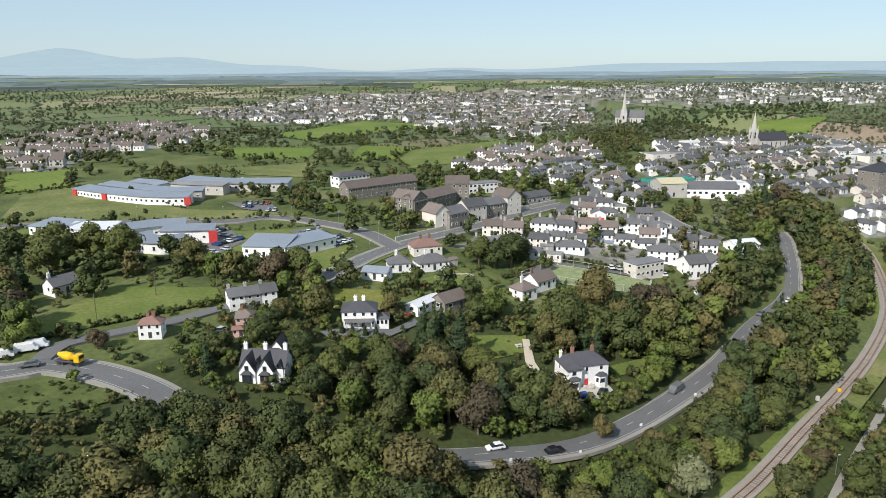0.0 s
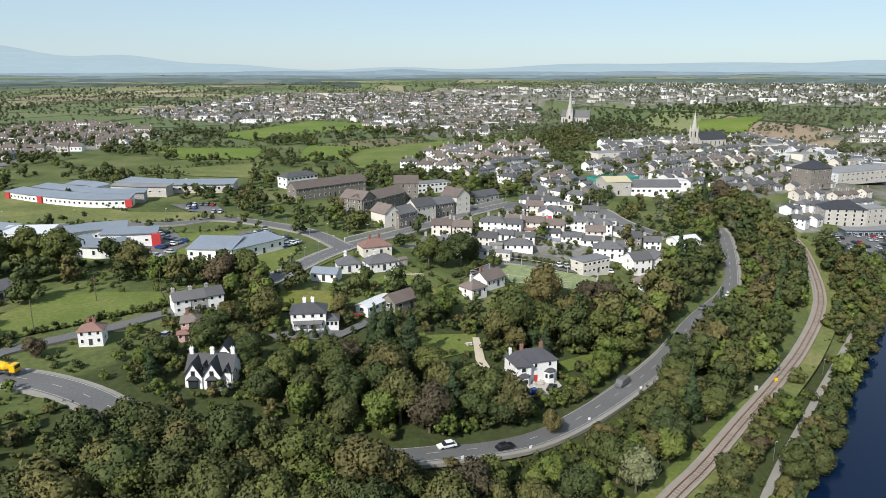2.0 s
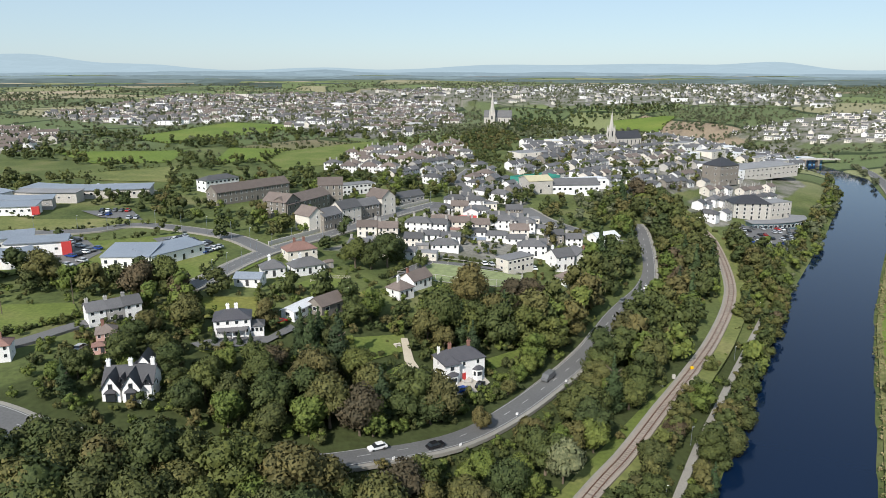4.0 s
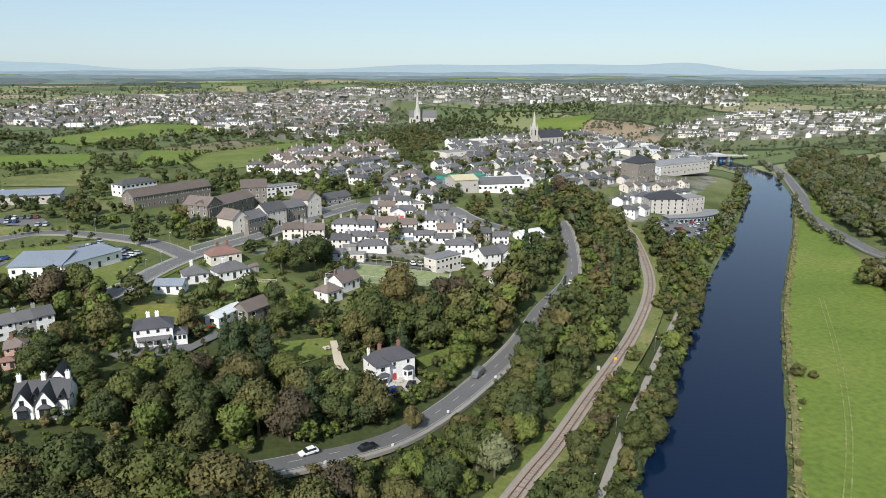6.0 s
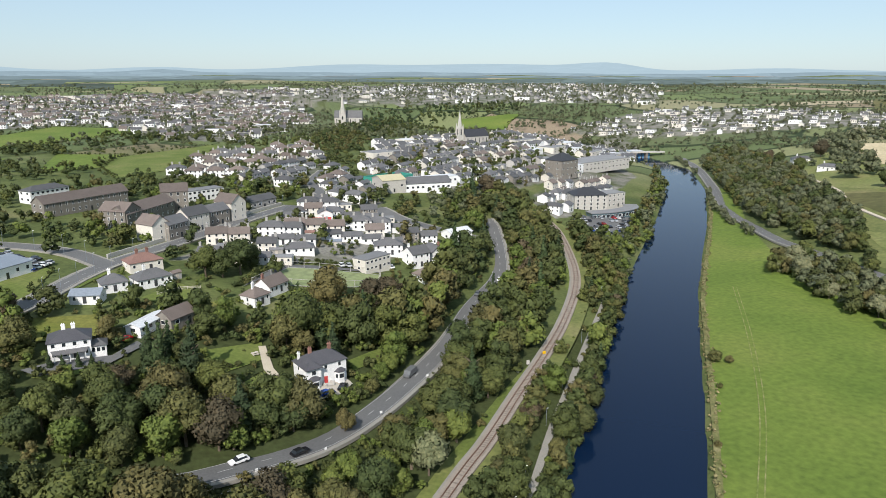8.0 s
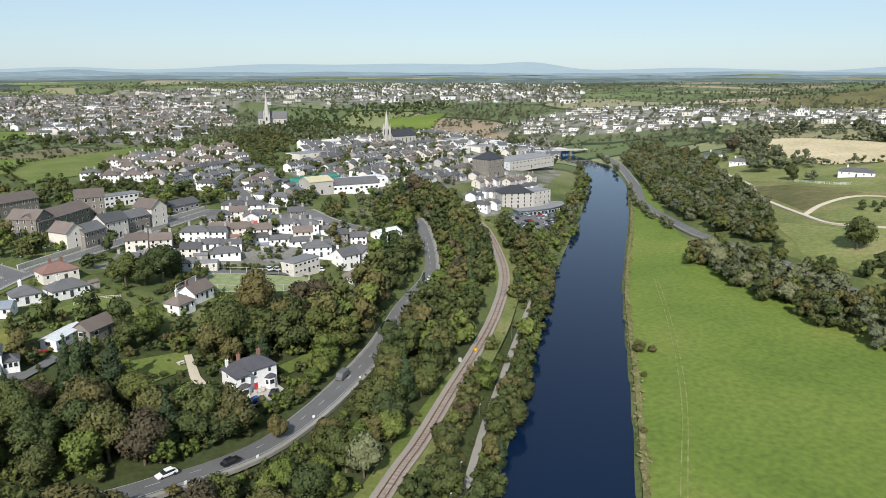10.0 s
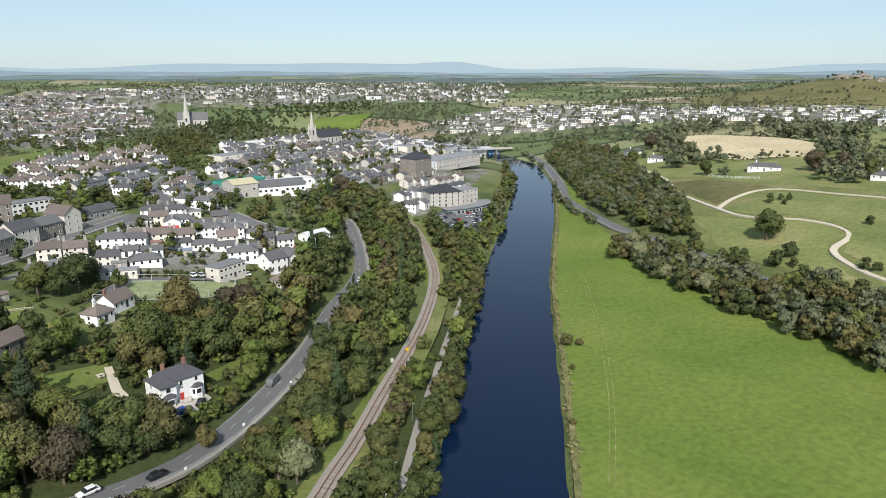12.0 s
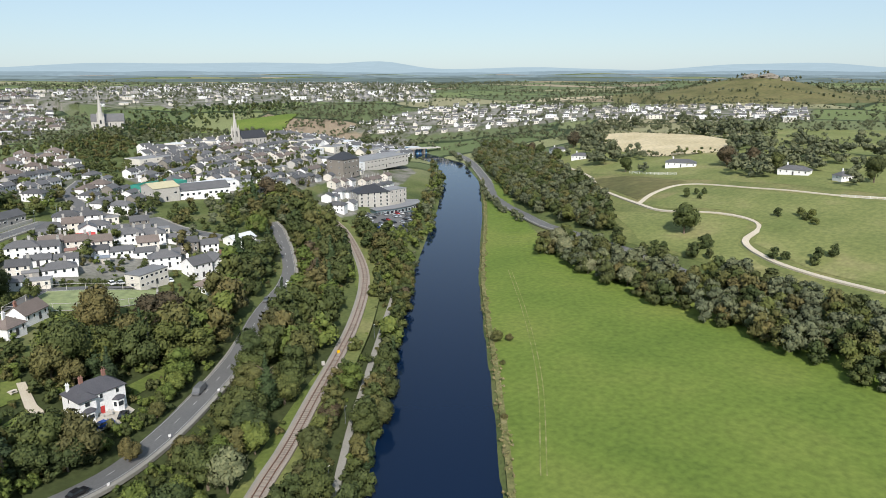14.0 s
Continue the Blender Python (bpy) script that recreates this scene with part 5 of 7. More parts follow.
curved_wing("leisure_centre", "long rear wing under a rising zinc roof", "leisure centre", [(-120.0, 263.0), (-113.0, 268.0), (-103.0, 271.0)], 7, 4.6, 1.4, "white", "metal_roof", (1.2, 1.0), 5.0)
block("clinic", "white clinic with pale blue-grey folded zinc roof", "clinic", 16, 13, 3.8, "white", "metal_roof", -63.5, 248.0, -8, "mono", 1.8, 5, 1, (1.2, 1.4))
block("clinic", "white clinic wing with pale blue-grey zinc roof", "clinic", 22, 10, 3.8, "white", "metal_roof", -52.0, 252.5, 48, "mono", 1.4, 6, 1, (1.2, 1.4))
block("health_centre", "low white health centre with grey folded roof", "clinic", 18, 12, 3.6, "white", "metal_roof", -155.5, 275.0, -20, "mono", 1.2, 6, 1, (1.3, 1.2))
block("health_centre", "low white health centre with grey folded roof", "clinic", 18, 10, 3.6, "white", "pale_roof", -139.5, 271.0, 1, "mono", 1.2, 6, 1, (1.3, 1.2))

# -- the riverside hotel and the halls --
hz = float(height(252, 366)) + .2
block("hotel", "four-storey cream hotel with dark slate roof above the river", "hotel", 22, 15, 9.6, "pale_stone", "dark_slate", 257.5, 377.0, -13, "hip", 4.2, 5, 4, (1.3, 1.6), z=hz)
block("hotel_wing", "white hotel wing with flat roofs", "hotel", 16, 12, 9.0, "pale_stone", "flat_roof", 276.5, 379.0, 10, "flat", 0, 4, 3, (1.3, 1.4), z=hz)
curved_wing("hotel_lounge", "curved glass-fronted teal lounge beside the hotel", "hotel", [(244.0, 351.0), (258.0, 349.5), (272.0, 351.5), (283.0, 357.5), (288.0, 366.0)], 8, 4.2, .1, "teal_panel", "flat_roof", (2.2, 2.0), 3.0)
block("castle_block", "square old stone block with dark hipped roof", "building", 20, 16, 13, "stone", "dark_slate", 290.0, 462.0, 20, "hip", 5, 4, 3)
block("shopping_centre", "long pale flat-roofed shopping centre near the bridge", "shop", 74, 26, 8, "pale_stone", "flat_roof", 352.0, 512.0, 19, "flat", 0, 14, 2, (2.0, 1.2))
block("shop", "blue and white flat-roofed shop beside the bridge", "shop", 30, 14, 7, "blue_panel", "pale_roof", 515.0, 660.0, -99, "flat", 0, 6, 2, (2.2, 1.4))
block("workshop", "low workshop with a red sheet roof", "workshop", 10, 6, 2.6, "cream", "red_panel", 66.0, 304.0, -12, "gable", 1.0, 3)
block("school_hall", "long grey-roofed hall with white walls", "hall", 28, 14, 5.0, "white", "slate", 146.5, 382.0, -4, "gable", 3.0, 9, 1, (1.6, 1.4))
block("gymnasium", "gymnasium with a shallow tan sheet roof", "hall", 14.5, 15, 7.0, "pale_stone", "tan_roof", 124.0, 381.5, 7, "gable", 2.2, 3, 1, (1.6, 1.2))
block("annex", "long pale flat-roofed annex behind the hall", "hall", 30, 9, 5.0, "white", "pale_roof", 158.0, 398.0, 8, "flat", 0, 9, 1, (1.6, 1.4))
nets = thing("ball_court", "green netted ball court behind the gymnasium", "ball court", at=pose(131, 404, float(height(131, 404)), 0, 0, 24))
for k, (x, y, L, a) in enumerate(((0, -7, 28, 0), (0, 7, 28, 0), (-14, 0, 14, 90), (14, 0, 14, 90))):
    place(part("net", box_mesh("net", (L, .15, 5.0), "green_panel"), nets), x, y, .3, a)
for x in (-14, 0, 14):
    for y in (-7, 7):
        place(part("post", box_mesh("post", (.2, .2, 6), "dark_metal"), nets), x, y, 0)

# -- houses on the far hill --
for x, y, L, W, ang, lab in ((521, 443, 16, 8, -27, "white hillside bungalow with grey roof"), (487, 388, 15, 8, -60, "white hillside bungalow with dark roof"), (457, 272, 21, 10, -60, "large white house with terrace and white railings"), (449, 188, 18, 9, -80, "white hillside house with grey roof"), (440, 155, 12, 7, -26, "white bungalow behind a pale wall")):
    house("bungalow", lab, "house", L, W, 3.2, 2.2, "hip", "white", "slate", x, y, ang, 1, 5, 1, "white")

# -- the two churches --
def church(name, label, x, y, ang, tower_w, tower_h, spire_h, nave, stone, tile):
    z = float(height(x, y))
    root = thing(name, label, "church", at=pose(x, y, z, 0, 0, ang))
    bm = bmesh.new()
    add_box(bm, -tower_w / 2, tower_w / 2, -tower_w / 2, tower_w / 2, -2, tower_h, .1)
    for sx in (-1, 1):
        for sy in (-1, 1):
            add_box(bm, sx * tower_w / 2 - .6, sx * tower_w / 2 + .6, sy * tower_w / 2 - .6, sy * tower_w / 2 + .6, -2, tower_h * .93, .1)
    part("tower", bm_mesh("tower", bm, stone), root)
    bm = bmesh.new()
    tube(bm, (0, 0, tower_h), (0, 0, tower_h + spire_h), tower_w * .5, .08, 8)
    tube(bm, (0, 0, tower_h + spire_h), (0, 0, tower_h + spire_h + 1.6), .08, .06, 4)
    part("spire", bm_mesh("spire", bm, stone), root)
    for sx in (-1, 1):
        for sy in (-1, 1):
            bm = bmesh.new()
            tube(bm, (0, 0, tower_h * .93), (0, 0, tower_h + spire_h * .22), .75, .05, 6)
            place(part("pinnacle", bm_mesh("pinnacle", bm, stone), root), sx * tower_w / 2, sy * tower_w / 2)
    for s in range(4):
        place(part("belfry_window", window_mesh(tower_w * .3, tower_h * .3, stone), root), 0, 0, 0).matrix_local = Matrix.Rotation(radians(90 * s), 4, "Z") @ Matrix.Translation((0, -tower_w / 2 - .12, tower_h * .72))
    L, W, h, rh, cx, cy = nave
    place(part("nave", wall_mesh(L, W, h, rh, "gable", stone, 3), root), cx, cy)
    place(part("nave_roof", roof_mesh(L, W, h, rh, "gable", tile), root), cx, cy)
    for k in range(6):
        place(part("window", window_mesh(1.1, h * .6, stone), root), cx - L / 2 + L * (k + .5) / 6, cy - W / 2 - .01, h * .5)
    KEEP.append((x + cx, y + cy, L * .6))
    return root


church("cathedral", "grey stone cathedral with tall pointed spire", 217.5, 853, -20, 6.4, 14, 30, (34, 15, 10, 8, 6, 14), "pale_stone", "slate")
church("church", "pale stone church with slender pointed spire and slate nave", 262.5, 596, 11, 4.4, 17, 15, (26, 13, 8, 6, 17, 2), "pale_stone", "dark_slate")

# -- bridge over the river --
br = thing("bridge", "low grey stone road bridge across the river", "bridge", kind="structure")
bl = np.array([(470, 650), (490, 648), (510, 645), (535, 641)], float)
part("deck", ribbon("deck", bl, 4.5, -4.5, "pale_stone", 0, 1.2, np.full(4, 7.0)), br)
for k in range(3):
    place(part("pier", box_mesh("pier", (2, 9, 9), "stone", .2), br), 485 + 14 * k, 648.5 - 2.2 * k, -3, -8)

# -- the town: rows of houses in quarters --
TYPES = [
    (7.2, 6.6, 4.1, 1.7, "gable", "white", "slate", 2, 3, 1, "terraced house with white walls and slate roof"),
    (7.2, 6.6, 4.1, 1.7, "gable", "cream", "slate", 2, 3, 1, "cream terraced house with slate roof"),
    (7.2, 6.6, 4.1, 1.7, "gable", "grey_render", "slate", 2, 3, 1, "grey rendered terraced house with slate roof"),
    (10.5, 7.4, 4.3, 2.1, "hip", "white", "brown_tile", 2, 4, 1, "semi-detached house with brown hipped roof"),
    (10.5, 7.4, 4.3, 2.1, "hip", "cream", "brown_tile", 2, 4, 1, "cream house with brown tiled hipped roof"),
    (11.0, 6.8, 2.6, 1.8, "hip", "white", "slate", 1, 4, 1, "white bungalow with grey slate roof"),
    (8.0, 6.8, 4.2, 2.0, "gable", "cream", "brown_tile", 2, 3, 2, "cream house with brown tiled roof"),
    (7.0, 4.5, 2.6, .0, "flat", "cream", "flat_roof", 1, 3, 0, "cream flat-roofed yard building behind houses"),
    (11.5, 7.0, 4.2, 1.9, "hip", "white", "slate", 2, 4, 2, "white two-storey house with slate hipped roof"),
    (8.5, 5.6, 2.5, 1.3, "gable", "white", "slate", 1, 3, 0, "low slate-roofed white outbuilding behind the terrace"),
    (7.6, 6.4, 4.2, 1.8, "gable", "stone", "slate", 2, 3, 1, "brown stone house with slate roof"),
]
TEMPLATE = {}


def town_house(kind, x, y, ang, group):
    L, W, h, rh, roof, wall, tile, st, cols, chn, label = TYPES[kind]
    z = float(np.min(height(np.array([x, x + 3, x - 3]), np.array([y, y + 3, y - 3])))) + .2
    if kind not in TEMPLATE:
        TEMPLATE[kind] = house("house" if rh else "outbuilding", label, "house" if rh else "outbuilding", L, W, h, rh, roof, wall, tile, x, y, ang, st, cols, chn, "grey_render", group, "dark_metal", True, 1 if chn == 2 else 0)
    else:
        ob = copy_thing(TEMPLATE[kind], pose(x, y, z, 0, 0, ang))
        ob["group"] = group
        KEEP.append((x, y, L * .55))


def rows_of(poly, ang, row, gap, skip=.08):
    """Places along parallel rows within an outline, clear of the roads: x, y, turn and the number of the run."""
    c, s = math.cos(radians(ang)), math.sin(radians(ang))
    P_ = np.array(poly)
    U, V = P_[:, 0] * c + P_[:, 1] * s, -P_[:, 0] * s + P_[:, 1] * c
    out, run = [], 0
    v = V.min() + row * .4
    k = 0
    while v < V.max():
        u = U.min() + random.uniform(2, 9)
        while u < U.max():
            left = random.randint(1, 5)
            off, turn = random.uniform(-.16, .16) * row, random.choice((0, 0, 0, 0, 6, -6, 6, -6, 90))
            if turn == 90:
                left = 1
            run += 1
            while left > 0 and u < U.max():
                bend = 2.2 * math.sin(u * .035 + k)
                x, y = u * c - (v + bend) * s, u * s + (v + bend) * c
                if random.random() > skip and inside(poly, np.array([x]), np.array([y]))[0]:
                    out.append((x + off * s, y - off * c, ang + turn + (180 if k % 2 else 0) + random.uniform(-3, 3), run))
                u += gap
                left -= 1
            u += random.uniform(3, 10)
        v += row * random.uniform(.9, 1.1)
        k += 1
    return out


ROAD_CLEAR = [(spline(p, 6), w) for p, w in ((ROAD, 10), (STREET, 9.5), (HOSPITAL_ROAD, 8), (TOWN_ROAD, 8), (ESTATE_ROAD, 9), (RAIL, 9))]


def build_quarter(poly, ang, row, gap, mix, group, limit):
    n = 0
    for x, y, a, run in rows_of(poly, ang, row, gap):
        if n >= limit:
            break
        if any(abs(float(side_of(l_, np.array([x]), np.array([y]))[0])) < w for l_, w in ROAD_CLEAR):
            continue
        if any(math.hypot(x - kx, y - ky) < kr + 3.2 for kx, ky, kr in STATIC_KEEP):
            continue
        town_house(random.Random(run * 7 + len(group)).choice(mix) if random.random() < .6 else random.choice(mix), x, y, a, group)
        n += 1
    return n


STATIC_KEEP = list(KEEP)
KEEP += [(508, 430, 10), (474, 376, 10), (442, 262, 12), (436, 182, 10), (42, 161, 7.5), (46, 167, 5), (36, 157, 7), (14, 170, 7), (17, 157, 5.5), (25, 172, 3.5), (-24, 172, 5)]
for kx, ky, kr in STATIC_KEEP:
    d = math.hypot(kx, ky)
    if d < 245:  # open gardens on the valley side of the nearer houses
        KEEP.append((kx - kx / d * (kr + 5.5), ky - ky / d * (kr + 5.5), kr * .85))
random.seed(11)
build_quarter(QUARTER_SOUTH, -12, 10.6, 8.6, [0, 1, 2, 5, 8, 8, 6, 7, 9, 9, 10], "houses of the old quarter", 150)
build_quarter(QUARTER_NORTH, 42, 14.5, 10, [0, 5, 8, 1, 2, 9, 3, 10], "houses north of the street", 80)
build_quarter(QUARTER_STATION, 40, 18, 10, [0, 6, 8, 9], "houses by the railway", 18)
build_quarter(QUARTER_RIVER, 30, 17, 11, [0, 8, 7, 6, 8], "houses by the hotel", 40)
build_quarter(QUARTER_TERRACE, -12, 19, 13, [3, 4, 3, 8, 5, 3], "brown-roofed houses", 90)
build_quarter(QUARTER_MILL, 35, 16, 9.6, [0, 1, 2, 8, 6, 9, 7, 10], "houses round the halls", 120)


def stuff_town(name, label, places, walls, tiles, seed, size=1.0, flat=.1):
    """Far streets joined into one object: shells, pitched roofs, stacks and windows."""
    g = random.Random(seed)
    mats = walls + tiles + ["glass", "flat_roof", "pale_roof"]
    v, f, ix = [], [], []
    nw, nt = len(walls), len(tiles)
    for x, y, a, run in places:
        L, W, h = g.uniform(7, 10.5) * size, g.uniform(6.5, 8) * size, g.choice((2.8, 3.8, 4.4, 4.8)) * size
        rh = g.uniform(1.8, 2.6) * size
        is_flat = g.random() < flat
        if is_flat:
            L, W, h, rh = L * g.uniform(1.5, 3), W * g.uniform(1.3, 2.2), h * 1.2, .3
        z = float(height(x, y))
        c, s = math.cos(radians(a)), math.sin(radians(a))
        wi, ti = (run * 5 + g.randint(0, 1)) % nw, nw + (run * 3) % nt
        o = len(v)
        pts = [(-L / 2, -W / 2, -2), (L / 2, -W / 2, -2), (L / 2, W / 2, -2), (-L / 2, W / 2, -2), (-L / 2, -W / 2, h), (L / 2, -W / 2, h), (L / 2, W / 2, h), (-L / 2, W / 2, h), (-L / 2, 0, h + rh), (L / 2, 0, h + rh)]
        fc = [((0, 1, 5, 4), wi), ((2, 3, 7, 6), wi)]
        if is_flat:
            fc += [((1, 2, 6, 5), wi), ((3, 0, 4, 7), wi), ((4, 5, 6, 7), nw + nt + g.choice((1, 1, 2)))]
        else:
            fc += [((1, 2, 6, 9, 5), wi), ((3, 0, 4, 8, 7), wi)]
            m = len(pts)
            e = .3
            pts += [(-L / 2 - e, -W / 2 - e, h - .15), (L / 2 + e, -W / 2 - e, h - .15), (L / 2 + e, 0, h + rh + .18), (-L / 2 - e, 0, h + rh + .18), (L / 2 + e, W / 2 + e, h - .15), (-L / 2 - e, W / 2 + e, h - .15)]
            fc += [((m, m + 1, m + 2, m + 3), ti), ((m + 3, m + 2, m + 4, m + 5), ti)]
            m = len(pts)
            cx = L / 2 - .6
            pts += [(cx - .4, -.3, h + rh - .4), (cx + .4, -.3, h + rh - .4), (cx + .4, .3, h + rh - .4), (cx - .4, .3, h + rh - .4), (cx - .4, -.3, h + rh + 1.3), (cx + .4, -.3, h + rh + 1.3), (cx + .4, .3, h + rh + 1.3), (cx - .4, .3, h + rh + 1.3)]
            fc += [((m, m + 1, m + 5, m + 4), wi), ((m + 1, m + 2, m + 6, m + 5), wi), ((m + 2, m + 3, m + 7, m + 6), wi), ((m + 3, m, m + 4, m + 7), wi), ((m + 4, m + 5, m + 6, m + 7), ti)]
        rows_ = 2 if h > 4 else 1
        for st in range(rows_):
            for k in range(3):
                wx, wz = -L / 2 + L * (k + .5) / 3, h * (st + .52) / rows_
                m = len(pts)
                for sg in (-1, 1):
                    pts += [(wx - .5, sg * (W / 2 + .04), wz - .6), (wx + .5, sg * (W / 2 + .04), wz - .6), (wx + .5, sg * (W / 2 + .04), wz + .6), (wx - .5, sg * (W / 2 + .04), wz + .6)]
                fc += [((m, m + 1, m + 2, m + 3), nw + nt), ((m + 7, m + 6, m + 5, m + 4), nw + nt)]
        v += [(x + p * c - q * s, y + p * s + q * c, z + r) for p, q, r in pts]
        for q, m in fc:
            f.append(tuple(o + i for i in q))
            ix.append(m)
    tagged(new(name, mesh_of(name, v, f, mats, ix)), label, "houses", kind="stuff")


random.seed(5)
ok_far = lambda ps: [p for p in ps if all(math.hypot(p[0] - kx, p[1] - ky) > kr + 4 for kx, ky, kr in STATIC_KEEP) and side_of(RIVER, np.array([p[0]]), np.array([p[1]]))[0] > 24 and not any(inside(q, np.array([p[0]]), np.array([p[1]]))[0] for q in (QUARTER_MILL, QUARTER_STATION, QUARTER_NORTH))]
stuff_town("town_centre", "crowded slate-roofed town centre with white shops", ok_far(rows_of(CENTRE, 28, 14.5, 10.5, .06)), ["white", "cream", "grey_render", "white", "pale_stone"], ["slate", "slate", "brown_tile"], 1, 1.12, .26)
stuff_town("housing_estate", "rows of estate houses with brown roofs", rows_of(ESTATE_WEST, 8, 23, 10, .12), ["white", "cream", "pale_stone"], ["brown_tile", "slate", "brown_tile"], 2, 1.0, 0)
stuff_town("housing_estate", "spread of estate houses with brown and grey roofs", rows_of(ESTATE_NORTH, -6, 30, 12, .3), ["cream", "white", "grey_render"], ["brown_tile", "slate"], 3, 1.0, .05)
far_ok = [p for p in rows_of(TOWN_EAST, -55, 24, 11, .4)]
stuff_town("hillside_streets", "white houses along the streets of the far bank", far_ok, ["white", "cream", "pale_stone", "white", "grey_render"], ["slate", "slate", "pale_roof"], 4, .78, .12)
stuff_town("far_suburbs", "distant suburbs of white houses among trees", rows_of(TOWN_FAR, 15, 62, 22, .5), ["cream", "white", "grey_render"], ["slate", "brown_tile", "flat_roof"], 6, 1.0, .12)

# ---- planting ----
PITCH_GARDENS = [(12, 200), (30, 196), (60, 200), (92, 228), (92, 240), (20, 236)]
WOOD_NEAR = [(-150, 60), (-60, 40), (20, 60), (110, 140), (200, 240), (215, 330), (200, 380), (170, 380), (140, 300), (90, 240), (95, 270), (60, 225), (30, 222), (0, 215), (-30, 215), (-60, 235), (-110, 245), (-150, 250), (-190, 240)]
X, Y = scatter(WOOD_NEAR, 7.8)
u_t = side_of(RIVER, X, Y)
ok = free(X, Y, 1.1)
ok &= np.hypot(X, Y - 0) > 55
ok &= ~inside(GARDEN_WEST, X, Y)
ok &= ~inside(PITCH_GARDENS, X, Y)
for lawn in (LAWN_UPPER, LAWN_LOWER, LAWN_EAST, LAWN_G, DRIVE_H, DRIVE_G, LAWN_COTTAGE, LAWN_COTTAGE_EAST, FORECOURT):  # open ground on the sunny side of the lawns
    for dx, dy in ((0, 4), (0, 8), (3.5, 0), (-3.5, 0)):
        ok &= ~inside(lawn, X + dx, Y + dy)
ok &= ~((X < -54) & (np.hypot(X, Y) > 121) & (Y < 147))
road_side = side_of(spline(ROAD, 5), X, Y)
ok &= ~((road_side < 0) & (road_side > -10.5) & (X > -14) & (X < 75))
# thin out the gardens higher up the slope
ok &= (u_t < 95) | (Y < 165) | (rng.uniform(size=len(X)) < np.where(Y > 190, .42, .6))
ok &= (X > -60) | (Y < 150) | (rng.uniform(size=len(X)) < .45)
X, Y, u_t = X[ok], Y[ok], u_t[ok]
order = np.argsort(np.hypot(X, Y))
planted = 0
rest = {"leaf": [], "leaf_autumn": [], "leaf_bright": [], "needles": [], "leaf_grey": [], "leaf_copper": []}
for k in order:
    roll = rng.uniform()
    mat = "leaf" if roll < .50 else "leaf_autumn" if roll < .71 else "leaf_bright" if roll < .86 else "needles" if roll < .93 else "leaf_copper" if roll < .955 else "leaf"
    s = rng.uniform(.75, 1.18)
    if X[k] < -58 and Y[k] > 104:
        s *= .78
    elif Y[k] < 134 and X[k] < 0:
        s *= 1.22
    elif u_t[k] < 34:
        s *= .72
    elif u_t[k] < 62:
        s *= .9
    elif u_t[k] > 110:
        s *= .72
    if planted < 225:
        plant(mat, X[k], Y[k], s, rng.uniform(.85, 1.1))
        planted += 1
    else:
        rest[mat].append((X[k], Y[k], s * 1.35, np.hypot(X[k], Y[k]) < 205))
for mat, pts in rest.items():
    if pts:
        p = np.array(pts)
        for lvl, sel in ((-1, p[:, 3] > .5), (0, p[:, 3] < .5)):
            stuff_trees("woodland", "dense mixed wood on the slope", mat, p[sel, 0], p[sel, 1], p[sel, 2], lvl, "cone" if mat == "needles" else "round")

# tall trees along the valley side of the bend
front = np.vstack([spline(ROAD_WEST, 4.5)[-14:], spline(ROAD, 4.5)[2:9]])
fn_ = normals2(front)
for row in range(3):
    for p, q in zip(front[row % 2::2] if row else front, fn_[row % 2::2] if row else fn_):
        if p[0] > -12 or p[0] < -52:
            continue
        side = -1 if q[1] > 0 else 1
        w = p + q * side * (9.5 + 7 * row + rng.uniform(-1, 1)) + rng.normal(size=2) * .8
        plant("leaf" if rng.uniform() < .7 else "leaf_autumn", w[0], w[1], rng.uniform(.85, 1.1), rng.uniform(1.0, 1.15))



# bushes under and between the trees, along the railway and the river
def undergrowth(poly, spacing, lo, hi, mats, lvl=1, keep=1.0, name="undergrowth", label="tangled bushes and brambles", margin=-1.0):
    x, y = scatter(poly, spacing)
    k = free(x, y, margin) & (rng.uniform(size=len(x)) < keep)
    x, y = x[k], y[k]
    which = rng.integers(len(mats), size=len(x))
    for i, mat in enumerate(mats):
        s = which == i
        stuff_trees(name, label, mat, x[s], y[s], rng.uniform(lo, hi, s.sum()), lvl)


undergrowth(WOOD_NEAR, 5.5, .22, .45, ["leaf", "leaf", "leaf_bright", "leaf_autumn"], 1, .75)
# shrubs and saplings that fill the wood's gaps and the garden edges
x, y = scatter([(-62, 118), (-20, 118), (60, 160), (95, 215), (70, 222), (40, 200), (0, 215), (-62, 200)], 4.2)
k = np.ones(len(x), bool)
for line, w in ROADS:
    k &= np.abs(side_of(line, x, y)) > w - .4
for p in CLEAR:
    k &= ~inside(p, x, y)
for kx, ky, kr in STATIC_KEEP:
    k &= np.hypot(x - kx, y - ky) > kr + .6
x, y = x[k], y[k]
for j, mat in enumerate(("leaf", "leaf_autumn", "leaf_bright", "leaf")):
    stuff_trees("wood_shrubs", "shrubs and saplings at the wood's edge", mat, x[j::4], y[j::4], rng.uniform(.22, .5, len(x[j::4])), 1)
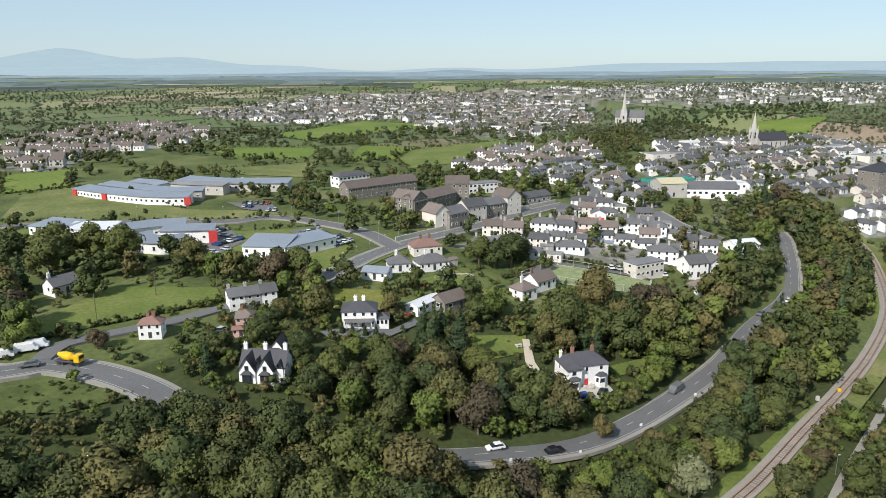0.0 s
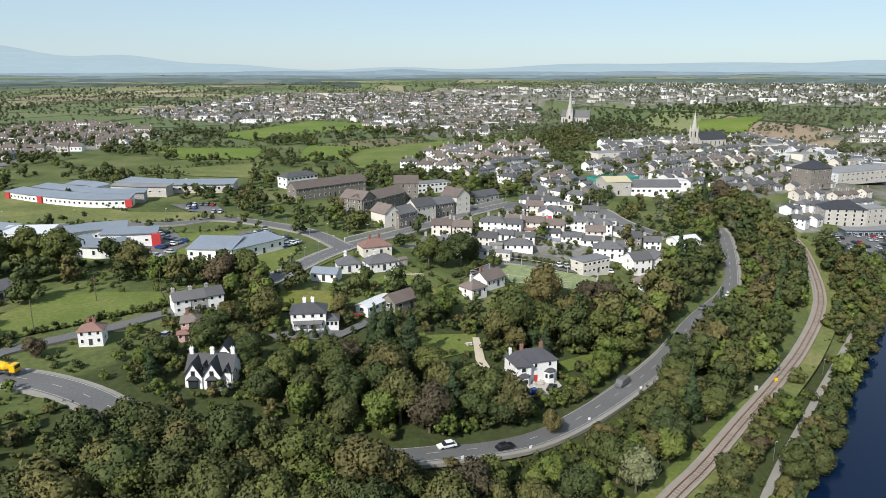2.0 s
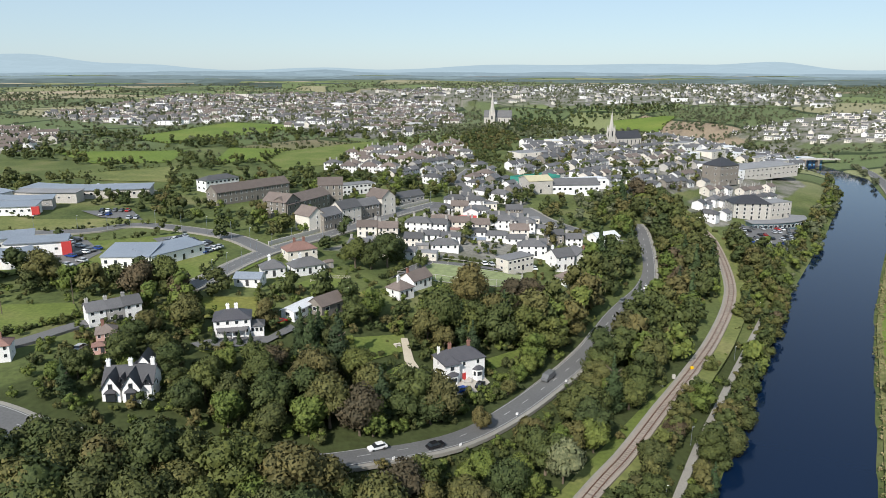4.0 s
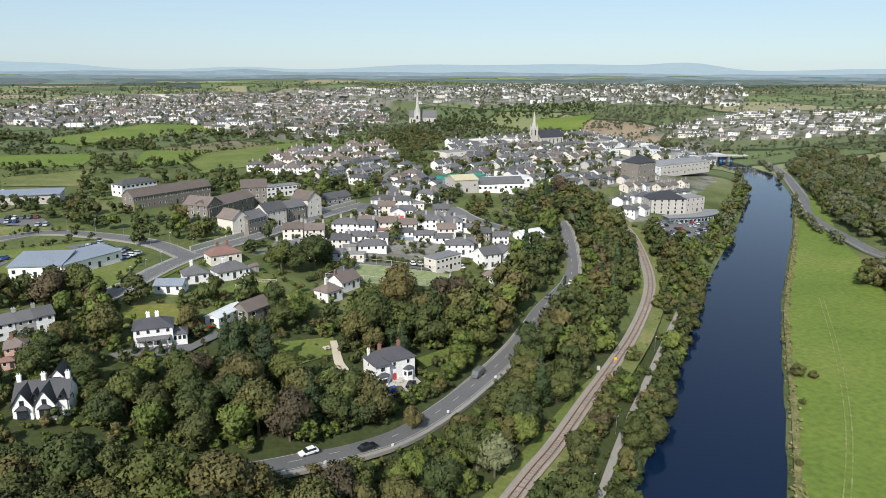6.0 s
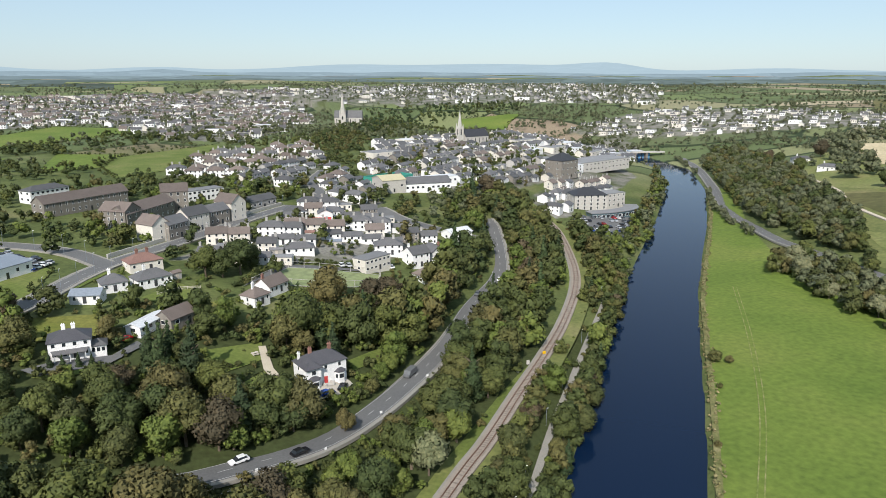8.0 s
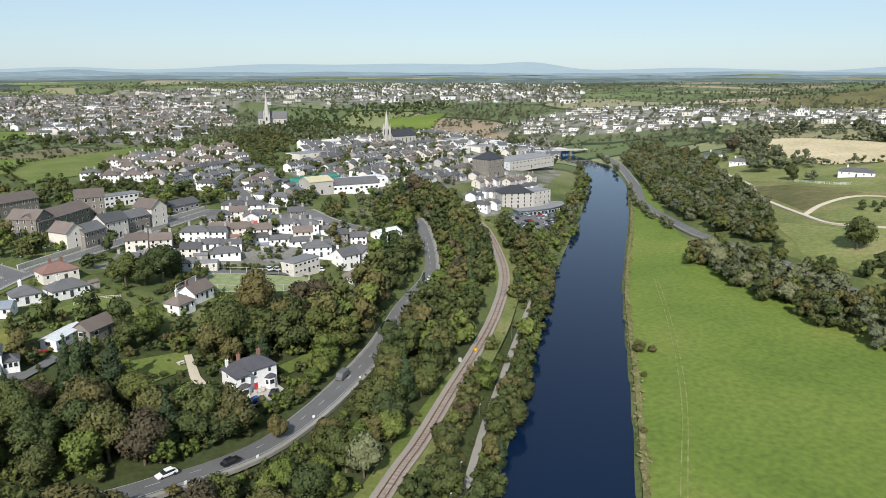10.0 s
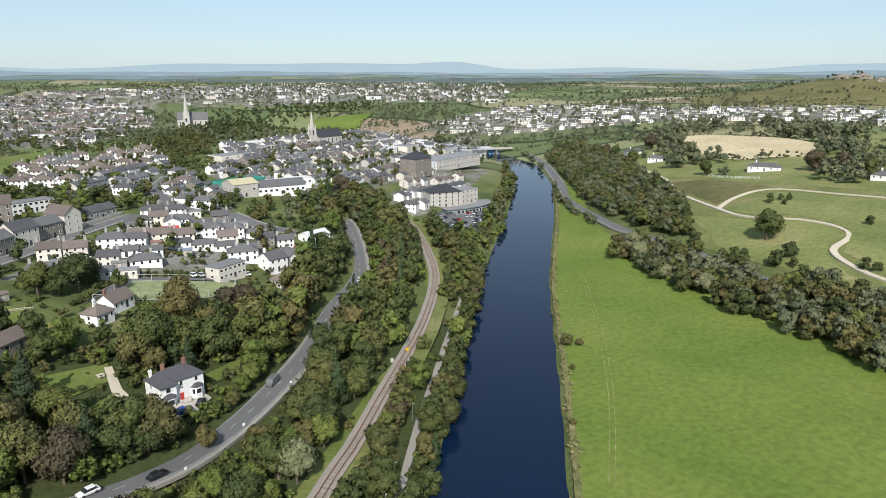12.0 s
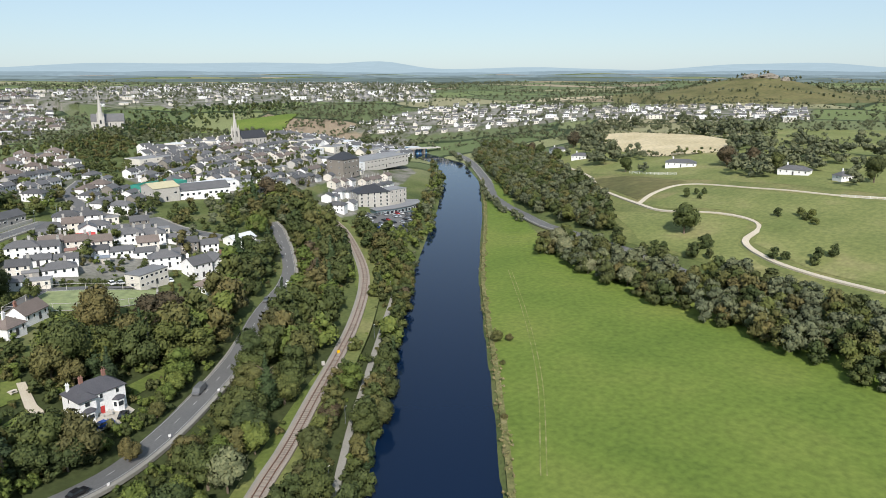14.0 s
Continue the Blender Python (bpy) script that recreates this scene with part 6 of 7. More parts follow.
# the towpath's trees, between railway and river
bank_line = spline([tuple(p) for p in RIVER[3:8]], 5.0)
bank_n = normals2(bank_line)
for off, lo, hi in ((17.6, .6, .95), (29.5, .5, .8)):
    p = bank_line + bank_n * off + rng.normal(size=bank_line.shape) * 1.0
    w = rng.uniform(size=len(p))
    for mat, a, b in (("leaf", 0, .7), ("leaf_autumn", .7, 1)):
        s = (w >= a) & (w < b) & free(p[:, 0], p[:, 1], -1.2)
        stuff_trees("towpath_trees", "small trees lining the towpath and bank", mat, p[s, 0], p[s, 1], rng.uniform(lo, hi, s.sum()), 0)
# shrubs in the gardens round the bungalows and below the white villa
GARDENS = [(-45, 205), (10, 198), (40, 225), (30, 250), (-10, 262), (-38, 240)]
undergrowth(GARDENS, 5.0, .14, .32, ["leaf", "leaf_bright", "leaf_autumn"], 1, .5, "garden_shrubs", "garden shrubs and hedges round the bungalows", -1)
VILLA_BANK = [(8, 139.5), (26, 147), (38, 152.5), (50, 163.5), (62, 176), (56, 177), (47, 168.5), (40, 158.5), (28, 155), (8, 147)]
x, y = scatter(VILLA_BANK, 3.2)
stuff_trees("garden_shrubs", "shrubs on the bank below the villa's forecourt", "leaf_bright", x[::2], y[::2], rng.uniform(.28, .42, len(x[::2])), 0)
stuff_trees("garden_shrubs", "shrubs on the bank below the villa's forecourt", "leaf", x[1::2], y[1::2], rng.uniform(.28, .45, len(x[1::2])), 0)
# low scrub on the outer side of the road and below the western bend
scrub_line = spline(ROAD, 2.6)
scrub_n = normals2(scrub_line)
for off in (-6.2, -8.4, -10.6):
    p = scrub_line + scrub_n * off + rng.normal(size=scrub_line.shape) * .7
    s = (p[:, 0] > -16) & (p[:, 0] < 80)
    for mat, a in (("leaf", 0), ("leaf_bright", 1), ("leaf", 2)):
        q = p[s][a::3]
        stuff_trees("roadside_scrub", "low bramble and scrub along the road's outer verge", mat, q[:, 0], q[:, 1], rng.uniform(.14, .26, len(q)) * (1 if off > -8 else 1.35), 1)
BEND_SCRUB = [(-104, 108), (-52, 108), (-52, 131), (-62, 134), (-78, 128), (-92, 127), (-104, 134)]
x, y = scatter(BEND_SCRUB, 4.2)
stuff_trees("scrub", "bramble scrub and saplings below the bend", "leaf", x[::2], y[::2], rng.uniform(.25, .5, len(x[::2])), 1)
stuff_trees("scrub", "bramble scrub and saplings below the bend", "leaf_autumn", x[1::2], y[1::2], rng.uniform(.25, .55, len(x[1::2])), 1)
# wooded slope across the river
undergrowth(SLOPE, 6.3, .75, 1.15, ["leaf_hazed", "leaf", "leaf_autumn", "leaf_hazed", "leaf"], 0, .97, "woodland", "dense wood along the foot of the hill", 2.2)
undergrowth([(252, 150), (262, 232), (275, 240), (268, 150)], 6, .5, .8, ["leaf_grey"], 1, .9, "willows", "silvery willows along the meadow edge", 0)
er = spline(EAST_ROAD, 4.5)
er_n = normals2(er)
p = er + er_n * -7.5 + rng.normal(size=er.shape)
k = (p[:, 1] > 285) & (side_of(RIVER, p[:, 0], p[:, 1]) < -16)
stuff_trees("riverside_trees", "low trees between the riverside road and the water", "leaf_hazed", p[k, 0], p[k, 1], rng.uniform(.4, .75, k.sum()), 1)
for cx, cy, num, spread, sz in ((287, 200, 5, 4, .9), (281, 176, 6, 4, .9), (292, 155, 7, 6, .8), (371, 207, 4, 5, .6), (351, 136, 5, 5, .7), (300, 118, 5, 5, .7)):
    stuff_trees("thicket", "dark thicket on the pasture", "leaf", cx + rng.normal(size=num) * spread, cy + rng.normal(size=num) * spread, rng.uniform(.6, 1, num) * sz, 0)
for pts_ in ([(21, 228), (31, 241), (39, 252)], [(42, 251.5), (56, 251), (66, 250)], [(30, 227.5), (44, 224), (55, 224.5)]):
    hp = spline(pts_, 1.3)
    stuff_trees("hedge", "tall clipped dark hedge round the pitch", "leaf", hp[:, 0] + rng.normal(size=len(hp)) * .3, hp[:, 1] + rng.normal(size=len(hp)) * .3, rng.uniform(.22, .34, len(hp)), 1)
x, y = scatter(BANK_WEST, 3.2)
stuff_trees("scrub", "bramble scrub on the bank below the bend", "leaf", x, y, rng.uniform(.10, .2, len(x)), 1)
# hedges and trees over the gardens and streets
GREEN_MIX = ["leaf", "leaf", "leaf_bright", "leaf_autumn"]
for q, sp, kp, lo, hi in ((QUARTER_SOUTH, 5.5, .5, .2, .42), (QUARTER_NORTH, 7, .6, .3, .65), (QUARTER_TERRACE, 8, .6, .3, .65), (QUARTER_MILL, 7.5, .6, .35, .75), (CENTRE, 13, .45, .4, .8)):
    undergrowth(q, sp, lo, hi, GREEN_MIX, 1 if q is not CENTRE else 2, kp, "garden_trees", "garden trees and shrubs between the houses", -2)
# tree lines round the hospital, the slopes below the town and the river bank up to the bridge
HOSPITAL_TREES = [(-60, 300), (-20, 268), (20, 300), (60, 350), (90, 420), (60, 440), (0, 400), (-40, 440), (-80, 420), (-75, 330)]
undergrowth(HOSPITAL_TREES, 9, .5, 1.0, GREEN_MIX, 1, .6, "hospital_trees", "mature trees round the stone hospital", 0)
BELT_ROAD = [(95, 262), (140, 300), (165, 345), (205, 395), (190, 420), (140, 372), (112, 330), (100, 290)]
undergrowth(BELT_ROAD, 7.5, .5, .95, ["leaf_bright", "leaf_autumn", "leaf", "leaf_hazed"], 1, .6, "belt_of_trees", "belt of trees between road and gardens", -1)
BELT_RAIL = [(150, 310), (200, 330), (203, 385), (190, 400), (165, 360)]
undergrowth(BELT_RAIL, 7, .6, 1.05, ["leaf_bright", "leaf_autumn", "leaf", "leaf_hazed"], 1, .95, "belt_of_trees", "belt of trees between road and railway", -1)
RIVERSIDE = [(180, 236), (245, 285), (300, 340), (400, 458), (470, 560), (462, 566), (385, 470), (300, 375), (262, 340), (215, 312), (195, 280)]
undergrowth(RIVERSIDE, 6.5, .5, .95, ["leaf_hazed", "leaf_autumn", "leaf", "leaf_bright"], 1, .85, "riverside_trees", "trees along the town's river bank", -1)
FILL = [(-290, 250), (-60, 215), (20, 225), (90, 250), (140, 300), (210, 420), (440, 560), (560, 760), (430, 900), (-100, 760), (-420, 760)]
x, y = scatter(FILL, 8.5)
k = free(x, y, 0) & (wave(x * 7, y * 7, 2.3) + rng.normal(size=len(x)) * .6 > .62)
stuff_trees("parkland_trees", "scattered trees and hedges between fields and buildings", "leaf", x[k], y[k], rng.uniform(.4, .95, k.sum()), 1)
# hedges round the nearer fields
for poly in (CAMPUS, CAMPUS_LOW, SPORTS_A, SPORTS_B, SPORTS_D, PADDOCK, SPORTS_C, PARKLAND, GREEN_HILL, WHEAT_FIELD):
    loop = np.array(poly + poly[:1])
    hx_, hy_ = [], []
    for a, b in zip(loop[:-1], loop[1:]):
        if rng.uniform() < .25:
            continue
        n_ = int(np.hypot(*(b - a)) / 3.4)
        for i in range(n_):
            p = a + (b - a) * i / max(n_, 1) + rng.normal(size=2) * .8
            hx_.append(p[0])
            hy_.append(p[1])
    stuff_trees("hedge", "uneven field hedge with small trees", "leaf", hx_, hy_, rng.uniform(.22, .42, len(hx_)) + (rng.uniform(size=len(hx_)) < .15) * .35, 2)
# the far bank's hill: scrub, hedges, lone trees
HILLSIDE = [(420, 320), (640, 520), (760, 420), (640, 240), (500, 60), (410, 60), (420, 200)]
x, y = scatter(HILLSIDE, 11)
k = free(x, y, 0) & (wave(x * 8, y * 8, 2.0) + rng.normal(size=len(x)) * .5 > .35)
stuff_trees("hillside_trees", "trees and scrub round the hillside houses", "leaf_hazed", x[k], y[k], rng.uniform(.8, 1.7, k.sum()), 1)
HEDGE_EAST = [(270, 60), (292, 118), (300, 160), (330, 235), (352, 262), (345, 250), (310, 190), (290, 140), (262, 40)]
undergrowth(HEDGE_EAST, 6, .3, .6, ["leaf_hazed", "leaf_autumn"], 1, .3, "scrub", "dark scrub below the pasture", -2)
undergrowth(FAR_WOOD_EAST, 14, .8, 1.3, ["leaf_hazed"], 2, .9, "woodland", "woods and gardens beyond the town", -2)
undergrowth(FAR_WOOD, 15, .9, 1.4, ["leaf", "needles"], 2, .95, "woodland", "dark wood round the bright field", -2)
undergrowth(WOOD_CATHEDRAL, 9, .6, 1.0, ["leaf", "leaf_autumn"], 2, .9, "woodland", "trees on the slope below the cathedral", -1)
# countryside: hedgerow trees and woods to the horizon
n_far = 8500
a_t = rng.uniform(-40, 78, n_far)
r_t = 640 + 1600 * rng.uniform(size=n_far) ** 1.1
hx_, hy_ = [], []
for _ in range(420):  # hedgerows, most of them lying across the view
    a0, r0 = math.radians(rng.uniform(-42, 80)), 620 + 1600 * rng.uniform() ** .9
    x0, y0, turn = r0 * math.sin(a0), r0 * math.cos(a0), -a0 + rng.normal() * .45 + (1.3 if rng.uniform() < .22 else 0)
    for d_ in np.arange(0, rng.uniform(60, 230), 6.5):
        hx_.append(x0 + d_ * math.cos(turn) + rng.normal())
        hy_.append(y0 + d_ * math.sin(turn) + rng.normal())
hx_, hy_ = np.array(hx_), np.array(hy_)
xs, ys = r_t * np.sin(np.radians(a_t)), r_t * np.cos(np.radians(a_t))
k = free(xs, ys, 1)
clump = wave(xs * 2.2, ys * 2.2, 2.1) + .8 * np.sin(xs * .021 + ys * .013) + rng.normal(size=len(xs)) * .6
in_town = np.zeros(len(xs), bool)
for q in (ESTATE_NORTH, TOWN_EAST, TOWN_FAR, ESTATE_WEST):
    in_town |= inside(q, xs, ys)
k &= (clump > .5) | (in_town & (rng.uniform(size=len(xs)) < .55))
kh = free(hx_, hy_, 1)
xs, ys = np.concatenate([xs[k], hx_[kh]]), np.concatenate([ys[k], hy_[kh]])
sc = np.concatenate([rng.uniform(.6, 1.2, k.sum()), rng.uniform(.45, .95, kh.sum())])
near_t = np.hypot(xs, ys) < 1150
stuff_trees("hedgerow_trees", "hedgerow trees and copses among the fields", "leaf_hazed", xs[near_t], ys[near_t], sc[near_t], 2)
stuff_trees("hedgerow_trees", "far copses and hedgerows merging towards the horizon", "leaf_hazed", xs[~near_t], ys[~near_t], sc[~near_t] * 1.25, 3)
# ---- notable trees ----
for mat, x, y, s, tall in (("leaf_autumn", 48.1, 213.2, 1.25, 1.0), ("leaf_copper", 64.0, 213.8, 1.2, .95), ("leaf_copper", 70.5, 217.0, 1.05, .95), ("leaf_copper", 7.5, 141.5, 1.0, 1.1), ("leaf_autumn", 1.0, 143.5, 1.1, 1.1), ("leaf", 17.5, 146.0, .95, .95), ("leaf", 24.5, 147.5, .8, .9),
                            ("needles", 4.0, 168.5, 1.05, 1.0), ("needles", -2.6, 167.4, 1.05, 1.0), ("needles", -5.2, 172.0, .9, 1.0), ("needles", 55.0, 195.0, 1.1, .9), ("leaf_grey", 50.4, 127.0, 1.15, 1.15), ("leaf_autumn", 36.5, 146.5, .6, 1.1), ("leaf", 308.0, 177.1, 1.35, 1.0),
                            ("leaf_autumn", 29.5, 183.5, 1.1, 1.1), ("leaf", 34.5, 186.0, 1.2, 1.1), ("leaf", 41.0, 188.0, 1.15, 1.1), ("leaf_copper", -52.0, 208.0, 1.0, 1.1), ("leaf", -46.0, 212.0, 1.1, 1.1), ("leaf_copper", -40.0, 205.0, .9, 1.1), ("leaf_copper", 183.0, 372.0, 1.2, 1.1),
                            ("leaf", 24.0, 240.0, 1.0, 1.0), ("leaf", 18.0, 237.5, 1.0, 1.0), ("leaf", 12.5, 239.0, .95, 1.0), ("leaf", 28.0, 246.0, .9, 1.0), ("leaf_bright", 52.5, 169.5, .6, 1.0), ("leaf_bright", 56.5, 173.5, .7, 1.0), ("leaf_bright", 61.0, 178.5, .75, 1.0), ("leaf_autumn", 48.0, 163.5, .5, .9),
                            ("leaf", -107.0, 226.0, 1.2, 1.0), ("leaf", -120.0, 232.0, 1.4, 1.0), ("leaf", -130.0, 225.0, 1.4, 1.0), ("leaf", -126.0, 214.0, 1.3, 1.0), ("leaf_autumn", -84.0, 226.0, 1.0, 1.0), ("leaf_copper", -112.0, 172.0, 1.1, 1.0), ("leaf_copper", -85.0, 160.0, .6, .9), ("leaf", -108.0, 163.0, 1.1, 1.0)):
    plant(mat, x, y, s, tall, "trees that stand out")
for x, y in ((-27.5, 176.5), (-24.6, 175.6), (-21.2, 176.2), (-18.3, 176.0)):
    plant("needles", x, y, .28, 1.0, "clipped conifers before the villa")
for x, y, s in ((163, 160, .42), (166, 157, .36), (125, 118, .2), (150, 144, .25)):
    plant("leaf_autumn", x, y, s, .8, "bushes on the meadow bank")

for x, y in ((270.5, 226.3), (251.5, 190.8), (249.0, 177.7), (248.1, 166.5), (262.6, 213.9)):
    plant("leaf_grey", x, y, random.uniform(.95, 1.25), 1.0, "willows at the meadow edge")
tagged(new("field", drape("field", EAST_FIELDS, "pasture", .3, 6)), "green hillside fields round the bungalows", "field", kind="structure")
for x, y, s in ((512, 470, 1.2), (505, 452, 1.1), (540, 440, 1.3), (470, 400, 1.0), (430, 300, 1.0), (462, 240, 1.2), (470, 225, 1.2), (448, 200, 1.0), (440, 140, 1.1)):
    plant("leaf_copper" if s > 1.1 else "leaf", x, y, s, 1.1, "trees by the hillside houses")

# reeds and tussocks along the meadow bank
bx, by = [], []
for p, q in zip(spline([tuple(p) for p in side_r], .9), normals2(spline([tuple(p) for p in side_r], .9))):
    w = p + q * rng.uniform(-1.7, 1.3)
    if rng.uniform() < .85:
        bx.append(w[0])
        by.append(w[1])
M["reed"] = foliage("reed", [(0, (.20, .17, .09)), (.5, (.14, .14, .06)), (1, (.25, .21, .12))])
stuff_trees("reeds", "straw-coloured reeds and tussocks on the bank", "reed", bx, by, rng.uniform(.10, .24, len(bx)), 2)

# rocky crest and gorse on the far hill
def boulder(x, y, w, h, seed):
    bm = bmesh.new()
    bmesh.ops.create_icosphere(bm, subdivisions=3, radius=1)
    for v in bm.verts:
        d = 1 + .35 * noise.noise(v.co * 1.6 + Vector((seed, 0, 0))) + .15 * noise.noise(v.co * 4)
        v.co = Vector((v.co.x * w * d, v.co.y * w * .6 * d, v.co.z * h * d))
    ob = tagged(new("outcrop", bm_mesh("outcrop", bm, "rock")), "grey lichened rock outcrop on the hilltop", "rock", "hilltop outcrops")
    ob.location = (x, y, float(height(x, y)) + h * .2)


for k, (x, y, w, h) in enumerate(((1148, 578, 15, 5), (1172, 556, 20, 6), (1192, 596, 15, 5), (1168, 528, 10, 6))):
    boulder(x, y, w, h, k * 3.1)
HEATH = [(900, 660), (1050, 780), (1350, 620), (1450, 400), (1250, 300), (1010, 420)]
tagged(new("heath", drape("heath", HEATH, "heath", .6, 25)), "brown heathery hilltop", "heath", kind="structure")


# ---- vehicles ----
def car_mesh(L=4.3, W=1.75, H=1.45, van=False):
    bm = bmesh.new()
    if van:
        prof = [(-L / 2, .35), (L / 2, .35), (L / 2, 1.0), (L / 2 - .55, 1.15), (L / 2 - 1.1, H), (-L / 2, H)]
    else:
        prof = [(-L / 2, .35), (L / 2, .35), (L / 2, .75), (L / 2 - 1.05, .92), (-L / 2 + .5, .95), (-L / 2, .85)]
    a = [bm.verts.new((x, -W / 2, z)) for x, z in prof]
    b = [bm.verts.new((x, W / 2, z)) for x, z in prof]
    bm.faces.new(a)
    bm.faces.new(b[::-1])
    for k in range(len(prof)):
        q = (k + 1) % len(prof)
        bm.faces.new((a[k], b[k], b[q], a[q]))
    bmesh.ops.recalc_face_normals(bm, faces=bm.faces)
    bmesh.ops.bevel(bm, geom=bm.edges[:], offset=.06, segments=2, affect="EDGES")
    return bm


def cabin_mesh(L, W, H, scale=1.0, z0=.9, z1=None):
    bm = bmesh.new()
    z1 = z1 or H - .04
    lo = [(-L / 2 + .35, -W / 2 + .06), (L / 2 - 1.1, -W / 2 + .06), (L / 2 - 1.1, W / 2 - .06), (-L / 2 + .35, W / 2 - .06)]
    hi = [(-L / 2 + .85, -W / 2 + .22), (L / 2 - 1.85, -W / 2 + .22), (L / 2 - 1.85, W / 2 - .22), (-L / 2 + .85, W / 2 - .22)]
    a = [bm.verts.new((x, y, z0)) for x, y in lo]
    b = [bm.verts.new((x, y, z1)) for x, y in hi]
    for k in range(4):
        q = (k + 1) % 4
        bm.faces.new((a[k], a[q], b[q], b[k]))
    bm.faces.new(b)
    return bm, hi


def wheel_mesh(r=.32, w=.2):
    bm = bmesh.new()
    tube(bm, (0, -w / 2, 0), (0, w / 2, 0), r, r, 14)
    return bm_mesh("wheel", bm, "tyre")


WHEEL = wheel_mesh()
CARS = {}


def make_car(paint, x, y, z, ang, van=False):
    key = (paint, van)
    L, W, H = (5.2, 2.0, 2.1) if van else (4.3, 1.75, 1.45)
    m = pose(x, y, z, 0, 0, ang)
    if key in CARS:
        return copy_thing(CARS[key], m)
    word = {"white": "white", "silver": "silver", "black": "black", "blue": "dark blue", "red": "red", "grey": "dark grey", "yellow": "yellow"}[paint]
    root = thing("van" if van else "car", f"{word} {'panel van' if van else 'hatchback car'} standing on the tarmac", "van" if van else "car", "vehicles", at=m)
    part("body", bm_mesh("body", car_mesh(L, W, H, van), "car_" + paint), root)
    if not van:
        bm, hi = cabin_mesh(L, W, H)
        part("window", bm_mesh("window", bm, "glass"), root, "dark car glazing")
        bm = bmesh.new()
        add_box(bm, hi[0][0] - .05, hi[1][0] + .05, hi[0][1] - .03, hi[2][1] + .03, H - .06, H, .02)
        part("roof", bm_mesh("roof", bm, "car_" + paint), root)
    else:
        place(part("windscreen", box_mesh("windscreen", (.06, W - .3, .6), "glass"), root), L / 2 - .8, 0, 1.25).matrix_local = Matrix.Translation((L / 2 - .78, 0, 1.2)) @ Matrix.Rotation(radians(-30), 4, "Y")
    for sx in (-1, 1):
        for sy in (-1, 1):
            place(part("wheel", WHEEL, root), sx * L * .3, sy * (W / 2 - .1), .32)
    CARS[key] = root
    return root


def on_road(line, z, x, y, off, turn=0):
    k = int(np.argmin(np.hypot(line[:, 0] - x, line[:, 1] - y)))
    n_ = normals2(line)[k]
    p = line[k] + n_ * off
    return p[0], p[1], z[k] + .56, math.degrees(math.atan2(-n_[0], n_[1])) + turn


make_car("white", *on_road(road_line, road_z, 10.9, 136, 1.6, 180))
make_car("black", *on_road(road_line, road_z, 21.5, 139, -1.6))
make_car("grey", *on_road(road_line, road_z, 63.5, 171.6, 1.6, 180), van=True)
make_car("grey", *on_road(road_line, road_z, 112, 231, 1.6, 180))
make_car("white", *on_road(road_line, road_z, 126, 246, -1.6))
make_car("silver", *on_road(street_line, street_z, 20, 302, 1.6))
make_car("blue", 35.6, 161.6, float(height(35.6, 161.6)) + .5, 20)
make_car("black", 40.6, 164.6, float(height(40.6, 164.6)) + .5, 60)
make_car("silver", -58.5, 173.0, float(height(-58.5, 173.0)) + .3, 70)
make_car("grey", -95.0, 148.4, float(height(-95.0, 148.4)) + .6, 200)
for x, y, a in ((-100.7, 157.2, 25), (-104.2, 153.0, 30), (-99.4, 159.5, 20)):
    make_car("white", x, y, float(height(x, y)) + .3, a, van=True)
make_car("red", -11.5, 189.0, float(height(-11.5, 189.0)) + .5, 40)
PAINTS = ["white", "silver", "black", "grey", "grey", "silver", "blue", "white", "black", "silver", "red"]


def park(poly, ang, row, gap, fill, lift=.52):
    c, s = math.cos(radians(ang)), math.sin(radians(ang))
    P_ = np.array(poly)
    U, V = P_[:, 0] * c + P_[:, 1] * s, -P_[:, 0] * s + P_[:, 1] * c
    v = V.min() + 2.6
    while v < V.max() - 2:
        u = U.min() + 1.6
        while u < U.max() - 1:
            x, y = u * c - v * s, u * s + v * c
            if random.random() < fill and inside(poly, np.array([x]), np.array([y]))[0]:
                make_car(random.choice(PAINTS), x, y, float(height(x, y)) + lift, ang + 90 + random.choice((0, 180)) + random.uniform(-3, 3))
            u += gap
        v += row


random.seed(21)
park(CLINIC_PARKING, 55, 7.5, 2.9, .6)
park(LEISURE_PARKING, 60, 8, 2.9, .5)
park(SCHOOL_PARKING, -5, 8, 2.9, .5)
park(SCHOOL_PARKING_BACK, -3, 8.5, 3.0, .5)
park(HOTEL_PARKING, -8, 7.5, 2.9, .6)
park(PITCH_APRON, 0, 7, 3.0, .5)
for k in range(8):
    x, y = 62 + 2.9 * k, 249.5 + .2 * k
    make_car(PAINTS[k], x, y, float(height(x, y)) + .3, 95)

# concrete mixer lorry at the junction
tx, ty = -87.0, 150.6
lorry = thing("mixer_lorry", "yellow concrete mixer lorry on the bend", "lorry", at=pose(tx, ty, float(height(tx, ty)) + .6, 0, 0, -12))
place(part("chassis", box_mesh("chassis", (8.2, 2.2, .5), "dark_metal", .05), lorry), 0, 0, .7)
place(part("cab", box_mesh("cab", (1.9, 2.4, 2.3), "car_yellow", .15), lorry), 3.2, 0, .9)
place(part("windscreen", box_mesh("windscreen", (.08, 2.0, .9), "glass"), lorry), 4.16, 0, 2.0)
bm = bmesh.new()
tube(bm, (-3.4, 0, 2.9), (-1.2, 0, 2.5), .55, 1.25, 14)
tube(bm, (-1.2, 0, 2.5), (.8, 0, 2.2), 1.25, 1.2, 14)
tube(bm, (.8, 0, 2.2), (1.9, 0, 2.05), 1.2, .6, 14)
part("drum", bm_mesh("drum", bm, "car_yellow"), lorry, "yellow mixing drum")
bm = bmesh.new()
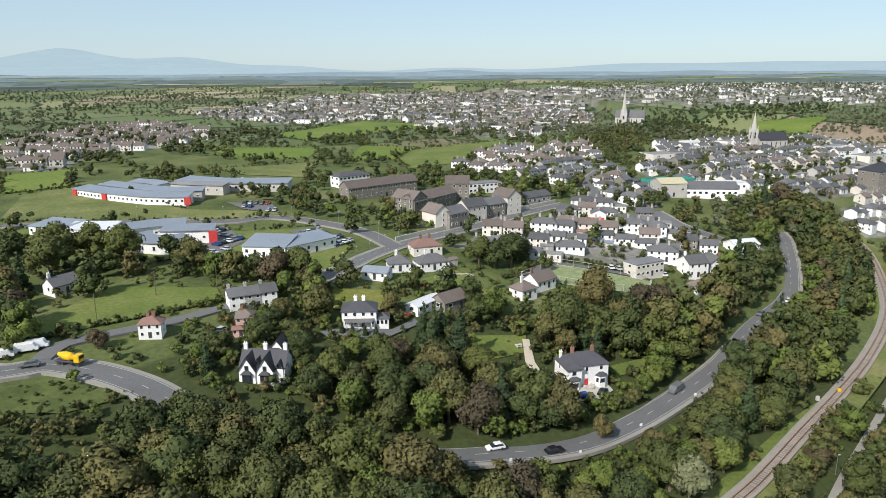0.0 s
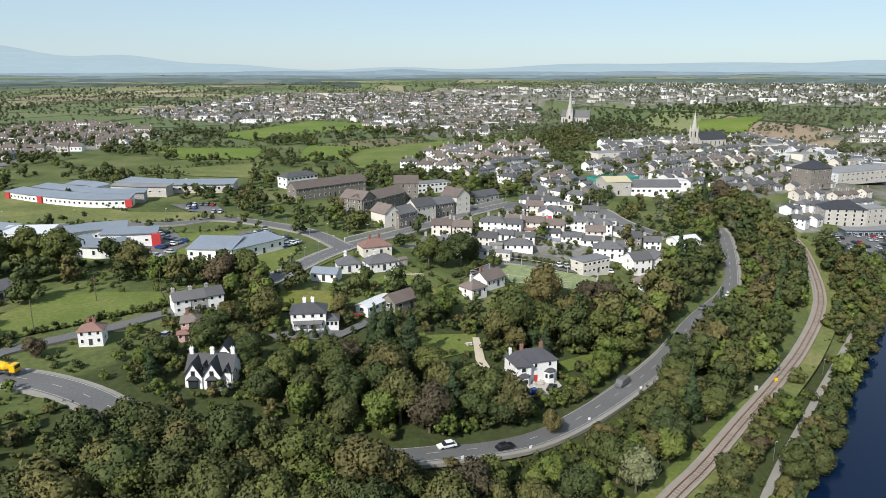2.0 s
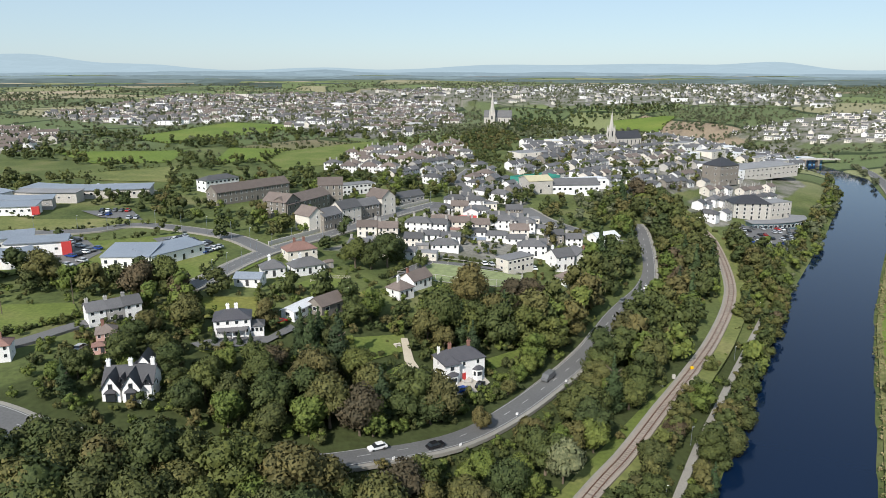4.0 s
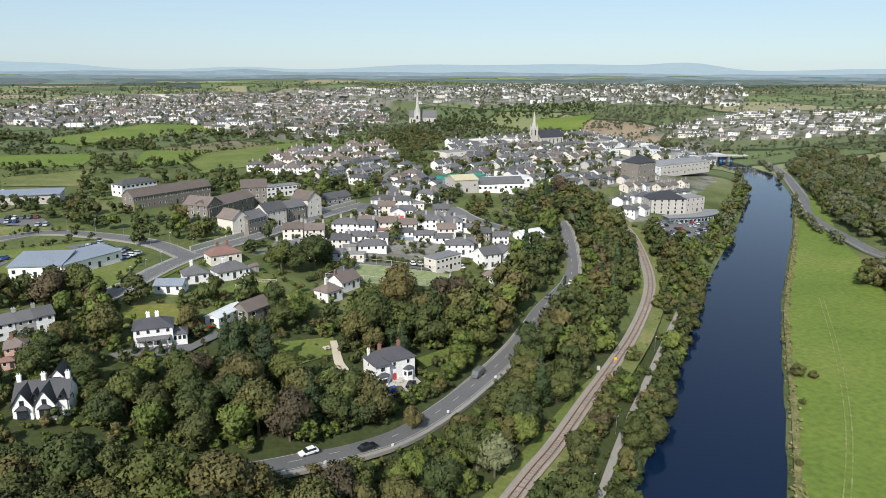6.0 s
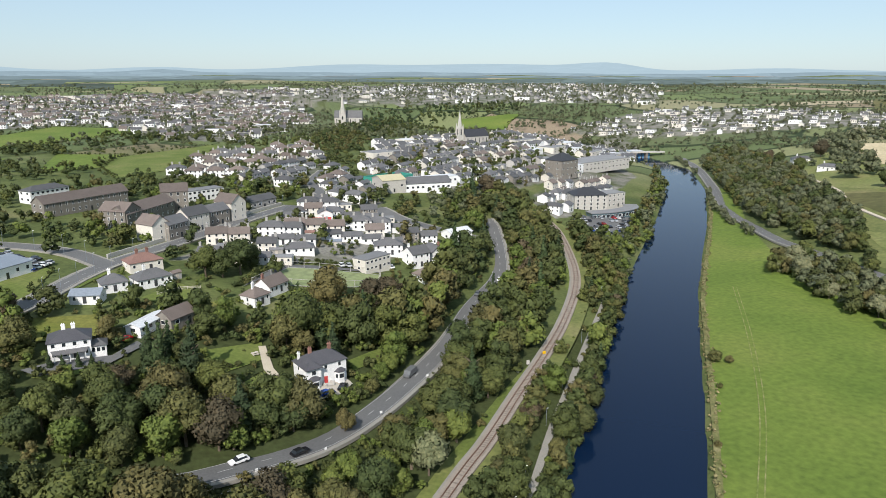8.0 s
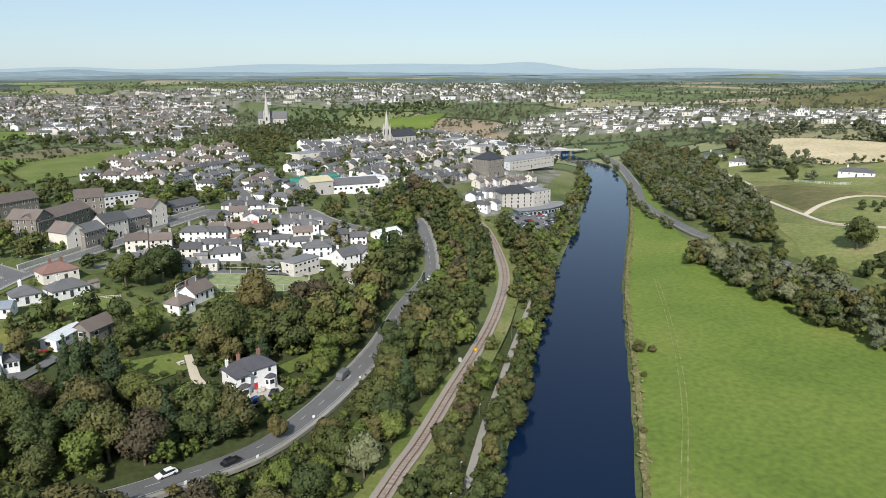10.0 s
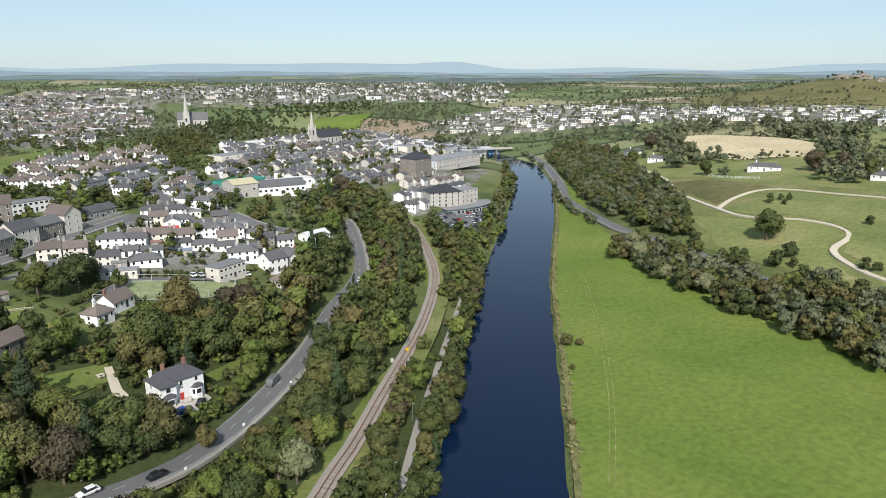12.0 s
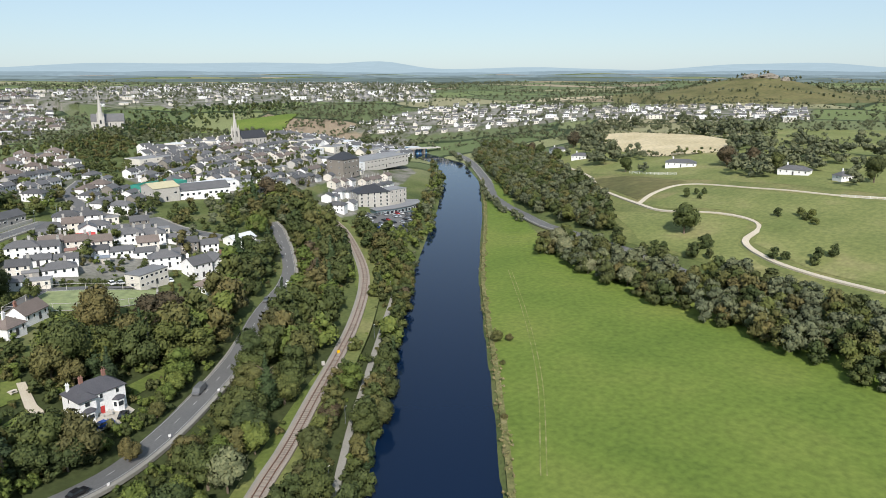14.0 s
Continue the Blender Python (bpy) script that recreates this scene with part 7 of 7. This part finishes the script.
tube(bm, (-3.3, 0, 2.9), (-4.3, 0, 1.6), .35, .25, 8)
part("chute", bm_mesh("chute", bm, "dark_metal"), lorry)
for sx in (-2.8, -1.6, 1.4, 3.2):
    for sy in (-1, 1):
        w = place(part("wheel", WHEEL, lorry), sx, sy * 1.0, .5)
        w.scale = (1.5, 1.5, 1.5)

lorry.scale = (.8, .8, .8)


# ---- posts, lamps, fences ----
def pole(name, label, cat, x, y, h, r, mat, arm=None, group=""):
    root = thing(name, label, cat, group, at=pose(x, y, float(height(x, y)), 0, 0, random.uniform(0, 40)))
    bm = bmesh.new()
    tube(bm, (0, 0, -.5), (0, 0, h), r, r * .7, 8)
    part("pole", bm_mesh("pole", bm, mat), root)
    if arm == "cross":
        for k, z in enumerate((h - .4, h - 1.3)):
            place(part("crossarm", box_mesh("crossarm", (2.2 - .5 * k, .14, .14), mat), root), 0, 0, z)
        for s in (-.9, 0, .9):
            place(part("insulator", box_mesh("insulator", (.12, .12, .25), "white", .03), root), s, 0, h - .25)
    elif arm == "lamp":
        place(part("lamp_head", box_mesh("lamp_head", (.5, .2, .1), "white", .04), root), .3, 0, h - .05)
    elif arm == "box":
        place(part("sign_plate", box_mesh("sign_plate", (.7, .1, .7), "white", .03), root), 0, 0, h - .4)
    return root


pole("utility_pole", "tall pale timber utility pole with crossarms", "pole", 55.5, 190.6, 10.5, .2, "wood_pole", "cross")
for x, y in ((-93.7, 177.8), (-86.2, 199.1), (-70, 206)):
    pole("utility_pole", "dark timber pole in the sloping field", "pole", x, y, 8, .14, "bark", None, "field poles")
k0 = spline(TOWPATH, 22)[::2]
for p in k0:
    pole("lamp_post", "slim grey lamp post beside the towpath", "lamp post", p[0] - 1.2, p[1] + 1.2, 5.0, .06, "metal_roof", "lamp", "towpath lamps")
for p in spline(STREET, 28)[1:14]:
    pole("street_lamp", "tall grey street lamp by the kerb", "street lamp", p[0] + 4.2, p[1] - 3.0, 8.5, .06, "metal_roof", "lamp", "street lamps")
for p in spline(HOSPITAL_ROAD, 26)[1:]:
    pole("street_lamp", "tall grey street lamp by the access road", "street lamp", p[0], p[1] - 4.6, 8, .06, "metal_roof", "lamp", "street lamps")
for x, y in ((-6, 127.2), (14, 132.2), (30, 138.6), (47, 151.5), (66, 168.5), (88, 193)):
    pole("road_sign", "small white roadside marker post", "sign", x, y, 1.9, .06, "pale_stone", "box", "roadside markers")
for x, y, m_ in ((95.0, 168.5, "white"), (109.5, 178.0, "car_yellow"), (100.8, 172.8, "pale_stone")):
    b = tagged(new("relay_box", box_mesh("relay_box", (.9, .6, 1.3), m_, .05)), "small painted trackside equipment box", "equipment box", "trackside boxes")
    b.location = (x, y, float(height(x, y)) + .3)


def fence(name, label, pts, h, mat, step=2.4, rails=2, slab=False):
    line = spline(pts, step)
    z = height(line[:, 0], line[:, 1])
    root = thing(name, label, "fence")
    post = box_mesh("post", (.14, .14, h + .5), mat)
    for p, q in zip(line, z):
        place(part("post", post, root), p[0], p[1], q - .3)
    for k in range(rails):
        part("rail", ribbon("rail", line, .05, -.05, mat, .35 + (h - .25) * k / max(rails - 1, 1), .12 if not slab else h, z), root)
    return root


fence("fence", "white timber garden fence behind the bungalows", [(-3, 222.5), (4, 226), (10, 226)], 1.2, "timber", 1.6, 3)
fence("fence", "pale timber fence beside the cottage lawn", [(9, 203.5), (14, 204.2), (18, 207)], 1.2, "timber", 1.6, 3)
fence("fence", "white railings before the hillside house", [(426, 294), (424, 275), (426, 256)], 1.6, "white", 3, 3)
fence("fence", "long white rail fence along the hill path", [(396, 140), (402, 118), (410, 100)], 1.3, "white", 3, 2)
fence("crash_barrier", "low pale barrier along the outer edge of the road", [(-14, 124.5), (2, 126), (14, 131)], .7, "pale_stone", 3, 1)

# hedge along the field, clipped and dark
hp = spline([FIELD_WEST[0], FIELD_WEST[5], FIELD_WEST[4]], 1.5)
stuff_trees("hedge", "clipped dark green hedge below the field", "leaf", hp[:, 0] + rng.normal(size=len(hp)) * .3, hp[:, 1] + rng.normal(size=len(hp)) * .3, rng.uniform(.2, .3, len(hp)), 1)

bw = spline([(99.5, 244.5), (105, 247.5), (111, 252)], 2)
tagged(new("garden_wall", ribbon("garden_wall", bw, .12, -.12, "brick", 1.3, 1.8)), "low red-brick garden wall by the road", "wall", kind="structure")
pl = np.array(PITCH + PITCH[:1])
for k, (a, b) in enumerate(zip(pl[:-1], pl[1:])):
    seg = np.array([a + (b - a) * t_ for t_ in np.linspace(0, 1, 8)])
    zz_ = height(seg[:, 0], seg[:, 1])
    tagged(new("pitch_line", ribbon("pitch_line", seg, .12, -.12, "paint_line", .42, .05, zz_)), "pale painted line round the pitch", "pitch marking", kind="structure")
    fence("pitch_fence", "tall thin wire-mesh fence round the pitch", [tuple(a), tuple((a + b) / 2), tuple(b)], 2.6, "pale_stone", 5.0, 2)

# picnic table and garden odds
tb = thing("picnic_table", "grey timber picnic table on the lawn", "table", at=pose(20.6, 180.8, float(height(20.6, 180.8)) + .35, 0, 0, 20))
place(part("tabletop", box_mesh("tabletop", (1.8, .8, .08), "timber"), tb), 0, 0, .72)
for s in (-1, 1):
    place(part("bench", box_mesh("bench", (1.8, .3, .06), "timber"), tb), 0, s * .75, .42)
    place(part("leg", box_mesh("leg", (.1, 1.5, .72), "timber"), tb), s * .6, 0, 0)
for x, y, s in ((18.0, 183.0, .12), (22.4, 170.5, .14), (52, 181, .12), (15.6, 175.2, .2), (13.2, 174.4, .22), (19.5, 175.8, .18)):
    plant("leaf", x, y, s, .7, "garden shrubs")

# sheds, garages and yard walls between the houses of the old quarter
for x, y, L, W, a, mat in ((-7, 240, 4, 3, 20, "pale_roof"), (3, 239, 3, 2.4, 30, "brown_tile"), (12, 252, 5, 3.5, 40, "metal_roof"), (24, 258, 5, 3, 10, "pale_roof"), (40, 262, 5, 3, -10, "flat_roof"), (52, 268, 6, 3, -18, "pale_roof"), (66, 274, 5, 3, -18, "metal_roof"), (78, 284, 5, 3, -18, "flat_roof"), (30, 270, 4, 3, 0, "pale_roof"), (58, 286, 4, 3, -18, "red_tile"), (70, 300, 5, 3.5, -18, "pale_roof"), (46, 282, 4, 3, 40, "flat_roof")):
    sh = thing("garden_shed", "small grey garden shed in a back yard", "shed", "garden sheds", at=pose(x, y, float(height(x, y)) + .1, 0, 0, a))
    part("wall", wall_mesh(L, W, 2.1, .6, "gable", "grey_render"), sh)
    part("roof", roof_mesh(L, W, 2.1, .6, "gable", mat, .2), sh)
    place(part("door", box_mesh("door", (.9, .1, 1.8), "timber"), sh), 0, -W / 2 - .02)

for ob in TEMPLATES:
    if ob.name not in used_template:
        for o in (*ob.children_recursive, ob):
            bpy.data.objects.remove(o)
